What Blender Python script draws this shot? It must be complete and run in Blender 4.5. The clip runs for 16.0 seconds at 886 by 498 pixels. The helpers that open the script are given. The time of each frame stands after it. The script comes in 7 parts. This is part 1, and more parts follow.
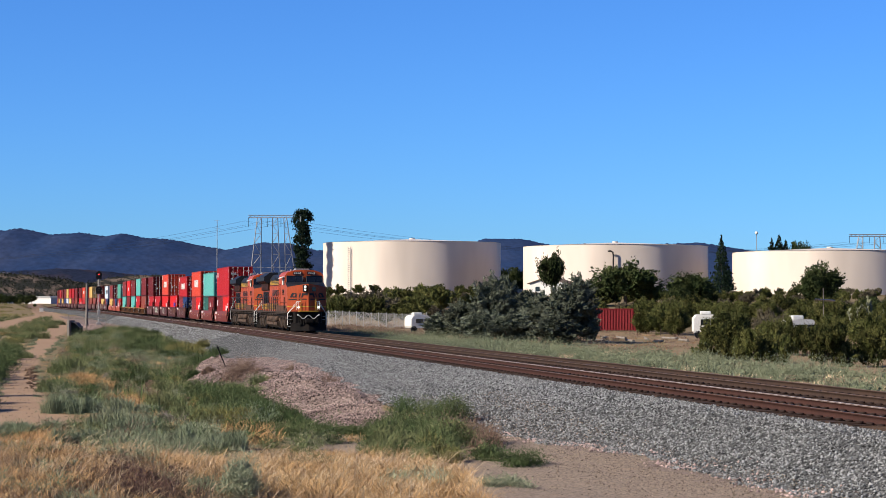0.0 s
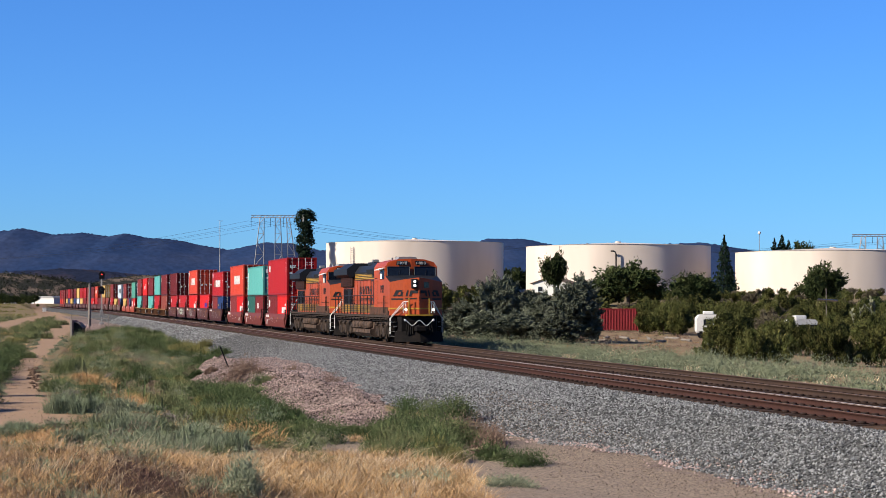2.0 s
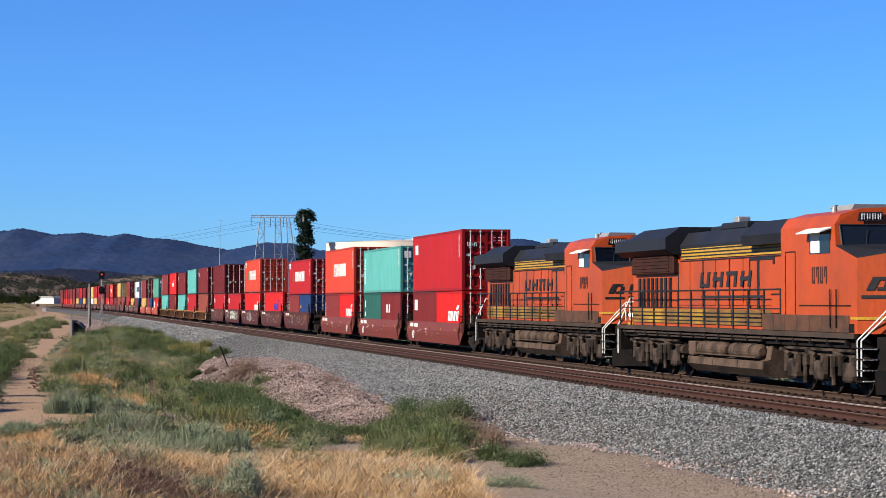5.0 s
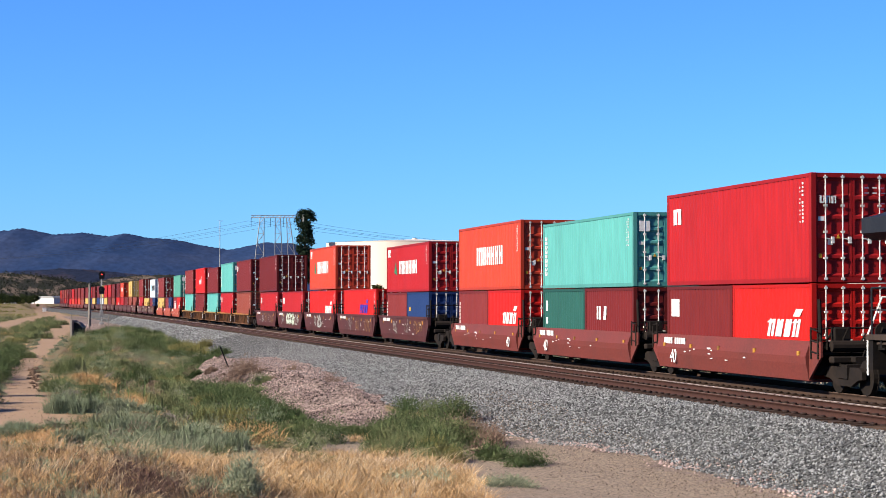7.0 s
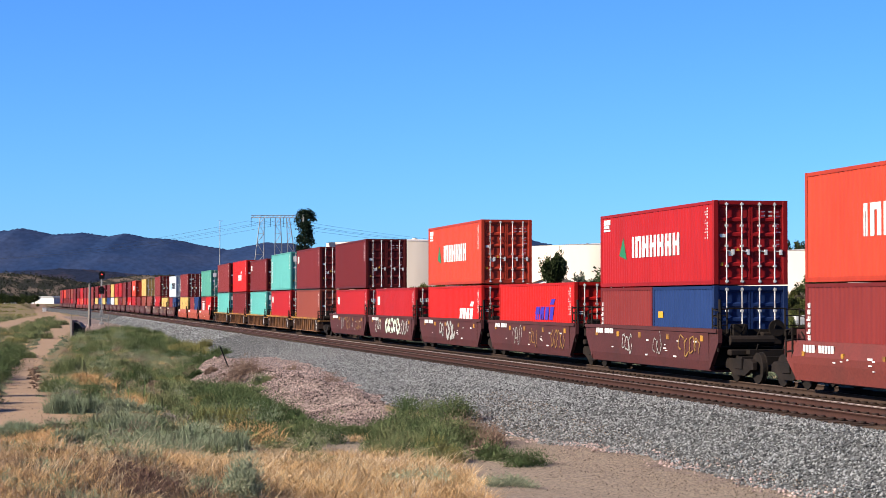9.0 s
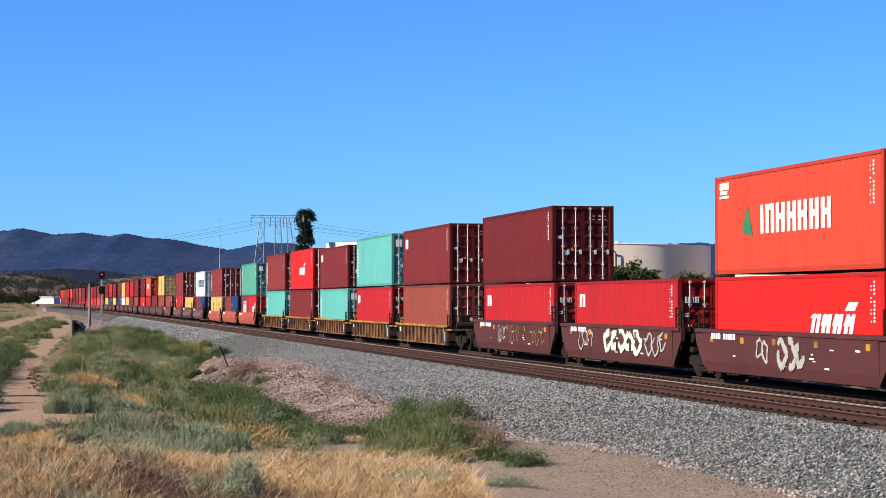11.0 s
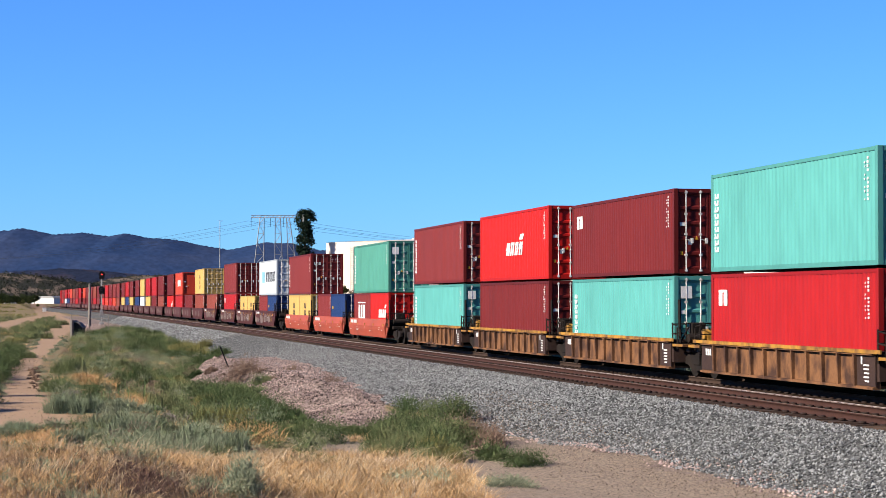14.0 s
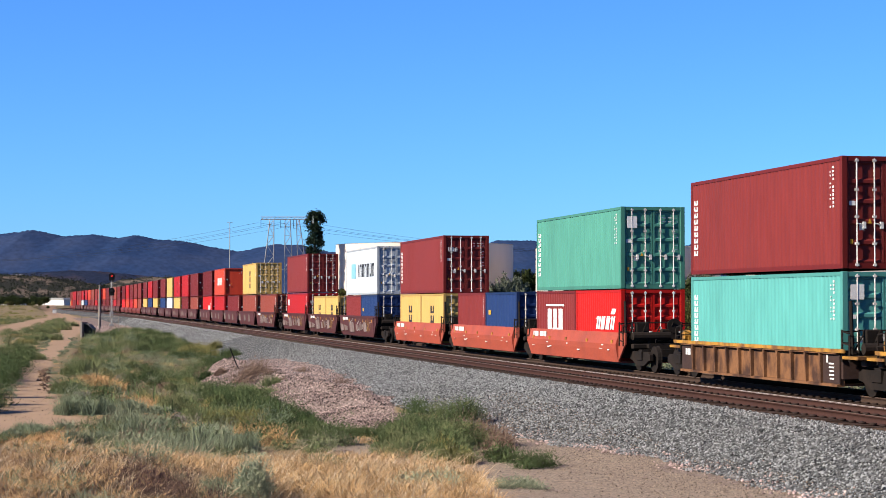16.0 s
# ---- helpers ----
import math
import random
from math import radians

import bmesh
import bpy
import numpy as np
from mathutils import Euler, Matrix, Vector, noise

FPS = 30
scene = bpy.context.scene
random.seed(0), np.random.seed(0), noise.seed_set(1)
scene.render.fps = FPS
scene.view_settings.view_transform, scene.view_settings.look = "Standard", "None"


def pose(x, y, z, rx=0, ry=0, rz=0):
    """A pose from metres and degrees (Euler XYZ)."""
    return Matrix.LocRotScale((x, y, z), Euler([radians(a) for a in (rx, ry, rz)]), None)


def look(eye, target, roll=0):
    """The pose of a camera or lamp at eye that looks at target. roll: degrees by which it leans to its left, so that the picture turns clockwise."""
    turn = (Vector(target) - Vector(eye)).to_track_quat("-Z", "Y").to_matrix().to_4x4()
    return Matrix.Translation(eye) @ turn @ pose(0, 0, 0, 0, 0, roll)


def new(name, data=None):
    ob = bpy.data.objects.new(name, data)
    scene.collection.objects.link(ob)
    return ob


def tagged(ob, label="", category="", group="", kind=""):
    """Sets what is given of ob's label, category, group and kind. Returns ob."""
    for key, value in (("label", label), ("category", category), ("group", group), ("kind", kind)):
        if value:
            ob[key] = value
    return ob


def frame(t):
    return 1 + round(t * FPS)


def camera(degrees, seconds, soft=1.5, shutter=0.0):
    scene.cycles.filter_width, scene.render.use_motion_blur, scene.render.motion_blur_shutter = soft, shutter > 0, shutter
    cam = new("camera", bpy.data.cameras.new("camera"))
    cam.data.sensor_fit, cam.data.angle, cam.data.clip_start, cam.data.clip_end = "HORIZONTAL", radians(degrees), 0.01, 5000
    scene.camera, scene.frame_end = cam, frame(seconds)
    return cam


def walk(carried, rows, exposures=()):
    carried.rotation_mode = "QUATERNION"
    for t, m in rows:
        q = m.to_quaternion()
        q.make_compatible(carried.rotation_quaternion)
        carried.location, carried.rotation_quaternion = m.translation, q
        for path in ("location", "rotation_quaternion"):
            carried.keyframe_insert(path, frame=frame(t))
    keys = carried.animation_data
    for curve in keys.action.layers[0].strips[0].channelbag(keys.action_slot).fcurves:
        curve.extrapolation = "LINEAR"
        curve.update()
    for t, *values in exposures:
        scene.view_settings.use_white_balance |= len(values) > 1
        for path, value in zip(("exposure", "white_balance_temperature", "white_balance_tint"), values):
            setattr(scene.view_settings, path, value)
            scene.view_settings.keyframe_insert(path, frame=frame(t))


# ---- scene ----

# World: x across the railway (away from the camera), y along it, z = 0 on the rail heads. The train runs towards -y.
EYE = (0.0, 0.0, 2.38)
PAN, TILT, FOCAL = 12.10, 1.507, 3482.0 / 1568.0


def aim(dx=0.0, dy=0.0):
    """Camera pose; dx, dy: small turns of the view."""
    yaw = radians(PAN) - math.atan(dx / 1000 / FOCAL)
    up = math.tan(radians(TILT) + math.atan(dy / 1000 / FOCAL))
    return look(EYE, (math.sin(yaw) * 100, math.cos(yaw) * 100, EYE[2] + up * 100))


cam = camera(math.degrees(2 * math.atan(0.5 / FOCAL)), 16.0, soft=0.6, shutter=0.06)
walk(cam, [(0, aim(-3.1, 0)), (0.5, aim(-2.0, 0)), (1.0, aim(-1.0, 0)), (1.5, aim(-0.1)), (2.0, aim()), (3.0, aim()), (8.0, aim()),
           (14.0, aim()), (14.5, aim()), (15.0, aim(0.6, -1.1)), (15.5, aim(5.1, 0)), (16.0, aim(11.0, 1.9))],
     exposures=[(0, 1.18), (4.2, 1.18), (6.3, 1.47), (9.2, 1.47), (11.4, 1.37), (12.4, 1.43), (16, 1.45)])

# ---- light ----
SUN_AZ, SUN_EL = 257.0, 30.5
world = bpy.data.worlds.new("world")
scene.world = world
world.use_nodes = True
wn = world.node_tree.nodes
sky = wn.new("ShaderNodeTexSky")
sky.sky_type, sky.sun_disc = "NISHITA", False
sky.sun_elevation, sky.sun_rotation = radians(SUN_EL), radians(SUN_AZ)
sky.altitude, sky.air_density, sky.dust_density, sky.ozone_density = 900, 1.0, 0.3, 3.0
wn["Background"].inputs["Strength"].default_value = 0.040
tint = wn.new("ShaderNodeMix")
tint.data_type, tint.blend_type = "RGBA", "MULTIPLY"
tint.inputs[0].default_value, tint.inputs[7].default_value = 1.0, (0.44, 0.92, 1.70, 1)
world.node_tree.links.new(sky.outputs[0], tint.inputs[6])
world.node_tree.links.new(tint.outputs[2], wn["Background"].inputs[0])
sun = new("sun", bpy.data.lights.new("sun", "SUN"))
sun.data.energy, sun.data.angle, sun.data.color = 5.0, radians(0.5), (1.0, 0.90, 0.75)
sv = Vector((math.sin(radians(SUN_AZ)) * math.cos(radians(SUN_EL)), math.cos(radians(SUN_AZ)) * math.cos(radians(SUN_EL)), math.sin(radians(SUN_EL))))
sun.matrix_world = look(sv * 100, (0, 0, 0))

# ---- materials ----
MATS = {}


def paint(name, col, rough=0.5, metal=0.0, second=None, amount=0.35, scale=1.0, fine=30.0, bump=0.1, stretch=(1, 1, 1), spec=0.1, world_space=False, per=0.0, edge=(0.4, 0.75), grain=1.0):
    """A worn surface: base colour, a second colour in large patches, fine grain in tone and relief."""
    if name in MATS:
        return MATS[name]
    # Darkens every given colour evenly, so that shade comes out deeper.
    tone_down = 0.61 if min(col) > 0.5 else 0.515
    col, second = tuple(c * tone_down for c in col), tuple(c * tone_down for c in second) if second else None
    m = bpy.data.materials.new(name)
    m.use_nodes = True
    n, l = m.node_tree.nodes, m.node_tree.links
    b = n["Principled BSDF"]
    co = n.new("ShaderNodeTexCoord")
    mp = n.new("ShaderNodeMapping")
    mp.inputs["Scale"].default_value = stretch
    if world_space:
        geo = n.new("ShaderNodeNewGeometry")
        l.new(geo.outputs["Position"], mp.inputs[0])
    else:
        l.new(co.outputs["Object"], mp.inputs[0])
    big, small = n.new("ShaderNodeTexNoise"), n.new("ShaderNodeTexNoise")
    big.inputs["Scale"].default_value, big.inputs["Detail"].default_value = scale, 5
    small.inputs["Scale"].default_value, small.inputs["Detail"].default_value = fine, 3
    for t in (big, small):
        l.new(mp.outputs[0], t.inputs[0])
    ramp = n.new("ShaderNodeMapRange")
    ramp.inputs[1].default_value, ramp.inputs[2].default_value, ramp.inputs[4].default_value = *edge, amount
    l.new(big.outputs[0], ramp.inputs[0])
    mix = n.new("ShaderNodeMix")
    mix.data_type = "RGBA"
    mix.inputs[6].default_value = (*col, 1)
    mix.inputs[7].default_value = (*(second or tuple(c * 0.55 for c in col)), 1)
    l.new(ramp.outputs[0], mix.inputs[0])
    tone = n.new("ShaderNodeMapRange")
    tone.inputs[1].default_value, tone.inputs[2].default_value, tone.inputs[3].default_value, tone.inputs[4].default_value = 0.3, 0.7, 1 - 0.18 * grain, 1 + 0.15 * grain
    l.new(small.outputs[0], tone.inputs[0])
    mul = n.new("ShaderNodeMix")
    mul.data_type, mul.blend_type = "RGBA", "MULTIPLY"
    mul.inputs[0].default_value = 1.0
    l.new(mix.outputs[2], mul.inputs[6])
    l.new(tone.outputs[0], mul.inputs[7])
    out = mul.outputs[2]
    if per:
        info, geo2, add = n.new("ShaderNodeObjectInfo"), n.new("ShaderNodeNewGeometry"), n.new("ShaderNodeMath")
        l.new(info.outputs["Random"], add.inputs[0])
        l.new(geo2.outputs["Random Per Island"], add.inputs[1])
        hv = n.new("ShaderNodeMapRange")
        hv.inputs[2].default_value, hv.inputs[3].default_value, hv.inputs[4].default_value = 2.0, 1 - per, 1 + per
        l.new(add.outputs[0], hv.inputs[0])
        mu2 = n.new("ShaderNodeMix")
        mu2.data_type, mu2.blend_type = "RGBA", "MULTIPLY"
        mu2.inputs[0].default_value = 1.0
        l.new(out, mu2.inputs[6])
        l.new(hv.outputs[0], mu2.inputs[7])
        out = mu2.outputs[2]
    l.new(out, b.inputs["Base Color"])
    b.inputs["Roughness"].default_value, b.inputs["Metallic"].default_value = rough, metal
    b.inputs["Specular IOR Level"].default_value = spec
    if bump:
        bp = n.new("ShaderNodeBump")
        bp.inputs["Strength"].default_value, bp.inputs["Distance"].default_value = bump, 0.02
        l.new(small.outputs[0], bp.inputs["Height"])
        l.new(bp.outputs[0], b.inputs["Normal"])
    MATS[name] = m
    return m


def glow(name, col, power):
    m = bpy.data.materials.new(name)
    m.use_nodes = True
    b = m.node_tree.nodes["Principled BSDF"]
    b.inputs["Base Color"].default_value = (*col, 1)
    b.inputs["Emission Color"].default_value, b.inputs["Emission Strength"].default_value = (*col, 1), power
    return m


# ---- mesh helpers ----
def box(bm, x0, x1, y0, y1, z0, z1, bevel=0.0):
    r = bmesh.ops.create_cube(bm, size=1, matrix=Matrix.LocRotScale(((x0 + x1) / 2, (y0 + y1) / 2, (z0 + z1) / 2), None, (x1 - x0, y1 - y0, z1 - z0)))
    if bevel:
        es = list({e for v in r["verts"] for e in v.link_edges})
        bmesh.ops.bevel(bm, geom=es, offset=bevel, segments=1, affect="EDGES")


def rod(bm, p, q, r, seg=6, r2=None):
    p, q = Vector(p), Vector(q)
    d = q - p
    m = Matrix.Translation((p + q) / 2) @ d.to_track_quat("Z", "Y").to_matrix().to_4x4()
    bmesh.ops.create_cone(bm, cap_ends=True, segments=seg, radius1=r, radius2=r if r2 is None else r2, depth=d.length, matrix=m)


def prism(bm, pts, a, b, axis="y"):
    """Extrude an outline from a to b along an axis; pts are the other two coordinates in order."""
    def at(p, c):
        return (c, *p) if axis == "x" else (p[0], c, p[1]) if axis == "y" else (*p, c)
    v0, v1 = [bm.verts.new(at(p, a)) for p in pts], [bm.verts.new(at(p, b)) for p in pts]
    k = len(pts)
    bm.faces.new(v0)
    bm.faces.new(v1[::-1])
    for i in range(k):
        bm.faces.new((v0[i], v0[(i + 1) % k], v1[(i + 1) % k], v1[i]))


def mesh_of(name, bm, material, smooth=False):
    bmesh.ops.recalc_face_normals(bm, faces=bm.faces[:])
    me = bpy.data.meshes.new(name)
    bm.to_mesh(me)
    bm.free()
    me.materials.append(material)
    if smooth:
        me.shade_smooth()
    return me


def part(name, bm, material, parent, label=""):
    ob = new(name, bm if isinstance(bm, bpy.types.Mesh) else mesh_of(name, bm, material))
    ob.parent = parent
    return tagged(ob, label)


def thing(name, label, category, group="", kind=""):
    return tagged(new(name), label, category, group, kind)


def raw_mesh(name, verts, faces, material):
    me = bpy.data.meshes.new(name)
    verts, faces = np.asarray(verts, dtype=np.float32), np.asarray(faces, dtype=np.int32)
    k = faces.shape[1]
    me.vertices.add(len(verts))
    me.vertices.foreach_set("co", verts.ravel())
    me.loops.add(faces.size)
    me.loops.foreach_set("vertex_index", faces.ravel())
    me.polygons.add(len(faces))
    me.polygons.foreach_set("loop_start", np.arange(0, faces.size, k, dtype=np.int32))
    me.update(calc_edges=True)
    me.materials.append(material)
    return me


CACHE = {}


def cached(key, make):
    if key not in CACHE:
        CACHE[key] = make()
    return CACHE[key]


# ---- the line and the lie of the land ----
FAR_X, NEAR_X = 22.2, 18.1


def bend(y):
    """Sideways drift of the line from straight, and its slope, at y."""
    y = np.asarray(y, dtype=float)
    knots_y = np.array([-400.0, 400.0, 600.0, 700.0, 780.0, 1200.0, 1400.0])
    knots_s = np.array([0.0, 0.0, -0.035, -0.02, 0.025, 0.50, 0.50])
    fine = np.linspace(-400, 1400, 1801)
    sl = np.interp(fine, knots_y, knots_s)
    off = np.concatenate([[0], np.cumsum((sl[1:] + sl[:-1]) / 2)])
    return np.interp(y, fine, off), np.interp(y, fine, sl)


def wave(x, y, scale, seed=0):
    """Cheap smooth unevenness, about -1 to 1."""
    a = np.sin(x / scale * 1.7 + seed) * np.cos(y / scale * 1.3 + seed * 2.1)
    b = np.sin(x / scale * 3.1 + y / scale * 2.3 + seed * 1.7)
    return 0.6 * a + 0.4 * b


def step(x, a, b):
    t = np.clip((np.asarray(x, dtype=float) - a) / (b - a), 0, 1)
    return t * t * (3 - 2 * t)


def bank_toe(y):
    return np.interp(y, [43, 52, 58, 76, 95, 112, 140, 175, 205, 235], [13.9, 11.9, 10.4, 9.9, 9.4, 10.9, 11.5, 12.5, 13.2, 13.9]) + 0.12 * np.sin(y * 1.7)


def heap_foot(y):
    return np.interp(y, [49.5, 50.5, 52, 56, 62, 69, 78, 84, 92, 100], [10.4, 9.4, 8.3, 7.8, 7.7, 7.5, 6.7, 6.9, 7.8, 9.4]) + 0.25 * np.sin(y * 0.9) + 0.12 * np.sin(y * 2.3)


def heap_edge(y):
    return np.interp(y, [50, 53, 57, 62, 67, 77, 85, 99], [9.4, 10.2, 10.6, 10.6, 11.0, 11.7, 12.1, 11.6]) + 0.15 * np.sin(y * 1.3) + 0.1 * np.sin(y * 3.1)


def on_heap(x, y):
    """Where the pinkish stone lies that was tipped along the foot of the bank."""
    return (x > heap_foot(y)) & (x < heap_edge(y)) & (y > 49.8) & (y < 99)


def toe_height(y):
    return np.interp(y, [48, 51, 56, 62, 94, 104], [-1.2, -1.05, -0.72, -0.42, -0.42, -1.2])


def pile_height(x, y):
    """Height of the heap over the ground at its foot."""
    foot, toe = heap_foot(y), bank_toe(y)
    run = np.clip((x - foot) / np.maximum(toe - foot, 0.3), 0, 1)
    gully = (0.24 * np.sin(y * 1.1 + x * 0.5 + 0.8 * np.sin(y * 0.37)) + 0.07 * np.sin(y * 3.7 + x * 2.1)) * run * (1 - run) * 4 + 0.10 * np.exp(-((run - 0.86) / 0.10) ** 2) * (1 + np.sin(y * 2.9))
    return np.where((y > 49) & (y < 103), np.maximum(toe_height(y) + 1.15, 0) * run ** 0.85 + gully, 0)


def land(x, y):
    x, y = np.asarray(x, dtype=float), np.asarray(y, dtype=float)
    off, _ = bend(y)
    u = x - off
    base = np.where(u < 20, -1.15, np.interp(u, [24, 33, 46], [-0.7, -0.8, -1.0]))
    base = base + 0.10 * wave(x, y, 7.0) + 0.05 * wave(x, y, 2.3, 3)
    base = base - 0.5 * step(y, 150, 330) * (1 - step(u, 10, 14))
    base = base + 2.6 * step(y, 380, 800) * (1 - step(u, 6, 14))
    # rising ground to the tanks
    base = base + 5.0 * step(np.hypot(x, y), 215, 480) * step(u, 32, 75)
    # a knoll with dry grass, where the camera stands
    base = base + 0.55 * (1 - step(np.hypot((x + 1.5) / 7.5, (y - 36) / 9.0), 0.3, 1.0))
    base = base + 1.6 * (1 - step(np.hypot(x, y), 6, 24)) * (1 - step(u, 6, 13))
    base = np.where(u < 15, np.maximum(base, -1.15 + pile_height(u, y)), base)
    bank = np.interp(u, [15.8, 16.0, 17.05, 17.2, 19.0, 19.15, 21.0, 24.4, 26.6, 29], [-0.21, -0.21, -0.20, -0.21, -0.21, -0.19, -0.28, -0.30, -0.8, -9])
    toe, low = bank_toe(y), toe_height(y)
    slope = low + (-0.21 - low) * (u - toe) / (16.0 - toe)
    bank = np.where(u < 16.0, np.where(u > toe, slope, -9), bank)
    bank = bank - 0.02 * np.abs(wave(x, y, 1.1, 5)) * (bank > -5)
    return np.maximum(base, bank)


def spread(lo, hi, inner_lo, inner_hi, stepsize, grow=1.18):
    mid = list(np.arange(inner_lo, inner_hi + 1e-6, stepsize))
    v, d = inner_hi, stepsize
    while v < hi:
        d *= grow
        v += d
        mid.append(min(v, hi))
    v, d = inner_lo, stepsize
    while v > lo:
        d *= grow
        v -= d
        mid.insert(0, max(v, lo))
    return np.array(mid)


def ground_material():
    m = bpy.data.materials.new("desert ground")
    m.use_nodes = True
    n, l = m.node_tree.nodes, m.node_tree.links
    b = n["Principled BSDF"]
    geo = n.new("ShaderNodeNewGeometry")

    def noise_tex(scale, detail=4):
        t = n.new("ShaderNodeTexNoise")
        t.inputs["Scale"].default_value, t.inputs["Detail"].default_value = scale, detail
        l.new(geo.outputs["Position"], t.inputs[0])
        return t.outputs[0]

    def stones(scale, dark, light):
        v = n.new("ShaderNodeTexVoronoi")
        v.inputs["Scale"].default_value = scale
        l.new(geo.outputs["Position"], v.inputs[0])
        r = n.new("ShaderNodeValToRGB")
        r.color_ramp.elements[0].color, r.color_ramp.elements[1].color = (*dark, 1), (*light, 1)
        sep = n.new("ShaderNodeSeparateColor")
        l.new(v.outputs["Color"], sep.inputs[0])
        l.new(sep.outputs[0], r.inputs[0])
        return r.outputs[0], v.outputs["Distance"]

    def blend(f, a, c):
        x = n.new("ShaderNodeMix")
        x.data_type = "RGBA"
        for s, v in ((x.inputs[0], f), (x.inputs[6], a), (x.inputs[7], c)):
            if isinstance(v, tuple):
                s.default_value = (*v, 1)
            elif isinstance(v, float):
                s.default_value = v
            else:
                l.new(v, s)
        return x.outputs[2]

    def mask(name):
        at = n.new("ShaderNodeAttribute")
        at.attribute_name = name
        w = n.new("ShaderNodeMath")
        w.operation = "ADD"
        l.new(at.outputs["Fac"], w.inputs[0])
        o = n.new("ShaderNodeMath")
        o.operation = "MULTIPLY_ADD"
        l.new(noise_tex(1.4), o.inputs[0])
        o.inputs[1].default_value, o.inputs[2].default_value = 0.8, -0.4
        l.new(o.outputs[0], w.inputs[1])
        r = n.new("ShaderNodeMapRange")
        r.inputs[1].default_value, r.inputs[2].default_value = 0.35, 0.65
        l.new(w.outputs[0], r.inputs[0])
        return r.outputs[0]

    soil = blend(noise_tex(0.35), (0.205, 0.130, 0.085), (0.266, 0.175, 0.118))
    soil = blend(noise_tex(9.0), soil, (0.190, 0.135, 0.094))
    scrub = blend(noise_tex(0.5), (0.098, 0.080, 0.044), (0.154, 0.113, 0.068))
    grey, gd = stones(17.0, (0.010, 0.010, 0.011), (0.097, 0.098, 0.099))
    pink, pd = stones(14.0, (0.068, 0.051, 0.045), (0.201, 0.154, 0.139))
    grit, _ = stones(24.0, (0.107, 0.083, 0.065), (0.227, 0.178, 0.139))
    col = blend(mask("scrub"), soil, scrub)
    col = blend(mask("grit"), col, grit)
    col = blend(mask("pink"), col, pink)
    ballast_here = mask("ballast")
    col = blend(ballast_here, col, grey)
    col = blend(mask("rust"), col, (0.026, 0.015, 0.012))
    hgt = blend(ballast_here, noise_tex(5.0, 6), gd)
    l.new(col, b.inputs["Base Color"])
    b.inputs["Roughness"].default_value, b.inputs["Specular IOR Level"].default_value = 0.95, 0.03
    bp = n.new("ShaderNodeBump")
    bp.inputs["Strength"].default_value, bp.inputs["Distance"].default_value = 0.6, 0.05
    l.new(hgt, bp.inputs["Height"])
    l.new(bp.outputs[0], b.inputs["Normal"])
    return m


def road_mask(x, y):
    """The dirt tracks that run beside the line."""
    mid = np.interp(y, [20, 45, 58, 75, 100, 130, 160, 220, 300, 420], [-9, -3, 0.1, 0.1, 0.1, 0.9, 2.1, 3.7, 7.5, 9])
    a = 1.3 - np.abs(x - mid) / np.interp(y, [30, 58, 66, 75, 100, 160, 300], [2.4, 2.2, 1.5, 1.0, 0.85, 1.1, 1.6])
    mid = np.interp(y, [200, 266, 330, 388, 470], [-8, -3.0, -0.8, 1.4, 6])
    b = (1.3 - np.abs(x - mid) / 2.0) * (y > 190)
    return np.clip(np.maximum(a * step(y, 51, 56), b), 0, 1)


def ground():
    xs = spread(-3600, 4200, -8, 34, 0.3)
    ys = spread(-600, 4800, 26, 130, 0.4, 1.05)
    gx, gy = np.meshgrid(xs, ys)
    z = land(gx, gy)
    v = np.stack([gx, gy, z], -1).reshape(-1, 3)
    nx, ny = len(xs), len(ys)
    i = (np.arange(ny - 1)[:, None] * nx + np.arange(nx - 1)[None, :]).ravel()
    me = raw_mesh("ground", v, np.stack([i, i + 1, i + nx + 1, i + nx], 1), ground_material())
    me.shade_smooth()
    off, _ = bend(v[:, 1])
    u, y = v[:, 0] - off, v[:, 1]
    ball = ((u > bank_toe(y) - 0.1) & (u < 27) & ~on_heap(u, y)).astype(float)
    pinkm = on_heap(u, y) * 1.0 + 0.45 * ((u > bank_toe(y) - 0.9) & (u < bank_toe(y)) & (y < 56))
    pinkm = pinkm + 0.85 * step(y, 104, 125) * (1 - step(y, 420, 500)) * (u > np.interp(y, [104, 150, 215, 300], [10, 7.5, 6.2, 9])) * (u < bank_toe(y))
    rust = np.clip(1.3 - np.abs(u - NEAR_X) / 1.5, 0, 1) + np.clip(1.3 - np.abs(u - FAR_X) / 1.5, 0, 1)
    bare = np.clip(road_mask(v[:, 0], y) + ((u > 6.5) & (u < 14) & (y < 54)) * 0.9 + ((u > 26) & (u < 75) & (y > 50)) * 0.45 + step(y, 150, 260) * (u < 14) * 0.28, 0, 1)
    for name, val in (("ballast", ball), ("pink", pinkm), ("rust", rust * 0.7), ("scrub", 1 - bare), ("grit", ((u > 6.5) & (u < 14.2) & (y < 56)) * 0.75 + ((u > 26) & (u < 28.5)) * 0.5)):
        me.attributes.new(name, "FLOAT", "POINT").data.foreach_set("value", val.astype(np.float32))
    return tagged(new("ground", me), "dry sandy ground with scrub and railway embankment", "ground", kind="structure")


ground()

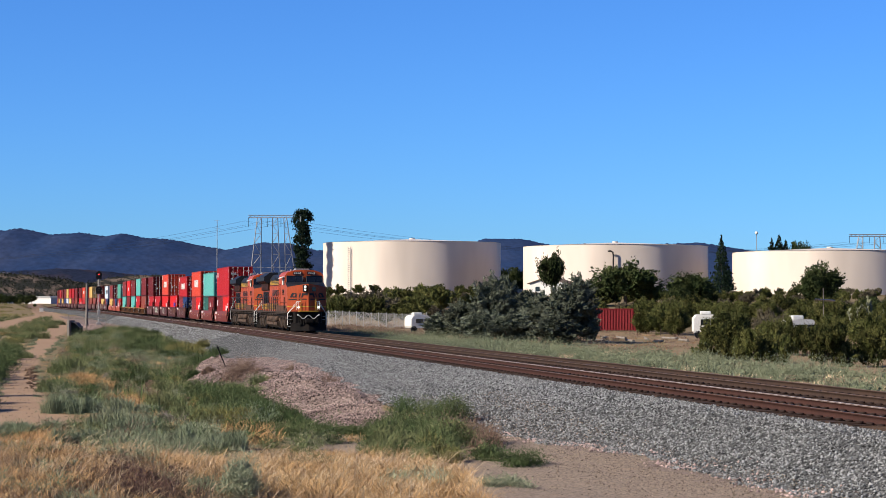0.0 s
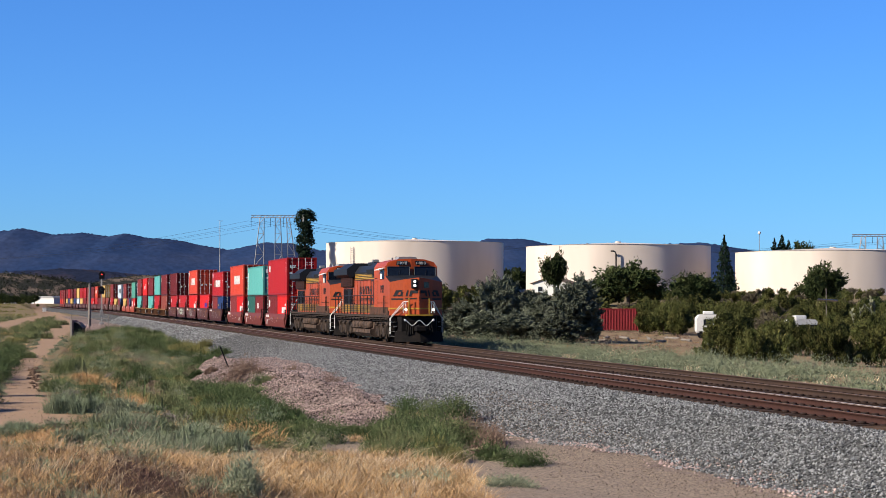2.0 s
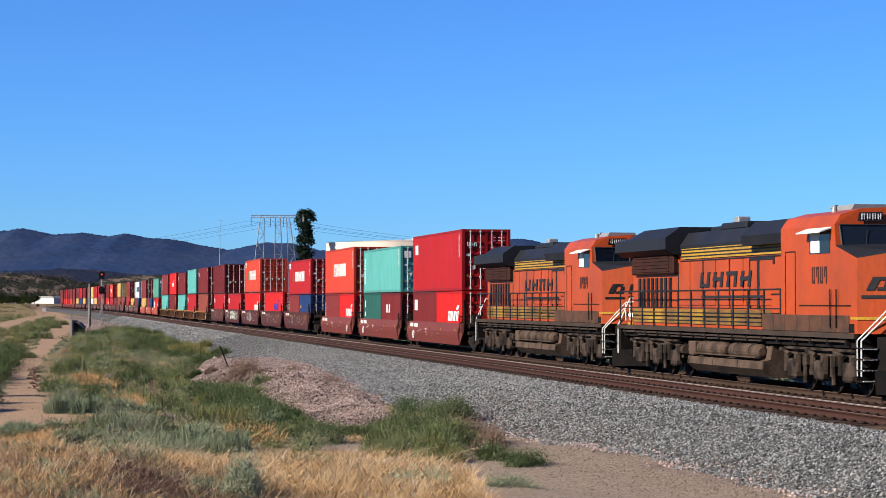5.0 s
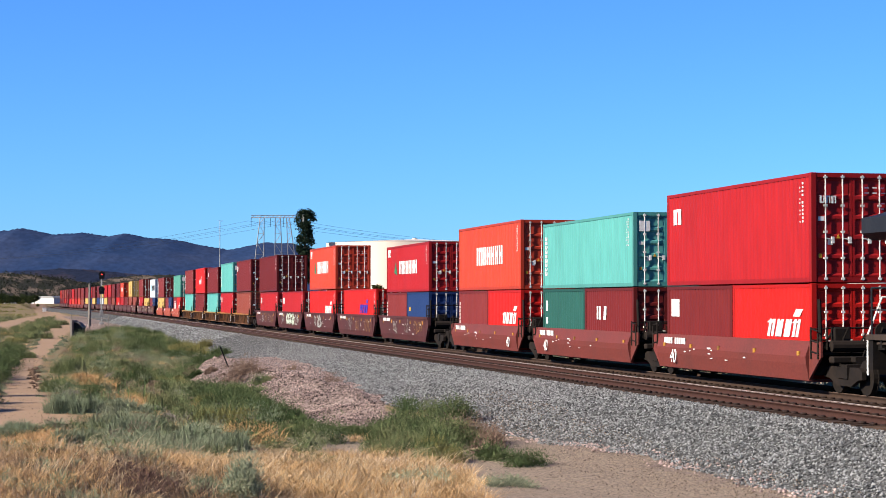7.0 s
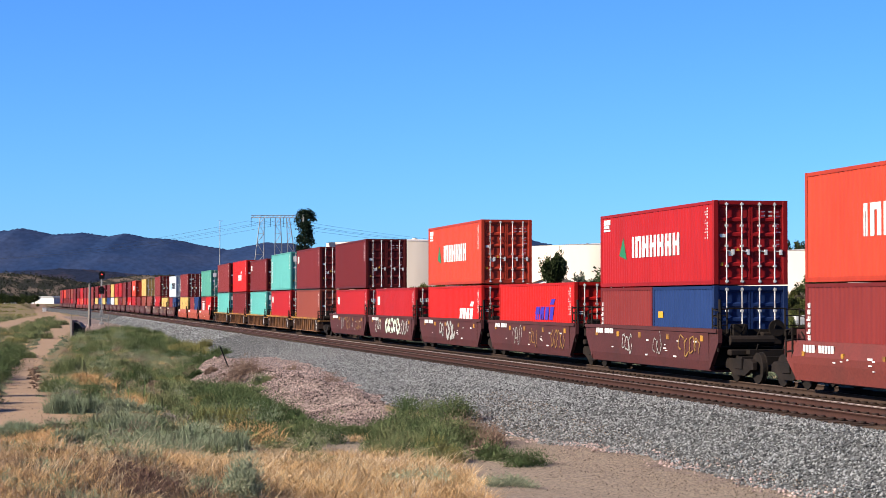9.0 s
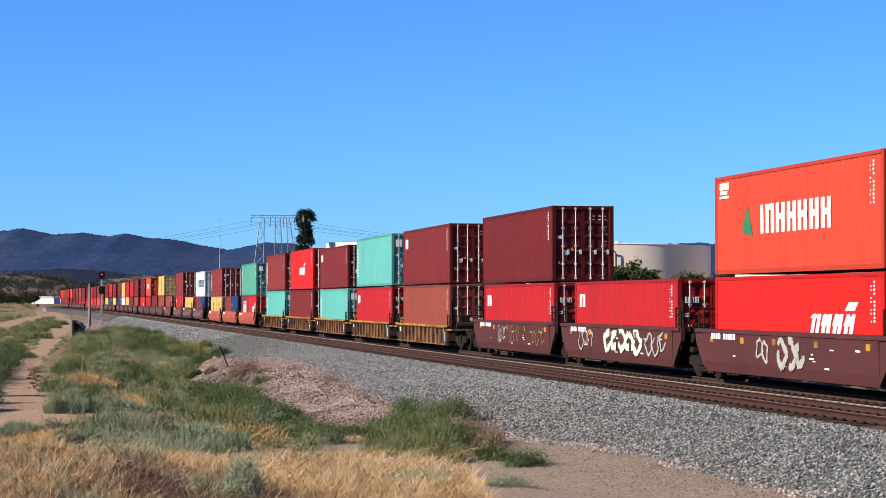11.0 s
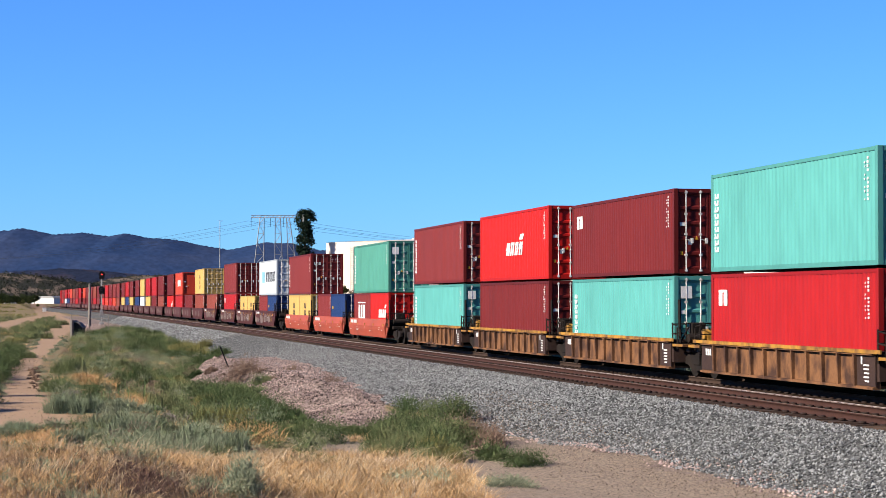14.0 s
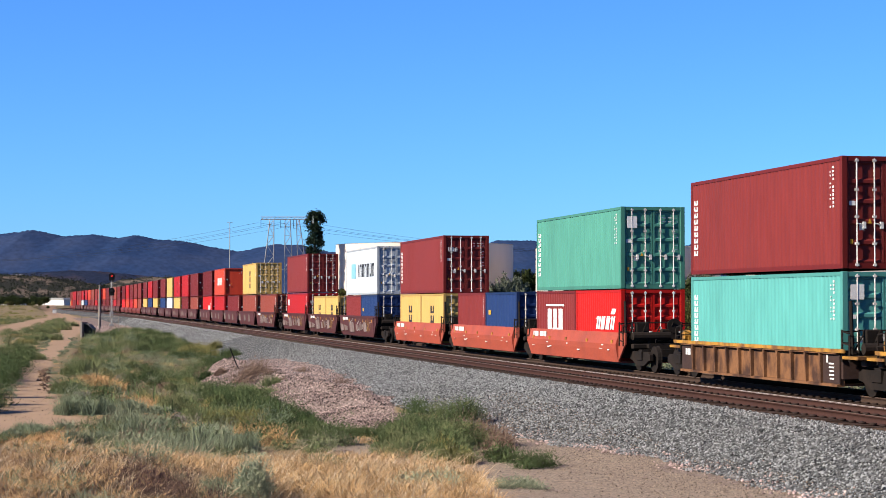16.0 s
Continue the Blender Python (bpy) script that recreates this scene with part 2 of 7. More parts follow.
STEEL = paint("rusty rail steel", (0.062, 0.027, 0.020), 0.8, 0.0, (0.038, 0.018, 0.015), 0.6, 0.8, 12)
# Sun glint is put into this head's pale colour; other heads stay dull.
GLINT_HEAD = paint("polished rail head with painted glint", (0.50, 0.42, 0.39), 0.5, 0.1, (0.34, 0.26, 0.23), 0.5, 0.6, 20)
DULL = paint("dull rail head", (0.19, 0.13, 0.10), 0.6, 0.2, (0.12, 0.07, 0.05), 0.5, 0.6, 20)
PLATE = paint("dark rusty iron", (0.040, 0.024, 0.020), 0.85, 0, (0.02, 0.014, 0.012), 0.6, 2, 20, 0.1)
TIE = paint("weathered tie", (0.075, 0.045, 0.032), 0.9, 0, (0.055, 0.042, 0.035), 0.6, 2.0, 25, 0.4, per=0.35)


def sweep(name, outline, x0, y0, y1, n, material, parent=None, label=""):
    ys = np.concatenate([np.linspace(y0, 380, 5), np.linspace(400, y1, n)])
    off, _ = bend(ys)
    k = len(outline)
    v = [(x0 + o + px, y, pz) for y, o in zip(ys, off) for px, pz in outline]
    f = [(a * k + j, a * k + (j + 1) % k, (a + 1) * k + (j + 1) % k, (a + 1) * k + j) for a in range(len(ys) - 1) for j in range(k)]
    ob = new(name, raw_mesh(name, v, f, material))
    ob.parent = parent
    return tagged(ob, label)


def railway(x, label, drop, steel, bright):
    tr = thing("railway_track", label, "railway track", "the two tracks", "structure")
    web = [(-0.07, -0.17), (0.07, -0.17), (0.07, -0.155), (0.012, -0.12), (0.012, -0.045), (0.036, -0.035), (0.036, -0.006), (-0.036, -0.006), (-0.036, -0.035), (-0.012, -0.045), (-0.012, -0.12), (-0.07, -0.155)]
    for side in (-0.75, 0.75):
        rail = sweep("rail", web, x + side, 10, 1350, 60, steel, tr, "rust-brown steel rail")
        sweep("rail_head", [(-0.039, -0.026), (0.039, -0.026), (0.030, 0.0), (-0.030, 0.0)] if side in bright else [(-0.034, -0.008), (0.034, -0.008), (0.030, 0.0), (-0.030, 0.0)], x + side, 10, 1350, 60, GLINT_HEAD if side in bright else DULL, rail, "worn running surface")
    bm = bmesh.new()
    box(bm, -1.3, 1.3, -0.115, 0.115, -0.36, -0.172)
    tie = mesh_of("tie", bm, TIE)
    rng = random.Random(7)
    for i in range(150):
        ob = part("tie", tie, None, tr)
        ob.matrix_basis = pose(x + rng.uniform(-0.05, 0.05), 38 + i * 0.53, rng.uniform(-0.012, 0.006), 0, 0, rng.uniform(-1, 1))
    ys = np.concatenate([np.arange(12, 37.9, 0.53), np.arange(38 + 150 * 0.53, 500, 0.53)])
    cube = np.array([(a, b, c) for a in (-1.3, 1.3) for b in (-0.115, 0.115) for c in (-0.36, -0.172)])
    q = np.array([(0, 1, 3, 2), (4, 6, 7, 5), (0, 4, 5, 1), (2, 3, 7, 6), (1, 5, 7, 3)])
    off, _ = bend(ys)
    v = (cube[None] + np.stack([x + off, ys, 0 * ys], 1)[:, None]).reshape(-1, 3)
    f = (q[None] + np.arange(len(ys))[:, None, None] * 8).reshape(-1, 4)
    ob = new("far_ties", raw_mesh("far_ties", v, f, TIE))
    ob.parent = tr
    tagged(ob, "row of timber ties", kind="stuff")
    # tie plates and anchors at the foot of the rails
    ys = np.arange(12, 240, 0.53)
    v, f = [], []
    for side in (-0.75, 0.75):
        for k, lx in enumerate((-0.17, 0.07)):
            b = cube * np.array([0.05 / 1.3, 0.8, 0.0]) + np.array([lx + 0.05, 0, 0])
            b[:, 2] = np.where(cube[:, 2] > -0.2, -0.140, -0.172)
            f.append((q[None] + (np.arange(len(ys))[:, None, None] + len(v) * len(ys)) * 8).reshape(-1, 4))
            v.append((b[None] + np.stack([x + side + 0 * ys, ys, 0 * ys], 1)[:, None]).reshape(-1, 3))
    ob = new("tie_plates", raw_mesh("tie_plates", np.concatenate(v), np.concatenate(f), PLATE))
    ob.parent = tr
    tagged(ob, "dark iron tie plates and spikes", kind="stuff")
    tr.matrix_basis = pose(0, 0, -drop)
    return tr


FAR_Z = -0.08
SOOT = paint("grimy main-line rail steel", (0.060, 0.036, 0.026), 0.8, 0.0, (0.03, 0.02, 0.016), 0.6, 0.8, 12)
railway(FAR_X, "main track with rusty rails on timber ties", -FAR_Z, SOOT, ())
railway(NEAR_X, "empty second track with rusty rails on timber ties", 0.0, STEEL, (0.75,))

# ---- tanks ----
TANK = paint("cream tank paint", (0.72, 0.615, 0.53), 0.6, 0, (0.68, 0.575, 0.49), 0.4, 0.04, 0.09, 0.0, (1, 1, 0.3), spec=0.2)


def at_px(px, py, dist):
    """Place on a sight line (across, down) at a distance along the view's axis."""
    X, Zc = (px - 784) / 3482 * dist, (441 - py) / 3482 * dist
    t, p = radians(TILT), radians(PAN)
    Y, Z = dist * math.cos(t) - Zc * math.sin(t), dist * math.sin(t) + Zc * math.cos(t)
    return Vector((X * math.cos(p) + Y * math.sin(p), -X * math.sin(p) + Y * math.cos(p), EYE[2] + Z))


def water_tank(cx, cy, base, r, h):
    t = thing("water_tank", "huge cream steel water tank with a shallow domed roof", "tank", "water tanks")
    t.matrix_basis = pose(cx, cy, base)
    bm = bmesh.new()
    bmesh.ops.create_cone(bm, cap_ends=False, segments=160, radius1=r, radius2=r, depth=h + 4, matrix=Matrix.Translation((0, 0, h / 2 - 2)))
    me = mesh_of("shell", bm, TANK, True)
    part("shell", me, None, t)
    bm = bmesh.new()
    bmesh.ops.create_cone(bm, cap_ends=True, segments=96, radius1=r + 0.12, radius2=r * 0.04, depth=r * 0.045, matrix=Matrix.Translation((0, 0, h + r * 0.0225)))
    part("roof", bm, TANK, t)
    bm = bmesh.new()
    bmesh.ops.create_cone(bm, cap_ends=True, segments=24, radius1=r * 0.035, radius2=r * 0.03, depth=0.6, matrix=Matrix.Translation((0, 0, h + r * 0.045 - 0.02)))
    part("roof_vent", bm, TANK, t)
    return t


def place_tank(x0, x1, ytop, ybase, dist):
    c = at_px((x0 + x1) / 2, ybase, dist)
    r = (x1 - x0) / 2 / 3482 * dist
    top = at_px(x0, ytop, dist).z
    return water_tank(c.x, c.y, c.z, r, top - c.z)


place_tank(577, 891, 431, 517, 490)
place_tank(931, 1257, 437, 526, 465)
place_tank(1303, 1645, 447, 528, 448)

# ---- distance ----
# Blue distance haze is put into the next two colours.
ROCK = paint("wooded mountain tinted with haze", (0.030, 0.057, 0.138), 1.0, 0, (0.060, 0.082, 0.158), 0.7, 0.012, 0.09, 0, (1, 0.4, 1), spec=0.0, world_space=True)
FOOT = paint("foothill scrub tinted with haze", (0.052, 0.068, 0.132), 1.0, 0, (0.100, 0.088, 0.122), 0.8, 0.03, 0.15, 0, (1, 0.3, 1.5), spec=0.0, world_space=True, edge=(0.5, 0.66))
HILL = paint("scrubby hillside", (0.175, 0.135, 0.110), 1.0, 0, (0.032, 0.036, 0.034), 0.92, 0.085, 0.3, 0, (1, 0.17, 1), spec=0.0, world_space=True, edge=(0.44, 0.52))


FARLEAF = paint("distant dark scrub", (0.030, 0.036, 0.026), 0.9, 0, (0.05, 0.052, 0.036), 0.6, 0.1, 1.0, 0.0, spec=0.0)


def quads(c, size, rng, slim=0.6, along=None):
    """Small leaf quads at the centres c, turned at random or roughly along given directions."""
    n = len(c)
    a, b = rng.randn(n, 3), rng.randn(n, 3)
    if along is not None:
        a = along + a * 0.38
    a /= np.linalg.norm(a, axis=1)[:, None]
    b -= (a * b).sum(1)[:, None] * a
    b /= np.linalg.norm(b, axis=1)[:, None]
    s = size * rng.uniform(0.6, 1.4, (n, 1))
    a, b = a * s, b * s * slim
    v = np.stack([c - a, c + b * 0.9, c + a, c - b], 1).reshape(-1, 3)
    return v, np.arange(4 * n).reshape(-1, 4)


def ridge(name, profile, dist, foot, material, label, depth=500, seed=0, scrub=0):
    """A long hill whose skyline follows a few knots at a distance."""
    px = np.arange(profile[0][0], profile[-1][0] + 1, 3.0)
    rng = np.random.RandomState(seed)
    py = np.interp(px, [a for a, b in profile], [b for a, b in profile]) 
    wide = np.ones(41) / 41
    soft_py = np.convolve(np.pad(py, 20, "edge"), wide, "valid")
    rough = np.cumsum(rng.randn(len(px)) * 0.25) * 0.25 + rng.randn(len(px)) * 0.5
    rows = []
    for j, (k, hh) in enumerate([(1.0, 0.0), (0.82, 0.22), (0.66, 0.42), (0.48, 0.60), (0.3, 0.78), (0.12, 0.93), (0.0, 1.0), (-0.5, 0.5), (-1.0, 0.0)]):
        row = []
        for i, (a, b) in enumerate(zip(px, py)):
            top = at_px(a, b + rough[i] if hh == 1 else b + (soft_py[i] - b) * min(1.0, 1.6 * (1 - hh)), dist)
            away = Vector((math.sin(radians(PAN)), math.cos(radians(PAN)), 0))
            # spurs and gullies run down the slope
            spur = math.sin(a / 31.0 + seed + 0.35 * math.sin(j * 1.1)) + 0.6 * math.sin(a / 13.0 + j * 0.5 + seed * 2) + 0.35 * math.sin(a / 6.1 + j * 1.3)
            q = top - away * (depth * k * (1 + 0.0010 * spur * (0 < hh < 1)))
            q.z = foot + (top.z - foot) * hh + (0 if hh in (0, 1) else (top.z - foot) * 0.003 * math.sin(a / 17.0 + j * 1.9 + seed))
            row.append(q)
        rows.append(row)
    k = len(px)
    f = [(j * k + i, j * k + i + 1, (j + 1) * k + i + 1, (j + 1) * k + i) for j in range(len(rows) - 1) for i in range(k - 1)]
    me = raw_mesh(name, [tuple(q) for r in rows for q in r], f, material)
    me.shade_smooth()
    hill = tagged(new(name, me), label, "mountain" if dist > 2500 else "hill", kind="structure")
    if scrub:
        r = np.array([[tuple(q) for q in row] for row in rows[:7]])
        j, i = rng.uniform(0, 5.99, scrub), rng.randint(0, k - 1, scrub)
        ja = j.astype(int)
        c = r[ja, i] + (r[ja + 1, i] - r[ja, i]) * (j - ja)[:, None] + (r[ja, i + 1] - r[ja, i]) * rng.uniform(0, 1, (scrub, 1))
        c = (c[:, None] + rng.randn(scrub, 4, 3) * 1.1 + np.array([0, 0, 0.8])).reshape(-1, 3)
        v, fq = quads(c, 0.75, rng)
        tagged(new("hill_scrub", raw_mesh("hill_scrub", v, fq, FARLEAF)), "dark scrub dotted over the hillside", "scrub", kind="stuff")
    return hill


ridge("mountain", [(-500, 430), (-150, 425), (0, 409), (40, 403), (95, 414), (150, 411), (190, 417), (222, 412), (262, 420), (310, 423), (352, 432), (405, 441), (440, 434), (470, 427), (520, 430), (560, 441), (640, 445), (760, 450), (830, 433), (862, 421), (925, 421), (985, 433), (1040, 430), (1060, 429), (1100, 436), (1150, 432), (1240, 427), (1300, 436), (1420, 455), (1600, 450), (2200, 430)], 4300, -5, ROCK, "long wooded mountain range painted haze-blue on the horizon", 700, 1)
# Ridge added for the paler, hazier foot of the mountain; haze in its colour.
ridge("foothill", [(-300, 488), (0, 483), (60, 478), (110, 475), (170, 478), (230, 484), (300, 490), (420, 503), (520, 520)], 3000, -5, FOOT, "brown-blue foothill painted with haze below the mountain", 350, 4)
ridge("scrub_hill", [(-300, 490), (0, 484), (60, 488), (110, 494), (160, 502), (230, 517), (300, 530)], 1900, -5, HILL, "brown hillside dotted with dark scrub", 350, 2, 5200)
ridge("foothill", [(-300, 488), (0, 483), (60, 478), (110, 475), (170, 478), (230, 484), (300, 490), (420, 503), (520, 520)], 3000, -5, FOOT, "brown-blue foothill painted with haze below the mountain", 350, 4)
ridge("scrub_hill", [(120, 520), (160, 504), (200, 492), (240, 489), (300, 487), (360, 496), (460, 515), (560, 530)], 2400, -5, HILL, "brown hillside dotted with dark scrub", 350, 3, 1100)

# ---- vegetation ----
def leafy(name, col, col2, per=0.35, rough=0.75):
    return paint(name, col, rough, 0, col2, 0.8, 0.9, 6, 0.0, spec=0.03, per=per * 1.8)


JUNIPER = leafy("grey-green juniper foliage", (0.145, 0.168, 0.122), (0.255, 0.270, 0.200))
SHRUB = leafy("olive shrub foliage", (0.066, 0.078, 0.024), (0.215, 0.196, 0.068), 0.42)
GREYLEAF = leafy("grey-brown twiggy foliage", (0.125, 0.105, 0.070), (0.17, 0.15, 0.105))
DARKLEAF = leafy("dark tree foliage", (0.040, 0.058, 0.022), (0.092, 0.102, 0.040))
FIRLEAF = leafy("dark fir needles", (0.018, 0.034, 0.020), (0.03, 0.045, 0.025))
BARK = paint("grey bark", (0.13, 0.10, 0.08), 0.9, 0, (0.07, 0.055, 0.045), 0.6, 3, 20, 0.4)
STRAW = leafy("straw-dry grass", (0.815, 0.516, 0.246), (0.543, 0.314, 0.160), 0.35)
PALESTRAW = leafy("bleached straw", (0.792, 0.616, 0.407), (0.605, 0.440, 0.297), 0.4)
GREENWEED = leafy("green weeds", (0.167, 0.203, 0.091), (0.292, 0.283, 0.138), 0.13)
GREYWEED = leafy("grey-green weeds", (0.234, 0.279, 0.177), (0.325, 0.336, 0.217), 0.13)
DEEPWEED = leafy("deep green weeds", (0.086, 0.128, 0.052), (0.150, 0.176, 0.078), 0.13)
SAGE = leafy("pale sagebrush", (0.36, 0.38, 0.25), (0.47, 0.43, 0.27), 0.35)
GREYDEAD = leafy("grey dead twigs", (0.30, 0.25, 0.22), (0.40, 0.34, 0.31), 0.3)
ORANGEGRASS = leafy("orange dry grass", (0.54, 0.32, 0.15), (0.40, 0.24, 0.12), 0.3)
PALESAGE = leafy("silvery sagebrush", (0.37, 0.415, 0.275), (0.46, 0.465, 0.305), 0.3)
OLIVEWEED = leafy("yellow-green weeds", (0.250, 0.235, 0.085), (0.340, 0.290, 0.120), 0.13)
VERGESAGE = leafy("dusty sagebrush", (0.285, 0.325, 0.205), (0.375, 0.385, 0.245), 0.25)
MAROONWEED = leafy("dark dead docks", (0.165, 0.100, 0.086), (0.26, 0.155, 0.12), 0.3)
BROWNSTRAW = leafy("brown tangled grass", (0.42, 0.265, 0.165), (0.33, 0.20, 0.135), 0.3)
DEADWEED = leafy("dead brown weeds", (0.21, 0.138, 0.105), (0.32, 0.225, 0.165), 0.3)


def crown_mesh(name, mat_, w, h, low, lobes, per, leaf, seed, lobe=0.5, long=1.0, cone=0.0, slim=0.6):
    """Crown of leafy lobes on an uneven rounded body, from height low to h; long lobes point up and outwards."""
    rng = np.random.RandomState(seed)
    d = rng.randn(lobes, 3)
    d[:, 2] = d[:, 2] * 0.9 + 0.25
    d /= np.linalg.norm(d, axis=1)[:, None]
    rad = rng.uniform(0.25, 1.0, lobes) ** 0.5 * (0.88 + 0.22 * np.sin(d[:, 0] * 3.1 + seed) * np.cos(d[:, 1] * 2.7 + seed * 2))
    c = d * rad[:, None] * np.array([w / 2 - lobe * 0.7, w / 2 - lobe * 0.7, (h - low) / 2 - lobe * 0.6 * long ** 0.5])
    c[:, 2] += (h + low) / 2
    if cone:
        t = np.clip((c[:, 2] - low) / (h - low), 0, 1)
        c[:, :2] *= (1.25 - cone * t)[:, None]
    c[:, 2] = np.maximum(c[:, 2], lobe * 0.6)
    axis = d * np.array([1, 1, 0.5]) + np.array([0, 0, 0.9]) + rng.randn(lobes, 3) * 0.25
    axis /= np.linalg.norm(axis, axis=1)[:, None]
    size = lobe * rng.uniform(0.6, 1.25, lobes)

    def fill(count, inner, outer):
        e = rng.randn(lobes, count, 3)
        e /= np.linalg.norm(e, axis=2)[..., None]
        e *= rng.uniform(inner, outer, (lobes, count, 1)) * (1 + 0.10 * rng.randn(lobes, count, 1))
        e = e + (e * axis[:, None]).sum(2)[..., None] * axis[:, None] * (long - 1)
        p = (c[:, None] + e * size[:, None, None]).reshape(-1, 3)
        p[:, 2] = np.maximum(p[:, 2], 0.04)
        return p
    v, f = quads(fill(per, 0.70, 1.05), leaf, rng, slim, np.repeat(axis, per, 0) if slim < 0.5 else None)
    v2, f2 = quads(fill(max(6, per // 14), 0.1, 0.6), leaf * 2.8, rng)
    return raw_mesh(name, np.concatenate([v, v2]), np.concatenate([f, f2 + len(v)]), mat_)


def limbs_mesh(h, w, seed, thick):
    rng = random.Random(seed)
    bm = bmesh.new()
    top = Vector((rng.uniform(-0.1, 0.1) * w, rng.uniform(-0.1, 0.1) * w, h * 0.75))
    mid = Vector((top.x * 0.3, top.y * 0.6, h * 0.35))
    rod(bm, (0, 0, -0.3), mid, thick, 7, thick * 0.75)
    rod(bm, mid, top, thick * 0.75, 6, thick * 0.3)
    for i in range(7):
        a = rng.uniform(0, 6.28)
        z = h * rng.uniform(0.15, 0.55)
        base = Vector((0, 0, 0)).lerp(mid, min(1, z / (h * 0.35)))
        base.z = z
        tip = base + Vector((math.cos(a) * w * 0.38, math.sin(a) * w * 0.38, h * rng.uniform(0.12, 0.32)))
        rod(bm, base, tip, thick * 0.45, 5, thick * 0.15)
    return mesh_of("trunk", bm, BARK)


PLANTS = {}


def plant_kind(kind, variants=4):
    """Meshes of a kind of tree or shrub, about 4 m tall, in a few variants; those far off have fewer, larger leaves."""
    if kind not in PLANTS:
        out = []
        for k in range(variants):
            sd = 10 * len(PLANTS) + k + 3
            if kind == "juniper":
                out.append((limbs_mesh(4, 3.4, sd, 0.13), crown_mesh("crown", JUNIPER, 3.5, 4.5, 0.0, 150, 150, 0.095, sd, 0.19, 3.6, 0.75, 0.28)))
            elif kind == "shrub":
                out.append((limbs_mesh(2.6, 3.6, sd, 0.07), crown_mesh("crown", SHRUB, 4.3, 3.3, 0.0, 38, 300, 0.085, sd, 0.40, 2.1, 0.45, 0.4)))
            elif kind == "far_shrub":
                out.append((limbs_mesh(2.6, 3.6, sd, 0.07), crown_mesh("crown", SHRUB, 4.3, 3.3, 0.0, 30, 110, 0.15, sd, 0.46, 1.8, 0.45, 0.45)))
            elif kind == "far_grey_shrub":
                out.append((limbs_mesh(2.6, 3.6, sd, 0.07), crown_mesh("crown", GREYLEAF, 4.3, 3.2, 0.0, 30, 110, 0.15, sd, 0.46, 1.6, 0.2, 0.4)))
            elif kind == "grey_shrub":
                out.append((limbs_mesh(2.6, 3.6, sd, 0.07), crown_mesh("crown", GREYLEAF, 4.3, 3.2, 0.0, 40, 260, 0.085, sd, 0.40, 1.8, 0.2, 0.3)))
            elif kind == "round":
                out.append((limbs_mesh(4.2, 3.6, sd, 0.16), crown_mesh("crown", DARKLEAF, 4.2, 4.7, 0.5, 60, 130, 0.13, sd, 0.50, 1.9, 0.25, 0.45)))
            elif kind == "fir":
                rng = np.random.RandomState(sd)
                pts = []
                for lvl in np.linspace(0.06, 1.0, 34):
                    r = 1.15 * (1 - lvl) ** 0.85 * (1 + 0.22 * rng.randn())
                    n = int(8 + 150 * (1 - lvl))
                    a, q = rng.uniform(0, 6.28, n), np.sqrt(rng.uniform(0.1, 1, n))
                    pts.append(np.stack([np.cos(a) * r * q, np.sin(a) * r * q, lvl * 4 - 0.25 * r * q + rng.randn(n) * 0.04], 1))
                v, f = quads(np.concatenate(pts), 0.09, rng)
                out.append((limbs_mesh(4, 0.5, sd, 0.06), raw_mesh("crown", v, f, FIRLEAF)))
        PLANTS[kind] = out
    return PLANTS[kind]


def spot(px, dist):
    """Plan position on a bearing at a distance along the view's axis."""
    x = (px - 784) / 3482 * dist
    a = radians(PAN)
    return x * math.cos(a) + dist * math.sin(a), -x * math.sin(a) + dist * math.cos(a)


WORDS = {"juniper": ("juniper_tree", "grey-green juniper tree in dry grass", "tree", "junipers by the line"), "shrub": ("shrub", "dense olive-green evergreen shrub on dry ground", "shrub", "evergreen shrubs"),
         "round": ("broadleaf_tree", "dark green rounded tree by the tanks", "tree", "dark rounded trees"), "fir": ("fir_tree", "tall dark conical fir tree", "tree", "firs")}
planted = random.Random(21)


def plant(kind, px, dist, height, width=None, sink=0.05):
    if kind == "shrub" and dist < 235:
        height, sink = height * 1.08, 0.22
    tr, cr = planted.choice(plant_kind(("far_grey_shrub" if planted.random() < 0.28 else "far_shrub") if kind == "shrub" and dist > 235 else "grey_shrub" if kind == "shrub" and planted.random() < 0.16 else kind))
    x, y = spot(px, dist)
    nm, lab, cat, grp = WORDS[kind]
    t = thing(nm, lab, cat, grp)
    part("trunk", tr, None, t)
    part("crown", cr, None, t)
    nominal = {"juniper": 4.3, "shrub": 3.2, "round": 4.6, "fir": 4.0}[kind]
    base_w = {"juniper": 3.4, "shrub": 3.9, "round": 4.2, "fir": 2.2}[kind]
    k = height / nominal
    kw = (1.0 * width / base_w) if width else k * (planted.uniform(0.68, 1.0) if kind == "shrub" and dist < 235 else planted.uniform(0.85, 1.2))
    t.matrix_basis = pose(x, y, float(land(x, y)) - sink, 0, 0, planted.uniform(0, 360)) @ Matrix.Diagonal((kw, kw, k, 1))
    return t


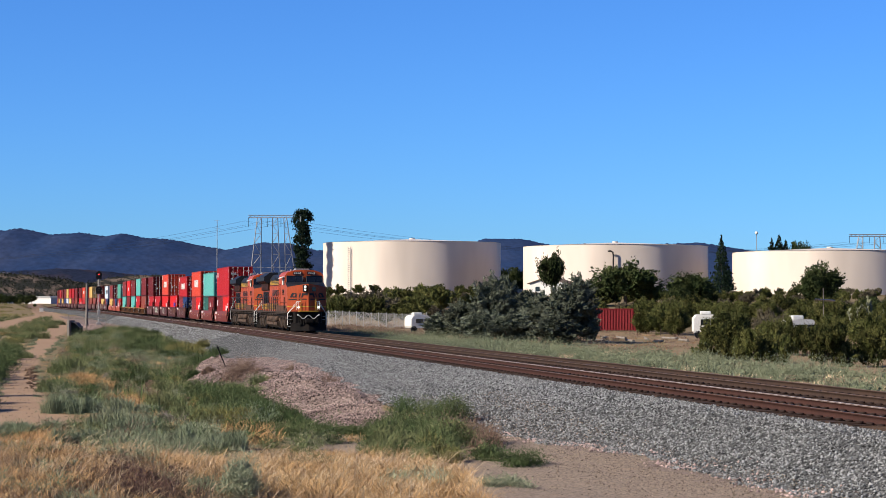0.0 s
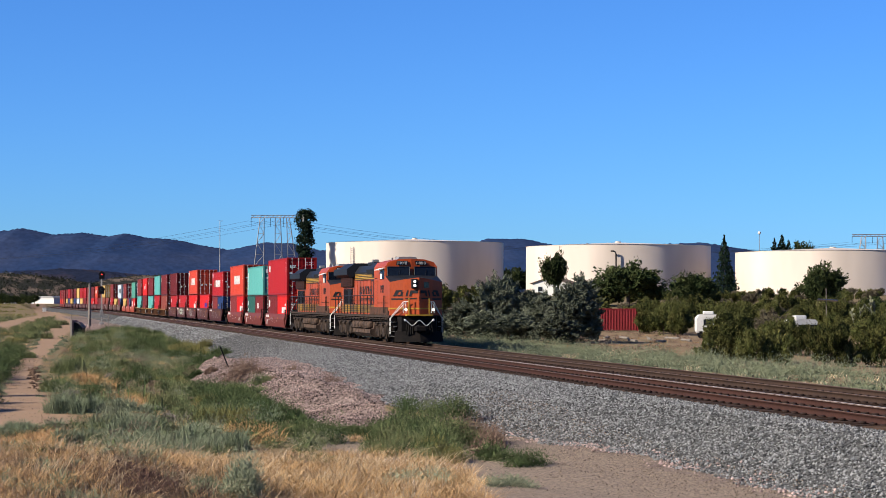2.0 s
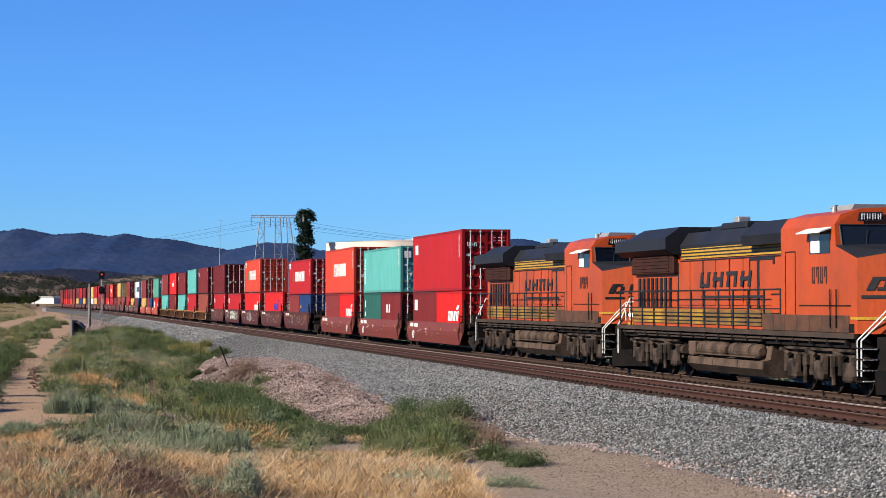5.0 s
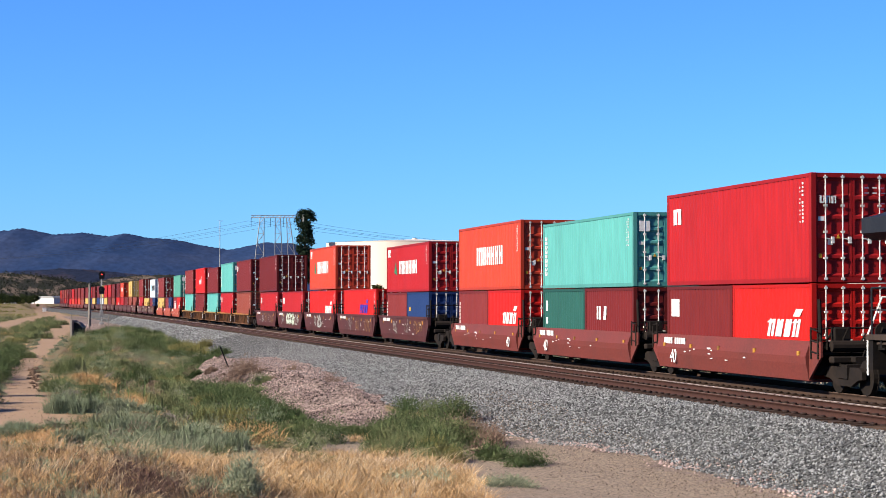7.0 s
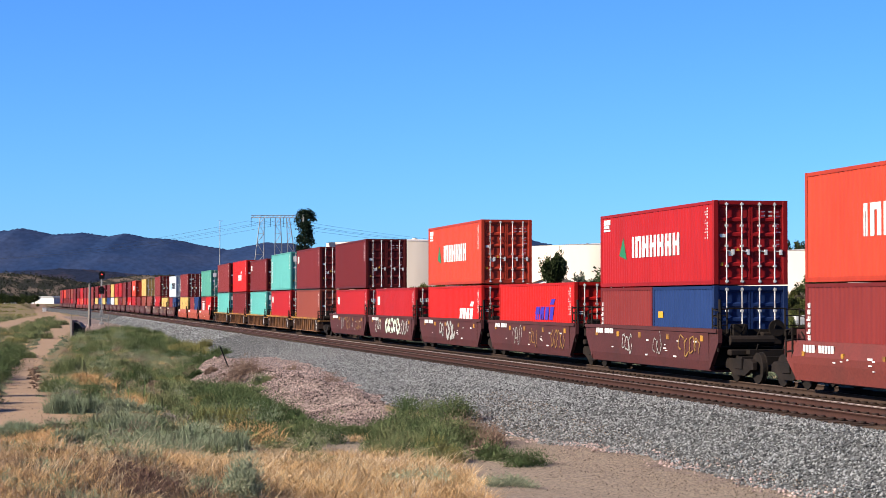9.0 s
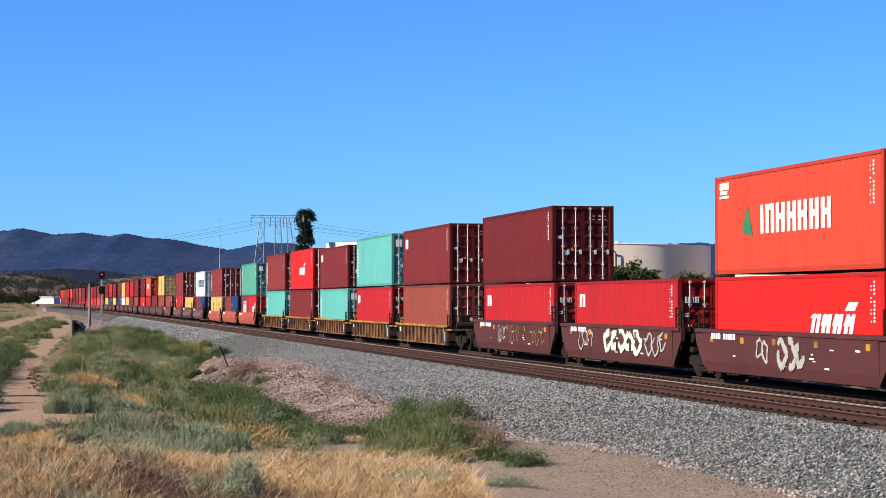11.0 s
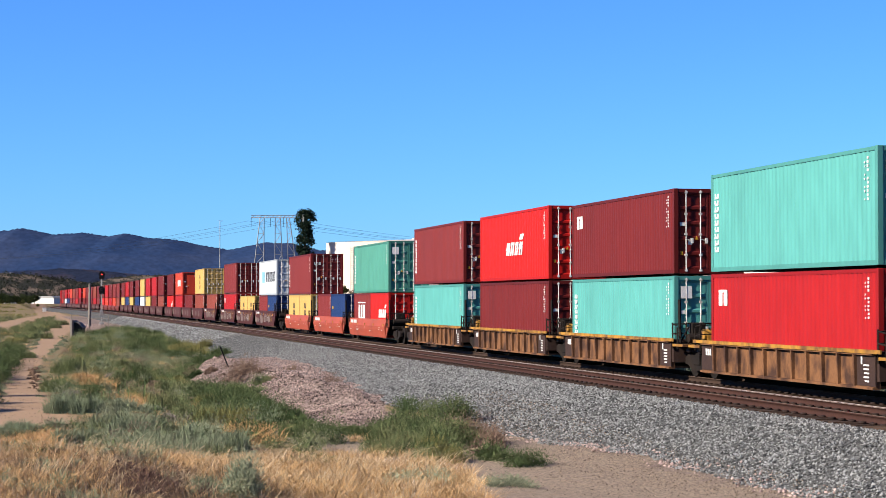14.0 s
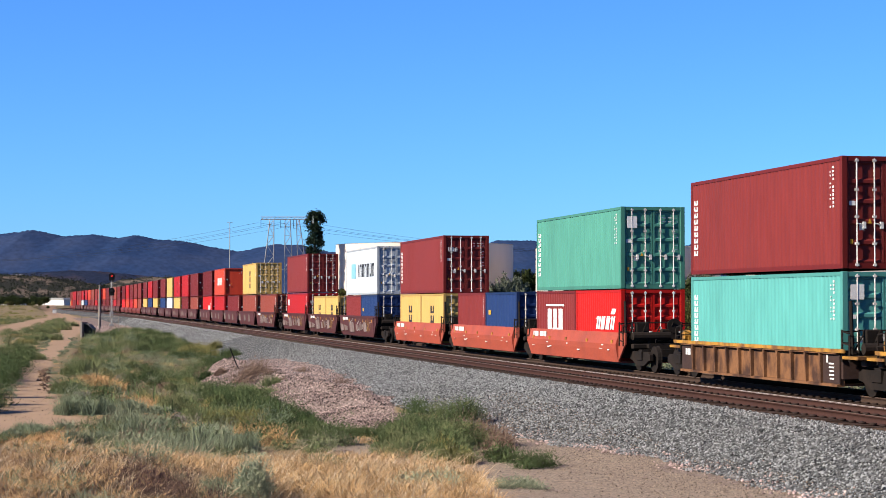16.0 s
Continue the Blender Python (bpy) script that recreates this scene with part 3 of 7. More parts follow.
def woods():
    m = 1 / 3482
    for px, top, base, w, d in ((785, 556, 600, 66, 165), (826, 532, 603, 76, 163), (884, 488, 606, 82, 160), (928, 515, 606, 80, 160), (965, 525, 609, 85, 156), (1014, 500, 612, 100, 154), (1042, 545, 603, 50, 160), (855, 545, 603, 80, 150), (905, 550, 606, 80, 148), (985, 555, 608, 80, 146)):
        plant("juniper", px, d, 1.0 * (base - top) * m * d, 1.18 * w * m * d)
    for px, top, base, w, d in ((981, 447, 522, 46, 410), (1070, 478, 520, 85, 345), (1112, 445, 520, 94, 340), (1150, 480, 520, 50, 340), (910, 478, 520, 60, 520), (935, 485, 520, 40, 520), (1460, 454, 524, 70, 330), (1440, 478, 524, 50, 335), (1416, 440, 524, 56, 640), (1226, 464, 524, 75, 330), (1205, 486, 524, 50, 325), (1545, 505, 545, 60, 260)):
        plant("round", px, d, 1.08 * (base - top) * m * d, 1.12 * w * m * d)
    plant("fir", 1282, 400, 110 * m * 400, 46 * m * 400)
    for px, top, w in ((1384, 417, 30), (1371, 424, 24), (1396, 426, 24)):
        plant("fir", px, 640, (524 - top) * m * 640, w * 2.0 * m * 640)
    plant("fir", 1292, 405, 60 * m * 405, 34 * m * 405)
    rng = random.Random(5)
    for d, px0, px1, gap, h0, h1 in ((103, 1248, 1296, 28, 1.0, 1.4), (101, 1300, 1640, 52, 1.3, 2.5), (122, 1290, 1640, 64, 1.5, 2.9), (140, 1290, 1640, 60, 1.8, 3.2), (165, 1300, 1640, 60, 1.8, 3.4), (190, 1296, 1640, 54, 1.9, 3.4), (215, 1215, 1640, 46, 2.4, 3.3), (255, 1180, 1640, 34, 2.0, 2.9), (300, 1190, 1640, 30, 2.0, 2.9), (280, 1190, 1640, 40, 2.0, 2.8),
                                     (200, 1146, 1206, 26, 2.7, 3.4), (228, 1135, 1200, 34, 2.4, 3.0), (262, 1050, 1190, 30, 2.0, 2.8), (300, 1040, 1200, 30, 2.0, 2.8), (300, 585, 770, 17, 2.6, 3.7), (330, 580, 860, 17, 3.0, 4.2), (265, 690, 790, 30, 2.0, 2.8), (360, 890, 930, 26, 1.6, 2.6), (300, 1020, 1060, 26, 1.4, 1.8), (330, 1195, 1300, 26, 2.0, 2.8), (405, 1190, 1640, 20, 1.1, 2.0), (360, 1190, 1640, 22, 1.6, 2.5), (430, 585, 900, 24, 1.6, 2.6), (390, 1020, 1200, 24, 1.6, 2.6), (350, 1045, 1195, 16, 1.8, 2.6), (196, 1150, 1215, 30, 2.6, 3.2), (395, 940, 1025, 18, 1.3, 2.0)):
        px = px0
        while px < px1:
            plant("shrub", px + rng.uniform(-9, 9), d * rng.uniform(0.97, 1.04), rng.uniform(h0, h1))
            px += gap * rng.uniform(0.7, 1.3)


woods()


def blades(name, pts, height, width, lean, count, mat_, label, seed, radius=0.12, mound=False, parent=None):
    """Bent blades or twigs in tufts at pts; height may be one number for each tuft."""
    rng = np.random.RandomState(seed)
    n = len(pts)
    m = n * count
    pts = np.repeat(pts, count, 0)
    hs = np.repeat(np.broadcast_to(height, (n,)), count) * rng.uniform(0.45, 1.2, m)
    rr = np.repeat(np.broadcast_to(radius, (n,)), count)
    a = rng.uniform(0, 2 * np.pi, m)
    r = np.sqrt(rng.uniform(0, 1, m))
    out = np.stack([np.cos(a), np.sin(a), 0 * a], 1)
    base = pts + out * (r * rr * (0.75 if mound else 1.0))[:, None]
    # each blade leans its own way, those of a mound a little outwards
    b = a + rng.normal(0, 0.9 if mound else 2.0, m)
    d = np.stack([np.cos(b), np.sin(b), 0 * b], 1)
    if mound:
        hs = hs * np.sqrt(np.clip(1.08 - r * r * 0.9, 0.08, 1))
        reach = hs * (0.15 + 0.45 * r) * rng.uniform(0.3, 1.3, m)
    else:
        reach = lean * hs * rng.uniform(0.15, 1.5, m)
    drop = np.where(rng.uniform(0, 1, m) < (0.0 if mound else 0.5), rng.uniform(0.25, 0.8, m), 1.0)
    side = np.stack([-np.sin(b + 0.8), np.cos(b + 0.8), 0 * b], 1) * (width * rng.uniform(0.6, 1.3, m))[:, None]
    up = np.array([0, 0, 1.0])
    mid = base + d * (reach * 0.35)[:, None] + up * (hs * 0.65)[:, None]
    tip = base + d * reach[:, None] + up * (hs * drop)[:, None]
    v = np.stack([base - side, base + side, mid + side * 0.8, mid - side * 0.8, tip], 1).reshape(-1, 3)
    i = np.arange(m)[:, None] * 5
    f = np.concatenate([i + np.array([[0, 1, 2]]), i + np.array([[0, 2, 3]]), i + np.array([[3, 2, 4]])])
    ob = new(name, raw_mesh(name, v, f, mat_))
    return tagged(ob, label, "grass" if "grass" in name else "scrub", kind="stuff")


def twigs(name, pts, height, radius, count, size, mat_, label, seed):
    """Soft rounded bushes of many short twigs and leaves round the points."""
    rng = np.random.RandomState(seed)
    n = len(pts)
    m = n * count
    hs, rr = np.repeat(np.broadcast_to(height, (n,)), count), np.repeat(np.broadcast_to(radius, (n,)), count)
    d = rng.randn(m, 3)
    d[:, 2] = np.abs(d[:, 2])
    d /= np.linalg.norm(d, axis=1)[:, None]
    q = rng.uniform(0.12, 1.0, m) ** 0.5 * (1 + 0.16 * rng.randn(m))
    lump = 1 + 0.22 * np.sin(d[:, 0] * 4 + np.repeat(rng.uniform(0, 6, n), count)) * np.cos(d[:, 1] * 5)
    c = np.repeat(pts, count, 0) + d * (q * lump)[:, None] * np.stack([rr, rr, hs], 1)
    a = d * 0.8 + rng.randn(m, 3) * 0.6 + np.array([0, 0, 0.3])
    a /= np.linalg.norm(a, axis=1)[:, None]
    b = np.cross(a, rng.randn(m, 3))
    b /= np.linalg.norm(b, axis=1)[:, None]
    s = size * rng.uniform(0.5, 1.5, (m, 1))
    a, b = a * s, b * s * 0.13
    v = np.stack([c - a, c + b, c + a, c - b], 1).reshape(-1, 3)
    core = 60 if count > 200 else 20
    e = rng.randn(n * core, 3)
    e[:, 2] = np.abs(e[:, 2])
    e = e / np.linalg.norm(e, axis=1)[:, None] * rng.uniform(0.1, 0.68, (n * core, 1))
    r2, h2 = np.repeat(np.broadcast_to(radius, (n,)), core), np.repeat(np.broadcast_to(height, (n,)), core)
    inner, _ = quads(np.repeat(pts, core, 0) + e * np.stack([r2, r2, h2], 1), np.minimum(0.12 * np.minimum(r2, h2), 0.055)[:, None], rng, 0.5)
    v = np.concatenate([v, inner])
    m += n * core
    return tagged(new(name, raw_mesh(name, v, np.arange(4 * m).reshape(-1, 4), mat_)), label, "scrub", kind="stuff")


def drape(x, y):
    return np.stack([x, y, land(x, y)], 1)


def scatter(n, x0, x1, y0, y1, keep, seed):
    rng = np.random.RandomState(seed)
    x, y = rng.uniform(x0, x1, n), rng.uniform(y0, y1, n)
    k = rng.uniform(0, 1, n) < keep(x, y)
    return drape(x[k], y[k])


def patchy(x, y, scale, seed, lo=-0.2, hi=0.5):
    return step(wave(x, y, scale, seed), lo, hi)


def open_ground(x, y):
    return (1 - np.clip(road_mask(x, y) * 1.6, 0, 1)) * (1 - on_heap(x, y)) * (x < bank_toe(y) - 0.1)


def field():
    edge = lambda x, y: (x < np.interp(y, [30, 34, 40, 46, 50], [7.4, 8.0, 9.0, 8.4, 6.4])) * (1 - step(y + 1.2 * wave(x, y, 2.0, 4) + np.interp(x, [-1, 1, 3], [3.0, 1.5, 0]), 41.4, 45.2))
    brown = lambda x, y: np.exp(-((x - 2.3) / 1.3) ** 2 - ((y - 34.0) / 2.2) ** 2)
    dry = lambda x, y: edge(x, y) * (1 - 0.5 * brown(x, y)) * (0.35 + 0.65 * patchy(x, y, 1.6, 2, -0.7, 0.1)) * (1 - 0.5 * (x < 2) * patchy(x, y, 1.2, 9, 0.0, 0.4))
    p = scatter(5600, -3, 10, 27, 50, dry, 1)
    blades("dry_grass", p, np.random.RandomState(1).uniform(0.12, 0.34, len(p)), 0.0046, 1.6, 22, STRAW, "straw-coloured dry grass on the knoll", 1, 0.17)
    p = scatter(1800, -3, 10, 27, 50, lambda x, y: edge(x, y) * patchy(x, y, 1.1, 6, -0.1, 0.5), 45)
    blades("pale_dry_grass", p, np.random.RandomState(45).uniform(0.14, 0.36, len(p)), 0.0042, 1.9, 18, PALESTRAW, "bleached tangled grass on the knoll", 45, 0.2)
    p = scatter(2200, -3, 6, 28, 46, lambda x, y: edge(x, y) * np.clip(patchy(x, y, 1.2, 9, 0.2, 0.5) * (x < 4.5) * 0.4 + 1.0 * brown(x, y), 0, 1), 2)
    blades("brown_grass", p, 0.26, 0.0036, 1.1, 36, DEADWEED, "dead brown grass among the straw", 2, 0.18)
    p = scatter(1700, -3, 4.5, 28, 46, lambda x, y: edge(x, y) * np.clip(1.2 - (x + 1) / 4.5, 0.1, 1) * (0.3 + 0.7 * patchy(x, y, 0.9, 24, -0.3, 0.4)), 90)
    blades("tangled_brown_grass", p, np.random.RandomState(90).uniform(0.14, 0.32, len(p)), 0.0045, 2.2, 22, BROWNSTRAW, "brown tangled grass on the knoll", 90, 0.22)
    rng = np.random.RandomState(91)
    p = drape(rng.normal(2.15, 0.42, 24), rng.normal(33.3, 0.6, 24))
    twigs("dead_docks", p, rng.uniform(0.2, 0.36, 24), rng.uniform(0.15, 0.32, 24), 420, 0.03, MAROONWEED, "dark maroon dead weeds in the dry grass", 91)
    p = drape(rng.normal(3.25, 0.35, 26), rng.normal(33.6, 0.5, 26))
    twigs("low_grey_weeds", p, rng.uniform(0.16, 0.32, 26), rng.uniform(0.15, 0.3, 26), 420, 0.03, GREYWEED, "low grey-green weeds in the dry grass", 92)
    # bleached stalks that hang over the edge of the dry grass
    x = rng.uniform(5.2, 8.4, 60)
    p = drape(x, np.interp(x, [5.2, 7.0, 8.6], [42.2, 41.2, 38.0]) + rng.normal(0, 0.35, 60))
    blades("bleached_stalks", p, rng.uniform(0.25, 0.42, 60), 0.0045, 2.3, 8, PALESTRAW, "bleached arching stalks at the edge of the dry grass", 93, 0.25)
    p = scatter(900, -3, 10, 29, 49, edge, 41)
    blades("tall_dry_grass", p, np.random.RandomState(41).uniform(0.3, 0.55, len(p)), 0.0046, 2.1, 9, PALESTRAW, "long arching dry grass stalks", 41, 0.25)
    p = scatter(420, -3, 5, 31, 47, lambda x, y: np.clip(1.1 - x / 4.5, 0.06, 1) * patchy(x, y, 1.4, 21, -0.2, 0.5), 46)
    twigs("knoll_weeds", p, np.random.RandomState(46).uniform(0.18, 0.36, len(p)), np.random.RandomState(47).uniform(0.15, 0.4, len(p)), 260, 0.04, GREYWEED, "grey-green weeds among the dry grass", 46)
    # green weeds between the dirt road and the bank
    belt = lambda x, y: open_ground(x, y) * np.where(y < 46, 0.8, 1) * (y > 36.8 + np.clip(x, 0, 3)) * (x > np.interp(y, [46, 52, 56, 62, 80, 120, 200, 230, 242], [-3, -2.5, 1.8, 1.7, 1.1, 2.4, 5.6, 8.5, 10])) * (x < np.interp(y, [46, 50, 54, 60, 98, 131, 149, 172, 206, 227, 238, 246], [8.2, 9.2, 11.5, 13, 10.8, 10.8, 11.3, 12.1, 12.6, 11.8, 9.5, 5.0]))
    rnd = lambda seed, n, lo, hi: np.random.RandomState(seed).uniform(lo, hi, n)
    p = scatter(1500, -3, 14, 37, 244, lambda x, y: belt(x, y) * (0.05 + 0.85 * patchy(x, y, 3.0, 1, -0.1, 0.4)), 3)
    twigs("green_scrub", p, rnd(3, len(p), 0.2, 0.45), rnd(4, len(p), 0.3, 0.7), 520, 0.042, GREENWEED, "green feathery weeds beside the dirt road", 3)
    for seed, mat_, nm, lab, lo, n in ((61, GREENWEED, "green_bushes", "rounded green weed bushes by the dirt road", 0.0, 190), (62, DEEPWEED, "deep_green_bushes", "deep green weed bushes below the stone heap", 0.1, 200), (63, GREYWEED, "grey_green_bushes", "grey-green weed bushes by the dirt road", 0.1, 190)):
        p = scatter(n + 40, -3, 14, 44, 240, lambda x, y: belt(x, y) * (0.04 + patchy(x, y, 3.3, seed, lo, lo + 0.4)), seed)
        k = rnd(seed + 9, len(p), 0.55, 1.2)
        twigs(nm, p, 0.75 * k, 0.78 * k, 1500, 0.046, mat_, lab, seed)
    p = scatter(700, -1, 14, 47, 150, lambda x, y: belt(x, y) * patchy(x, y, 2.4, 7, 0.0, 0.5), 5)
    twigs("deep_green_scrub", p, rnd(5, len(p), 0.25, 0.55), rnd(6, len(p), 0.3, 0.7), 480, 0.053, DEEPWEED, "deep green weeds below the stone heap", 5)
    p = scatter(620, -2, 12, 46, 140, lambda x, y: belt(x, y) * patchy(x, y, 1.8, 13, 0.1, 0.5), 7)
    twigs("sage_scrub", p, rnd(7, len(p), 0.25, 0.5), rnd(8, len(p), 0.3, 0.6), 484, 0.043, SAGE, "pale grey sagebrush among the weeds", 7)
    p = scatter(900, -2, 13, 44, 150, lambda x, y: belt(x, y) * (0.05 + patchy(x, y, 2.1, 17, 0.2, 0.5)), 9)
    blades("orange_grass", p, 0.24, 0.006, 1.0, 60, STRAW, "patches of orange dry grass", 9, 0.45)
    p = scatter(360, -2, 13, 48, 150, lambda x, y: belt(x, y) * patchy(x, y, 2.7, 29, 0.1, 0.5), 43)
    twigs("dead_scrub", p, rnd(43, len(p), 0.2, 0.5), rnd(44, len(p), 0.3, 0.7), 420, 0.05, DEADWEED, "brown dead weeds among the green", 43)
    rng = np.random.RandomState(71)
    y = rng.uniform(51, 100, 110)
    y = np.where((y > 76) & (rng.uniform(0, 1, 110) < 0.6), rng.uniform(51, 74, 110), y)
    p = drape(heap_foot(y) + rng.uniform(-1.2, 0.1, 110), y)
    k = rng.uniform(0.5, 1.15, 110) * np.interp(y, [52, 58, 68], [0.5, 0.6, 1.0])
    twigs("heap_foot_bushes", p, 0.62 * k, 0.75 * k, 800, 0.050, DEEPWEED, "deep green weeds along the foot of the heap", 71)
    # thickets that stand out among the weeds: bearing and depth below the horizon, breadth, height
    def thicket(nm, mat_, lab, rows, seed, leaf=0.045, strands=True):
        rng = np.random.RandomState(seed)
        pts, hs, rs = [], [], []
        for px, down, wide, tall in rows:
            d = 3.5 * 3482 / down
            cx, cy = spot(px, d)
            w, h = wide * d / 3482, tall * d / 3482
            for k in range(max(3, int(w / h * 4))):
                pts.append((cx + rng.uniform(-0.5, 0.5) * w, cy + rng.uniform(-0.6, 0.6) * w))
                hs.append(h * rng.uniform(0.55, 1.05))
                rs.append(min(0.5 * w, h * rng.uniform(0.55, 0.95)))
        q, hs, rs = np.array(pts), np.array(hs), np.array(rs)
        g = drape(q[:, 0], q[:, 1])
        twigs(nm, g, hs, rs, 620, leaf, mat_, lab, seed)
        if strands:
            blades(nm + "_stems", g, hs * 1.12, 0.007, 0.4, 220, mat_, lab, seed + 1, rs * 1.1, True)

    thicket("dark_green_bush", DEEPWEED, "dark green feathery bushes among the weeds", [(205, 54, 40, 12), (232, 57, 46, 13), (258, 62, 46, 14), (285, 72, 40, 14), (308, 84, 40, 15), (180, 62, 34, 12), (225, 80, 40, 15), (240, 70, 50, 14), (265, 78, 50, 15), (262, 92, 50, 22), (376, 112, 46, 24), (392, 100, 24, 20), (245, 140, 50, 24), (345, 140, 22, 14), (270, 152, 36, 22), (400, 186, 80, 26), (455, 205, 90, 30), (505, 222, 60, 26), (290, 88, 40, 14), (310, 100, 40, 15)], 84)
    thicket("bright_green_bush", GREENWEED, "bright green feathery bushes among the weeds", [(170, 92, 44, 18), (120, 128, 60, 30), (105, 160, 40, 26), (205, 118, 40, 18), (330, 165, 90, 28), (420, 174, 100, 26), (300, 190, 60, 30), (520, 236, 60, 24), (350, 205, 60, 24), (165, 72, 34, 12), (192, 58, 40, 12), (218, 55, 40, 12), (245, 60, 44, 13), (272, 68, 40, 13), (296, 78, 36, 13), (190, 68, 44, 12), (210, 66, 44, 12), (190, 80, 50, 15), (50, 54, 50, 13), (84, 48, 46, 13), (104, 42, 30, 10), (60, 66, 50, 14), (20, 84, 40, 16), (34, 100, 40, 18), (10, 110, 40, 24)], 85)
    thicket("olive_bush", OLIVEWEED, "yellow-green dry bushes among the weeds", [(332, 96, 58, 22), (350, 88, 40, 18), (300, 148, 40, 16), (400, 216, 80, 26), (445, 226, 60, 22), (180, 130, 36, 14), (370, 186, 40, 18), (250, 178, 40, 18), (130, 105, 24, 12), (786, 282, 46, 44), (770, 272, 40, 40), (322, 96, 40, 15), (66, 52, 40, 9), (30, 74, 30, 10)], 87)
    thicket("grey_green_bush", GREYWEED, "blue-grey feathery weeds by the straw", [(120, 200, 50, 34), (195, 226, 50, 50), (240, 236, 70, 40), (300, 252, 90, 36), (380, 262, 90, 34), (60, 236, 90, 26), (140, 250, 80, 28), (20, 244, 50, 22), (240, 268, 90, 34), (330, 276, 100, 32), (160, 200, 40, 30), (210, 196, 40, 26)], 88)
    thicket("pale_sage", PALESAGE, "pale silvery sagebrush among green weeds", [(358, 238, 48, 26), (165, 126, 36, 14), (345, 246, 30, 24), (188, 116, 20, 12), (270, 196, 30, 16), (420, 250, 40, 22)], 81)
    thicket("grey_dead_bush", GREYDEAD, "grey dead bush among green weeds", [(204, 138, 30, 13), (314, 214, 44, 20), (130, 170, 30, 13), (215, 102, 24, 9)], 82, 0.045, False)
    thicket("brown_bush", DEADWEED, "dry brown bush by the stone heap", [(356, 132, 16, 12), (372, 146, 14, 8), (268, 160, 26, 20), (480, 168, 20, 12), (600, 232, 24, 10)], 83, 0.05, False)
    rng = np.random.RandomState(86)
    q = []
    for px, down, wide in ((165, 148, 50), (180, 152, 30), (228, 182, 30), (150, 138, 26), (40, 262, 70), (90, 250, 50), (440, 238, 60), (60, 50, 40), (20, 60, 30)):
        d = 3.5 * 3482 / down
        cx, cy = spot(px, d)
        q += [(cx + rng.uniform(-0.5, 0.5) * wide * d / 3482, cy + rng.normal(0, 1.3)) for k in range(26)]
    q = np.array(q)
    blades("orange_patch", drape(q[:, 0], q[:, 1]), 0.34, 0.008, 1.3, 40, ORANGEGRASS, "orange dry grass patch among the weeds", 86, 0.35)
    # dry tufts along the edges of the dirt road
    p = scatter(3600, -6, 6, 52, 200, lambda x, y: np.exp(-((road_mask(x, y) - 0.35) / 0.25) ** 2) * (0.25 + 0.75 * patchy(x, y, 1.3, 31, -0.3, 0.3)), 47)
    twigs("road_edge_tufts", p, rnd(47, len(p), 0.06, 0.2), rnd(48, len(p), 0.1, 0.3), 90, 0.05, GREYWEED, "ragged tufts along the dirt road", 47)
    p = scatter(1500, -6, 6, 52, 200, lambda x, y: np.exp(-((road_mask(x, y) - 0.4) / 0.3) ** 2) * patchy(x, y, 1.0, 33, -0.1, 0.4), 48)
    blades("road_edge_straw", p, 0.10, 0.004, 1.0, 26, STRAW, "dry straw along the dirt road", 48, 0.22)
    # dark seed stalks standing in the weeds
    p = scatter(15, 1.6, 4.4, 58, 90, lambda x, y: belt(x, y) * 0.7, 49)
    blades("seed_stalks", p, 0.7, 0.022, 0.05, 3, DEEPWEED, "dark upright seed stalks in the weeds", 49, 0.3)
    # the clump by the foot of the ballast
    rng = np.random.RandomState(11)
    x, y = rng.uniform(7.6, 11.9, 190), rng.uniform(42, 53, 190)
    k = (np.abs(x - np.interp(y, [42, 48, 53], [8.8, 9.6, 10.8])) < np.interp(y, [42, 47, 53], [0.5, 1.5, 1.0]))
    p = drape(x[k], y[k])
    hh = rng.uniform(0.3, 0.62, len(p)) * np.interp(p[:, 0], [8.2, 10.2], [0.75, 1.1])
    twigs("clump_scrub", p[::2], hh[::2], 0.95 * hh[::2], 1700, 0.040, GREENWEED, "tall green bush at the foot of the ballast", 11)
    twigs("dark_clump_scrub", p[1::2], hh[1::2], 0.95 * hh[1::2], 1700, 0.040, DEEPWEED, "dark green bush at the foot of the ballast", 13)
    p = drape(np.array([10.9, 11.2, 11.4, 10.6, 10.2]), np.array([45.5, 46.2, 47.0, 44.6, 43.6]))
    twigs("dead_clump", p, 0.5, 0.32, 520, 0.05, DEADWEED, "brown dead stems beside the green bush", 50)
    p = drape(np.array([10.5, 10.7, 10.3, 10.9]), np.array([41.2, 40.8, 40.6, 41.3]))
    twigs("lone_weed", p, 0.36, 0.38, 710, 0.037, DEEPWEED, "low green weed on the gravel", 12)
    rng = np.random.RandomState(94)
    p = drape(rng.uniform(10.4, 11.3, 16), rng.uniform(47.0, 49.5, 16))
    twigs("dry_clump_top", p, rng.uniform(0.45, 0.75, 16), rng.uniform(0.3, 0.5, 16), 600, 0.04, DEADWEED, "dry brown stems at the back of the green bush", 94)
    p = drape(rng.uniform(10.0, 10.7, 14), rng.uniform(42.0, 44.0, 14))
    twigs("broad_leaf_weed", p, rng.uniform(0.25, 0.5, 14), rng.uniform(0.14, 0.26, 14), 160, 0.06, DEEPWEED, "broad-leaved green weeds beside the gravel", 95)
    p = drape(rng.uniform(8.6, 9.4, 16), rng.uniform(35.6, 37.0, 16))
    twigs("pale_grass_tufts", p, rng.uniform(0.1, 0.24, 16), rng.uniform(0.14, 0.3, 16), 260, 0.035, PALESAGE, "pale grey-green tufts on the gravel", 96)
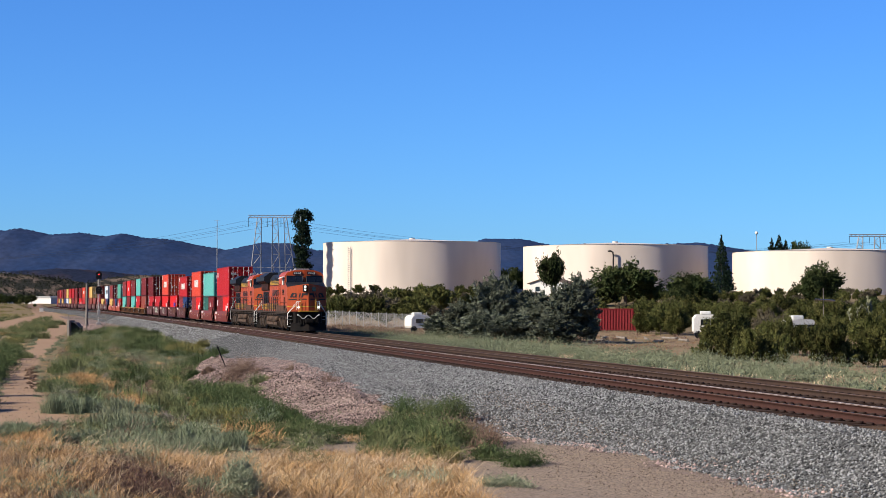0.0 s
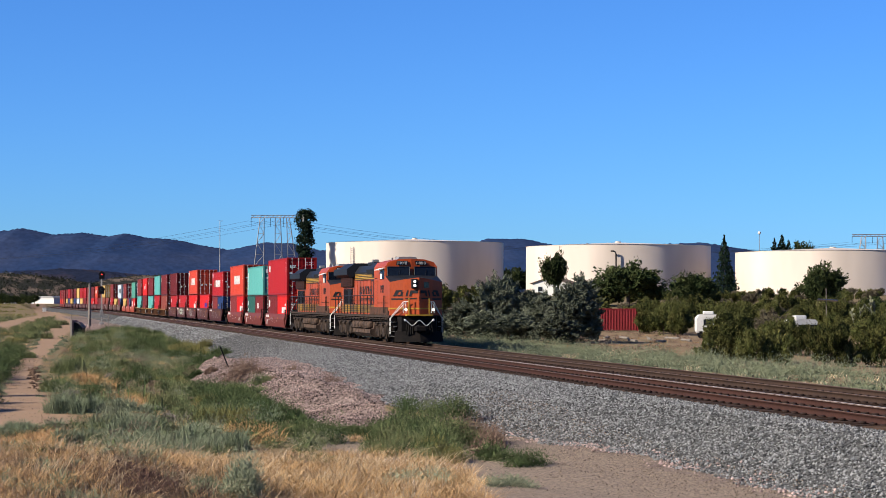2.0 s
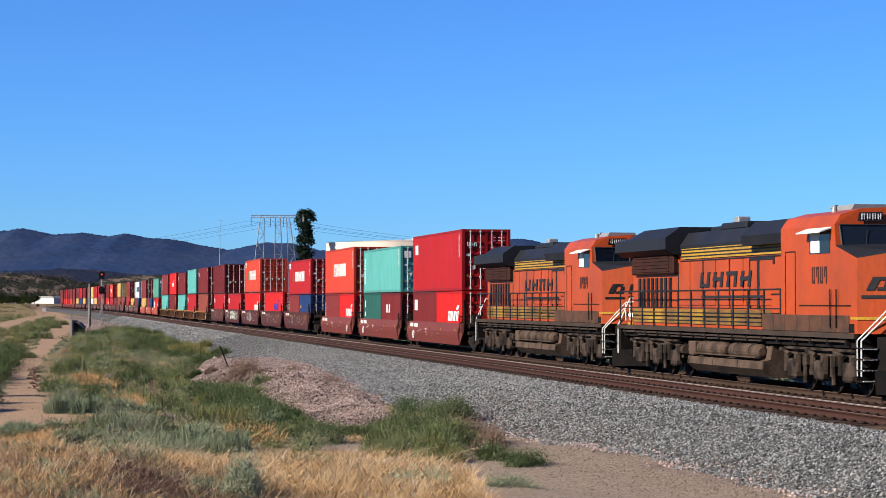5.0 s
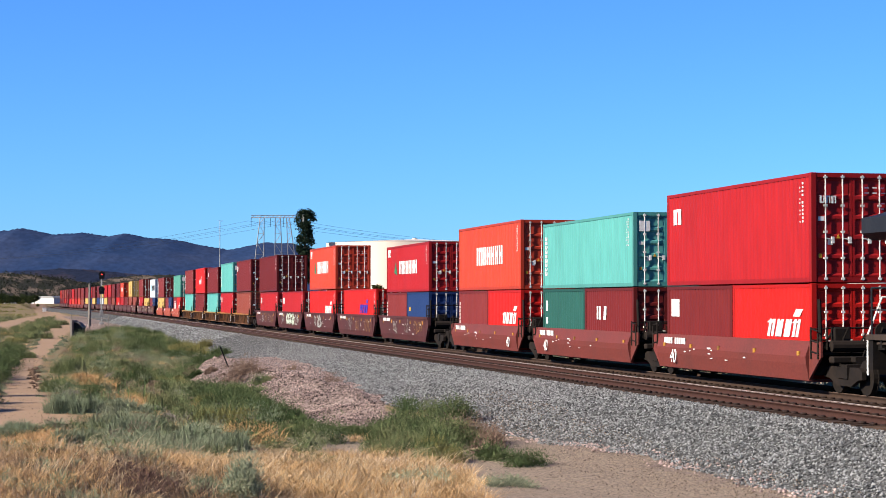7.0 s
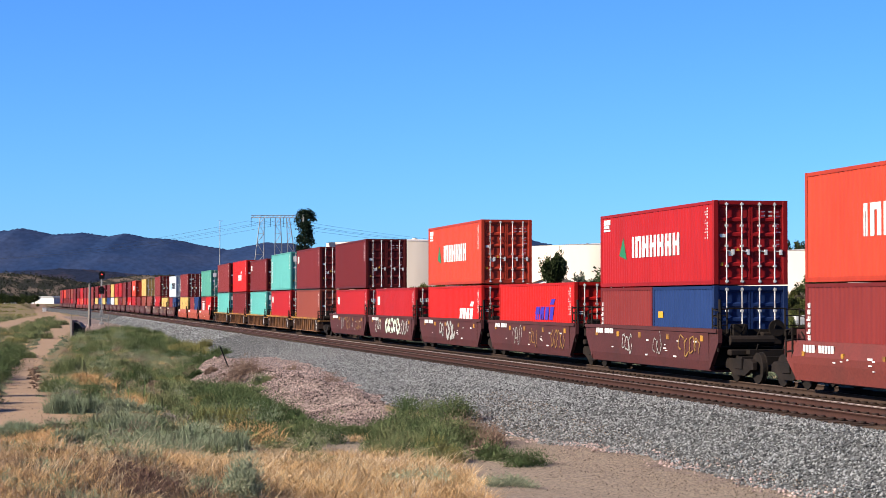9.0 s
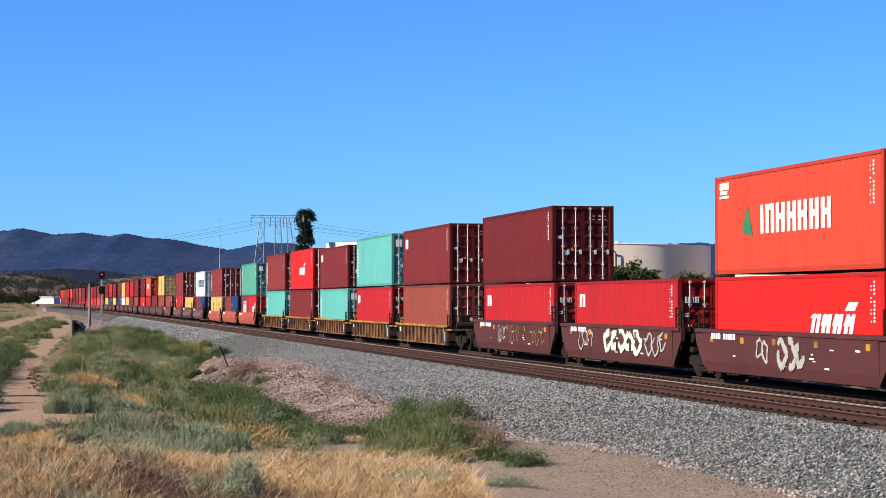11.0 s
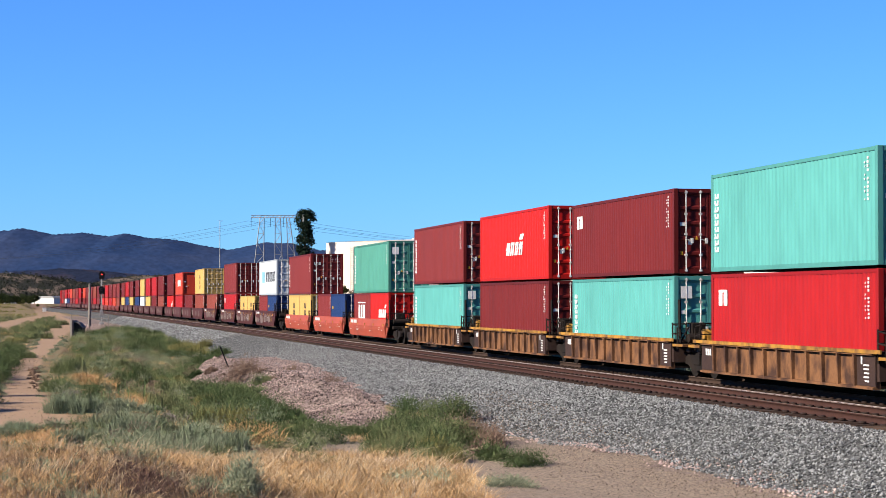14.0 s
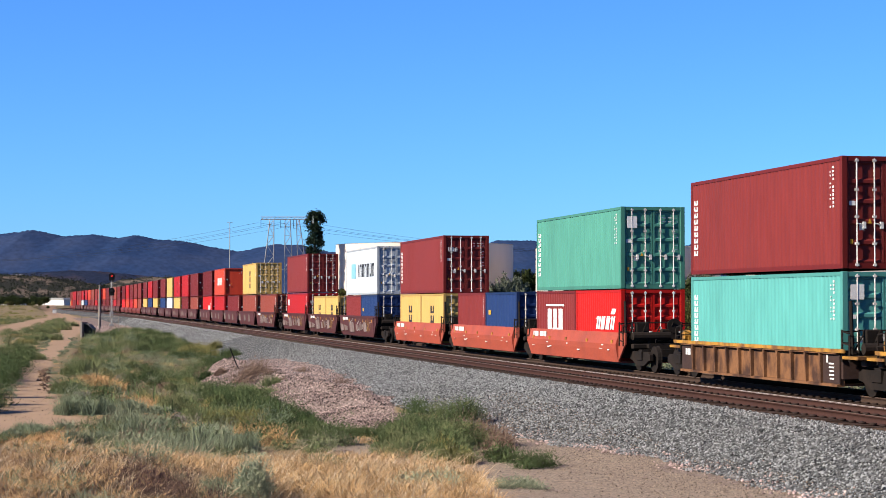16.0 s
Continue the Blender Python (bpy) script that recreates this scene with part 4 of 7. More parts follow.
    p = drape(np.array([3.62, 3.78, 3.55, 3.7]), np.array([33.1, 33.3, 33.0, 32.8]))
    twigs("sage_bush", p, 0.74, 0.27, 2600, 0.037, PALESAGE, "pale grey-green sagebrush in dry grass", 14)
    p = drape(np.array([7.0, 7.4, 7.9, 7.6]), np.array([36.5, 36.9, 37.6, 36.0]))
    twigs("low_sage", p, 0.28, 0.4, 700, 0.04, PALESAGE, "low pale sage at the edge of the gravel", 15)
    # scrub to the far side of the dirt road
    side = lambda y: np.interp(y, [58, 75, 100, 140, 200, 330, 430], [-1.3, -1.1, -0.5, 0.7, 2.0, 5.0, 7])
    p = scatter(1300, -14, 8, 58, 430, lambda x, y: (x < side(y)) * (x > np.interp(y, [58, 430], [-6, -13])) * (1 - np.clip(road_mask(x, y) * 1.8, 0, 1)) * (0.2 + 0.8 * patchy(x, y, 6.0, 3, -0.2, 0.5)), 15)
    twigs("roadside_scrub", p, rnd(15, len(p), 0.3, 0.7), rnd(16, len(p), 0.4, 0.9), 260, 0.087, GREENWEED, "green roadside weeds", 15)
    p = scatter(170, -5, 1, 60, 125, lambda x, y: (x < side(y) - 0.1) * (x > side(y) - 3.2), 51)
    twigs("roadside_bushes", p, rnd(51, len(p), 0.6, 1.15), rnd(52, len(p), 0.5, 0.9), 900, 0.07, DEEPWEED, "dark green bushes beside the dirt road", 51)
    p = scatter(1500, -60, 12, 300, 850, lambda x, y: (1 - np.clip(road_mask(x, y) * 1.8, 0, 1)) * patchy(x * 0.35, y, 9.0, 7, 0.0, 0.4) * (x < 2 + (y - 300) * 0.012), 151)
    twigs("plain_weeds", p, rnd(151, len(p), 0.25, 0.6), rnd(152, len(p), 0.6, 1.6), 60, 0.22, OLIVEWEED, "low olive weeds on the dusty plain", 151)
    # sage and pale grass beyond the railway
    verge = lambda x, y: (x > 26.2) * (x < np.interp(y, [40, 90, 130, 180], [36.5, 37.0, 35.0, 33.0])) * (0.25 + 0.75 * patchy(x, y, 2.6, 5, -0.4, 0.3))
    p = scatter(780, 26, 36, 58, 185, verge, 17)
    k = rnd(17, len(p), 0.3, 1.15) ** 2 + 0.35
    twigs("sage_verge", p, 0.60 * k, 0.80 * k, 430, 0.055, VERGESAGE, "pale sagebrush verge beyond the tracks", 17)
    p = scatter(260, 26, 36, 58, 185, verge, 18)
    twigs("verge_weeds", p, rnd(19, len(p), 0.25, 0.6), rnd(20, len(p), 0.3, 0.7), 260, 0.07, GREYWEED, "grey-green weeds among the sagebrush", 18)
    p = scatter(130, 26, 36, 58, 185, verge, 21)
    blades("verge_grass", p, 0.3, 0.012, 1.0, 30, PALESTRAW, "pale dry grass beyond the tracks", 21, 0.4)
    p = scatter(900, 26, 48, 90, 260, lambda x, y: (0.3 + 0.7 * patchy(x, y, 3.0, 8, -0.2, 0.4)) * (x > 28) * (y > 165), 19)
    blades("orange_verge_grass", p, 0.35, 0.02, 0.9, 40, DEADWEED, "brown dry weeds by the fence", 19, 0.6)
    p = scatter(300, 34, 60, 120, 215, lambda x, y: patchy(x, y, 3.0, 12, 0.1, 0.5), 53)
    blades("yard_grass", p, 0.16, 0.012, 1.3, 30, ORANGEGRASS, "orange dry grass in the dirt yard", 53, 0.6)
    p = scatter(700, 33, 62, 110, 215, lambda x, y: 0.15 + patchy(x, y, 2.2, 14, 0.0, 0.5), 54)
    twigs("yard_weeds", p, rnd(54, len(p), 0.1, 0.35), rnd(55, len(p), 0.3, 0.8), 120, 0.07, DEADWEED, "low brown weeds in the dirt yard", 54)
    p = scatter(30, 6.5, 13, 60, 95, lambda x, y: on_heap(x, y) * 0.5, 23)
    twigs("dead_weed", p, 0.35, 0.4, 290, 0.05, DEADWEED, "dead brown weeds on the stone heap", 23)
    p = drape(np.array([8.3, 8.6, 8.0, 8.5, 8.9]), np.array([76.0, 77.0, 76.8, 78.0, 77.5]))
    twigs("tumbleweed", p, 0.7, 0.55, 710, 0.05, DEADWEED, "brown dry tumbleweed on the stone heap", 24)


field()

# ---- loose stone ----
def stones(name, p, size, mat_, label, seed):
    rng = np.random.RandomState(seed)
    n = len(p)
    o = np.array([(1, 0, 0), (0, 1, 0), (-1, 0, 0), (0, -1, 0), (0, 0, 0.8), (0, 0, -0.6)], dtype=float)
    f0 = np.array([(0, 1, 4), (1, 2, 4), (2, 3, 4), (3, 0, 4), (1, 0, 5), (2, 1, 5), (3, 2, 5), (0, 3, 5)])
    s = size * rng.uniform(0.5, 1.35, (n, 1, 1))
    v = o[None] * s * rng.uniform(0.6, 1.4, (n, 6, 1))
    a = rng.uniform(0, 6.28, n)
    c, q = np.cos(a)[:, None], np.sin(a)[:, None]
    tilt = rng.uniform(-0.6, 0.6, n)[:, None]
    x, y, z = v[..., 0], v[..., 1], v[..., 2]
    z2 = z + x * tilt
    v = np.stack([x * c - y * q, x * q + y * c, z2 + rng.uniform(-0.4, 0.8, (n, 1)) * size], -1) + p[:, None]
    f = (f0[None] + np.arange(n)[:, None, None] * 6).reshape(-1, 3)
    return tagged(new(name, raw_mesh(name, v.reshape(-1, 3), f, mat_)), label, "gravel", kind="stuff")


GREYSTONE = paint("grey crushed stone", (0.246, 0.249, 0.252), 0.9, 0, (0.100, 0.104, 0.110), 0.7, 7, 30, 0.1, per=1.8, world_space=True)
PINKSTONE = paint("pinkish broken stone", (0.490, 0.362, 0.332), 0.9, 0, (0.29, 0.21, 0.195), 0.9, 1.1, 30, 0.1, per=1.4, world_space=True)
p = scatter(270000, 9.2, 16.7, 30, 175, lambda x, y: (x > bank_toe(y) - 0.25 + 0.3 * wave(x, y, 0.7, 2)) * (1 - 0.9 * on_heap(x, y)) * np.interp(y, [70, 71, 105, 125], [1.0, 0.55, 0.5, 0.16]), 31)
stones("ballast_stones", p, 0.031, GREYSTONE, "grey crushed stone ballast on the bank", 31)
p = scatter(16000, 10.5, 16.7, 150, 330, lambda x, y: x > bank_toe(y) - 0.2, 131)
stones("distant_ballast_stones", p, 0.05, GREYSTONE, "grey crushed stone ballast along the line", 131)
p = scatter(105000, 6.3, 12.4, 49, 101, lambda x, y: on_heap(x, y) * 1.0, 32)
stones("heap_stones", p, 0.030, PINKSTONE, "heap of pinkish broken stone", 32)
p = scatter(30000, 7.0, 14.4, 30, 58, lambda x, y: step(x, 8, 14) ** 1.5 * 0.8 + 0.08, 33)
GRITSTONE = paint("grey-brown pebbles", (0.37, 0.29, 0.225), 0.9, 0, (0.25, 0.19, 0.15), 0.7, 4, 30, 0.1, per=1.1, world_space=True)
stones("scattered_stones", p, 0.017, GRITSTONE, "loose stones on bare gravelly ground", 33)
p = scatter(11000, 11.0, 15.2, 30, 50, lambda x, y: np.exp(-((x - bank_toe(y) + 0.1) / 0.4) ** 2) * patchy(x, y, 1.1, 3, -0.5, 0.4) * 0.8, 34)
stones("toe_stones", p, 0.036, PINKSTONE, "pinkish stones along the foot of the ballast", 34)
p = scatter(24000, 5, 14, 100, 300, lambda x, y: (x > np.interp(y, [100, 150, 215, 300], [10, 7.5, 6.2, 9])) * (x < bank_toe(y)) * 0.8, 35)
stones("shoulder_stones", p, 0.065, PINKSTONE, "pinkish gravel on the shoulder of the line", 35)
p = scatter(9000, -5, 5, 52, 130, lambda x, y: np.clip(road_mask(x, y) * 1.3 - 0.3, 0, 1) * (0.2 + 0.8 * patchy(x, y, 0.8, 5, -0.2, 0.5)), 36)
stones("road_pebbles", p, 0.022, GRITSTONE, "small stones on the dirt road", 36)
# crumbling edge of a wash-out in the road
CLOD = paint("dark earth clods", (0.16, 0.10, 0.07), 0.95, 0, (0.10, 0.065, 0.045), 0.6, 3, 20, 0.2, world_space=True)
y = np.random.RandomState(38).uniform(77, 104, 320)
x = 0.62 + 0.16 * np.sin(y * 1.3) + 0.10 * np.sin(y * 3.1) + np.random.RandomState(39).normal(0, 0.05, 320)
stones("earth_clods", drape(x, y), 0.07, CLOD, "dark earth clods along a crack in the road", 38)

# ---- things along the line ----
DARKIRON = paint("black painted iron", (0.02, 0.02, 0.022), 0.5, 0.2, None, 0.4, 3, 20, 0.1)
GALV = paint("galvanised steel", (0.42, 0.42, 0.41), 0.55, 0.4, (0.28, 0.26, 0.24), 0.5, 2, 20, 0.05)
WOODGREY = paint("weathered grey timber", (0.30, 0.265, 0.235), 0.9, 0, (0.11, 0.09, 0.08), 0.6, 3, 22, 0.4, (1, 1, 0.2))
CONCRETE = paint("pale concrete", (0.30, 0.27, 0.24), 0.9, 0, (0.30, 0.27, 0.24), 0.5, 1.5, 20, 0.2)
HOUSEWHITE = paint("white siding", (0.72, 0.71, 0.68), 0.6, 0, (0.55, 0.53, 0.5), 0.4, 1.2, 14, 0.05)
ROOFBROWN = paint("brown shingle roof", (0.22, 0.16, 0.12), 0.9, 0, (0.14, 0.1, 0.08), 0.6, 2, 16, 0.2)
SHEDRED = paint("red corrugated steel", (0.27, 0.028, 0.035), 0.55, 0, (0.20, 0.03, 0.03), 0.5, 1, 14, 0.05)
REDLAMP = glow("lit red signal lens", (1.0, 0.03, 0.02), 1.4)


def signal_mast():
    x, y = spot(180, 290)
    z = float(land(x, y))
    t = thing("railway_signal", "railway signal mast with two black heads showing red", "signal")
    t.matrix_basis = pose(x, y, z)
    bm = bmesh.new()
    rod(bm, (0, 0, -0.3), (0, 0, 7.2), 0.07, 10)
    box(bm, -0.35, 0.35, -0.35, 0.35, -0.2, 0.35, 0.03)
    part("mast", bm, GALV, t)
    bm = bmesh.new()
    for s in (-0.2, 0.2):
        rod(bm, (s, 0.25, 0.2), (s, 0.25, 6.6), 0.022, 5)
    for k in range(20):
        rod(bm, (-0.2, 0.25, 0.5 + k * 0.31), (0.2, 0.25, 0.5 + k * 0.31), 0.015, 5)
    part("ladder", bm, GALV, t)
    for zc in (7.3, 5.1):
        bm = bmesh.new()
        bmesh.ops.create_cone(bm, cap_ends=True, segments=24, radius1=0.46, radius2=0.46, depth=0.06, matrix=pose(0, -0.15, zc + 0.12, 90))
        box(bm, -0.40, 0.40, -0.17, -0.11, zc - 0.55, zc + 0.12)
        bmesh.ops.create_cone(bm, cap_ends=True, segments=16, radius1=0.16, radius2=0.14, depth=0.4, matrix=pose(0, -0.36, zc + 0.12, 90))
        box(bm, -0.18, 0.18, -0.1, 0.3, zc - 0.3, zc + 0.35, 0.04)
        head = part("signal_head", bm, DARKIRON, t, "black round signal target")
        if zc > 6:
            bm = bmesh.new()
            bmesh.ops.create_cone(bm, cap_ends=True, segments=16, radius1=0.085, radius2=0.085, depth=0.03, matrix=pose(0, -0.575, zc + 0.12, 90))
            part("lens", bm, REDLAMP, head, "lit red lens")
    bm = bmesh.new()
    box(bm, -0.25, 0.25, -0.2, 0.2, 1.3, 2.2, 0.04)
    part("relay_box", bm, GALV, t)


def small_works():
    x, y = spot(159, 270)
    t = thing("utility_post", "plain grey wooden post beside the signal", "post")
    t.matrix_basis = pose(x, y, float(land(x, y)))
    bm = bmesh.new()
    rod(bm, (0, 0, -0.3), (0, 0, 5.9), 0.2, 10, 0.17)
    box(bm, -0.3, 0.5, -0.05, 0.05, 2.1, 2.25)
    part("post", bm, WOODGREY, t)
    x, y = spot(140, 200)
    t = thing("culvert_headwall", "concrete culvert headwall with a pipe handrail", "culvert")
    t.matrix_basis = pose(x, y, float(land(x, y)), 0, 0, -18)
    bm = bmesh.new()
    box(bm, -0.78, -0.54, -0.5, 1.4, -0.4, 1.55, 0.02)
    prism(bm, [(-0.56, 1.36), (-0.56, 1.43), (-0.12, 1.33), (0.36, 0.86), (0.36, 0.77), (-0.16, 1.26)], 0.1, 1.4, "y")
    part("wall", bm, CONCRETE, t)
    bm = bmesh.new()
    for px in (-0.65, 1.2, 3.2):
        rod(bm, (px, -0.4, 0.6), (px, -0.4, 2.1), 0.03, 6)
    for z in (1.75, 2.1):
        rod(bm, (-0.65, -0.4, z), (3.2, -0.4, z), 0.022, 6)
    part("handrail", bm, WOODGREY, t)
    # Solid black block stands in for the shade inside the culvert.
    bm = bmesh.new()
    prism(bm, [(-0.55, -0.4), (-0.55, 1.36), (-0.17, 1.26), (0.34, 0.78), (0.30, 0.3), (-0.2, -0.4)], 0.15, 1.2, "y")
    part("culvert_mouth", bm, DARKIRON, t, "black block for the shade in the culvert mouth")
    x, y = spot(413, 86)
    t = thing("leaning_stake", "dark leaning iron stake in the stone heap", "stake")
    t.matrix_basis = pose(x, y, float(land(x, y)) - 0.2, 0, -22)
    bm = bmesh.new()
    box(bm, -0.026, 0.026, -0.026, 0.026, -0.1, 1.55, 0.006)
    box(bm, -0.045, 0.045, -0.035, 0.035, 1.42, 1.5)
    part("stake", bm, DARKIRON, t)
    x, y = spot(79, 640)
    t = thing("relay_cabinet", "small pale relay cabinet beside the line", "cabinet")
    t.matrix_basis = pose(x, y, float(land(x, y)))
    bm = bmesh.new()
    box(bm, -0.6, 0.6, -0.5, 0.5, -0.1, 1.25, 0.04)
    part("body", bm, HOUSEWHITE, t)
    bm = bmesh.new()
    box(bm, -0.7, 0.7, -0.6, 0.6, 1.25, 1.35, 0.02)
    part("lid", bm, GALV, t)


signal_mast()
small_works()


PYLON = paint("weathered pylon steel", (0.40, 0.40, 0.42), 0.6, 0.4, (0.22, 0.20, 0.19), 0.5, 1, 8, 0.0)


def pylon(px, dist, h, half, turn=0.0, base=None, stout=1.0):
    x, y = spot(px, dist)
    t = thing("power_pylon", "steel lattice power transmission tower with a wide crossarm", "pylon", "power pylons")
    t.matrix_basis = pose(x, y, float(land(x, y)) if base is None else base, 0, 0, -PAN + turn)
    for (ta, fa), (tb, fb) in (((-0.62, -1.02), (-0.45, -0.46)), ((0.02, 0.0), (0.24, 0.40)), ((0.50, 0.62), (0.62, 1.12))):
        bm = bmesh.new()
        def at(k, f, side):
            top, foot = ((ta, fa), (tb, fb))[k]
            return (half * (foot + (top - foot) * f), side * half * 0.10 * (1 - 0.7 * f), h * 0.97 * f)
        levels = (0.0, 0.20, 0.38, 0.54, 0.68, 0.80, 0.91, 1.0)
        for side in (-1, 1):
            for k in (0, 1):
                rod(bm, at(k, 0.0, side), at(k, 1.0, side), 0.16 * stout, 4)
            for n, (z0, z1) in enumerate(zip(levels, levels[1:])):
                rod(bm, at(n % 2, z0, side), at(1 - n % 2, z1, side), 0.085 * stout, 4)
                rod(bm, at(0, z1, side), at(1, z1, side), 0.07 * stout, 4)
        for k in (0, 1):
            for n, (z0, z1) in enumerate(zip(levels, levels[1:])):
                rod(bm, at(k, z0, 1 - 2 * (n % 2)), at(k, z1, 2 * (n % 2) - 1), 0.07 * stout, 4)
        part("leg", bm, PYLON, t)
    bm = bmesh.new()
    for z in (0.97, 1.0):
        rod(bm, (-half, 0, h * z), (half, 0, h * z), 0.17, 4)
    for k in range(12):
        xa = -half + k * half / 6
        rod(bm, (xa, 0, h * 0.97), (xa + half / 6, 0, h), 0.1, 4)
    part("crossarm", bm, PYLON, t)
    for z, k in ((0.36, 0.80),):
        bm = bmesh.new()
        rod(bm, (-half * k, 0, h * z), (half * k, 0, h * z), 0.10, 4)
        part("brace", bm, PYLON, t)
    for xa in (-half, -half * 0.18, half * 0.38, half):
        bm = bmesh.new()
        rod(bm, (xa, 0, h * 0.97), (xa, 0, h * 0.86), 0.11, 5)
        part("insulator", bm, DARKIRON, t)
    return t, x, y


pylon(486, 900, 37.6, 10.8)
pylon(1552, 880, 28, 11.0)
pylon(15, 2300, 26, 4.6, base=9, stout=3.0)
pylon(29, 2350, 25, 4.4, base=9, stout=3.0)


def wires():
    t = thing("power_lines", "thin sagging overhead power lines", "power line")
    a = spot(483, 900)
    right = Vector((math.cos(radians(PAN)), -math.sin(radians(PAN)), 0))
    start = Vector((a[0], a[1], float(land(*a)) + 35))
    far_l, far_r = spot(-260, 1500), spot(1549, 880)
    for k, o in enumerate((-11.5, -2, 2, 11.5)):
        for end, rise in ((Vector((far_l[0], far_l[1], 38)), 10), (Vector((far_r[0], far_r[1], float(land(*far_r)) + 24.5)), 9)):
            p, q = start + right * o, end + right * o
            v, f = [], []
            for i in range(17):
                c = p.lerp(q, i / 16) - Vector((0, 0, rise * 4 * i / 16 * (1 - i / 16)))
                v += [(c.x + 0.04, c.y, c.z - 0.03), (c.x - 0.04, c.y, c.z - 0.03), (c.x, c.y, c.z + 0.045)]
                if i:
                    f += [(3 * i - 3 + k, 3 * i - 3 + (k + 1) % 3, 3 * i + (k + 1) % 3, 3 * i + k) for k in range(3)]
            bm = raw_mesh("wire", v, f, DARKIRON)
            part("wire", bm, DARKIRON, t)


wires()


def tall_things():
    x, y = spot(389, 620)
    t = thing("radio_mast", "slender grey radio mast with small antennas", "mast")
    t.matrix_basis = pose(x, y, float(land(x, y)))
    bm = bmesh.new()
    rod(bm, (0, 0, 0), (0, 0, 24.5), 0.16, 6, 0.1)
    part("pole", bm, GALV, t)
    for z in (22.0, 24.3):
        bm = bmesh.new()
        rod(bm, (-0.9, 0, z), (0.9, 0, z), 0.05, 4)
        part("antenna", bm, GALV, t)
    x, y = spot(1344, 600)
    t = thing("radio_mast", "slender grey mast with a white lamp head", "mast")
    t.matrix_basis = pose(x, y, float(land(x, y)))
    bm = bmesh.new()
    rod(bm, (0, 0, 0), (0, 0, 19), 0.09, 6)
    part("pole", bm, GALV, t)
    bm = bmesh.new()
    bmesh.ops.create_uvsphere(bm, u_segments=10, v_segments=6, radius=0.5, matrix=Matrix.Translation((0, 0, 19)))
    part("lamp_head", bm, HOUSEWHITE, t)
    # cell tower dressed as a pine
    x, y = spot(540, 478)
    z = float(land(x, y))
    t = thing("disguised_phone_mast", "tall phone mast disguised as a narrow pine", "mast")
    t.matrix_basis = pose(x, y, z)
    top = at_px(540, 371, 478).z - z
    bm = bmesh.new()
    rod(bm, (0, 0, -0.5), (0, 0, top - 0.5), 0.4, 10, 0.25)
    part("pole", bm, BARK, t)
    rng = np.random.RandomState(8)
    pts = []
    for k in range(190):
        zz = rng.uniform(0.18, 1.0) * top
        a = rng.uniform(0, 6.28)
        r = (1.75 + 0.25 * math.sin(zz * 1.1)) * rng.uniform(0.3, 1.1) * (0.8 if zz > top * 0.97 else 1)
        c = np.array([math.cos(a) * r, math.sin(a) * r, zz - 0.3])
        pts.append(c + rng.randn(60, 3) * np.array([0.38, 0.38, 0.30]))
    v, f = quads(np.concatenate(pts), 0.22, rng)
    ob = part("crown", raw_mesh("crown", v, f, FIRLEAF), None, t, "dark artificial pine foliage")
    for k in range(3):
        bm = bmesh.new()
        a = k * 2.1
        box(bm, -0.18, 0.18, -0.1, 0.1, -1.1, 1.1, 0.03)
        ob = part("antenna_panel", bm, GALV, t)
        ob.matrix_basis = pose(math.cos(a) * 1.3, math.sin(a) * 1.3, top - 2.2, 0, 0, math.degrees(a) + 90)


tall_things()


def tank_fittings():
    # ladder on the first tank, overflow pipe on the second
    x, y = spot(623, 473)
    t = thing("tank_ladder", "narrow caged steel ladder on the tank wall", "ladder")
    t.matrix_basis = pose(x, y, at_px(623, 517, 473).z, 0, 0, -PAN)
    bm = bmesh.new()
    h = at_px(623, 437, 473).z - at_px(623, 517, 473).z
    for s in (-0.3, 0.3):
        rod(bm, (s, 0, -1), (s, 0, h), 0.07, 5)
    part("rails", bm, PYLON, t)
    for k in range(24):
        bm = bmesh.new()
        rod(bm, (-0.3, 0, k * h / 24), (0.3, 0, k * h / 24), 0.04, 4)
        part("rung", cached("rung%d" % k, lambda: mesh_of("rung", bm, PYLON)), None, t)
    x, y = spot(1088, 442.7)
    t = thing("overflow_pipe", "dark goose-neck overflow pipe on the tank wall", "pipe")
    t.matrix_basis = pose(x, y, at_px(1088, 526, 442).z, 0, 0, -PAN)
    h = at_px(1088, 445, 442).z - at_px(1088, 526, 442).z
    bm = bmesh.new()
    pts = [(0.3, 0, -1), (0.3, 0, h - 0.5), (0.1, 0, h - 0.1), (-0.4, 0, h + 0.1), (-0.9, 0, h)]
    for a, b in zip(pts, pts[1:]):
        rod(bm, a, b, 0.17, 8)
    part("pipe", bm, DARKIRON, t)


def cottage(px, dist, w, d, h, turn, label):
    x, y = spot(px, dist)
    t = thing("house", label, "house", "small buildings")
    t.matrix_basis = pose(x, y, float(land(x, y)), 0, 0, turn)
    bm = bmesh.new()
    box(bm, -w / 2, w / 2, -d / 2, d / 2, -0.5, h)
    prism(bm, [(-w / 2, h), (w / 2, h), (0, h + w * 0.16)], -d / 2, d / 2, "y")
    part("wall", bm, HOUSEWHITE, t)
    for s in (-1, 1):
        bm = bmesh.new()
        prism(bm, [(0, h + w * 0.16 + 0.02), (s * (w / 2 + 0.5), h - 0.14), (s * (w / 2 + 0.5), h + 0.02), (0, h + w * 0.16 + 0.2)], -d / 2 - 0.4, d / 2 + 0.4, "y")
        part("roof", bm, ROOFBROWN, t)
    for k in (-0.28, 0.2):
        bm = bmesh.new()
        box(bm, w * k - 0.5, w * k + 0.5, -d / 2 - 0.03, -d / 2 + 0.02, 0.9, 1.9)
        part("window", bm, LOCO_GLASS_PLAIN, t)
    return t


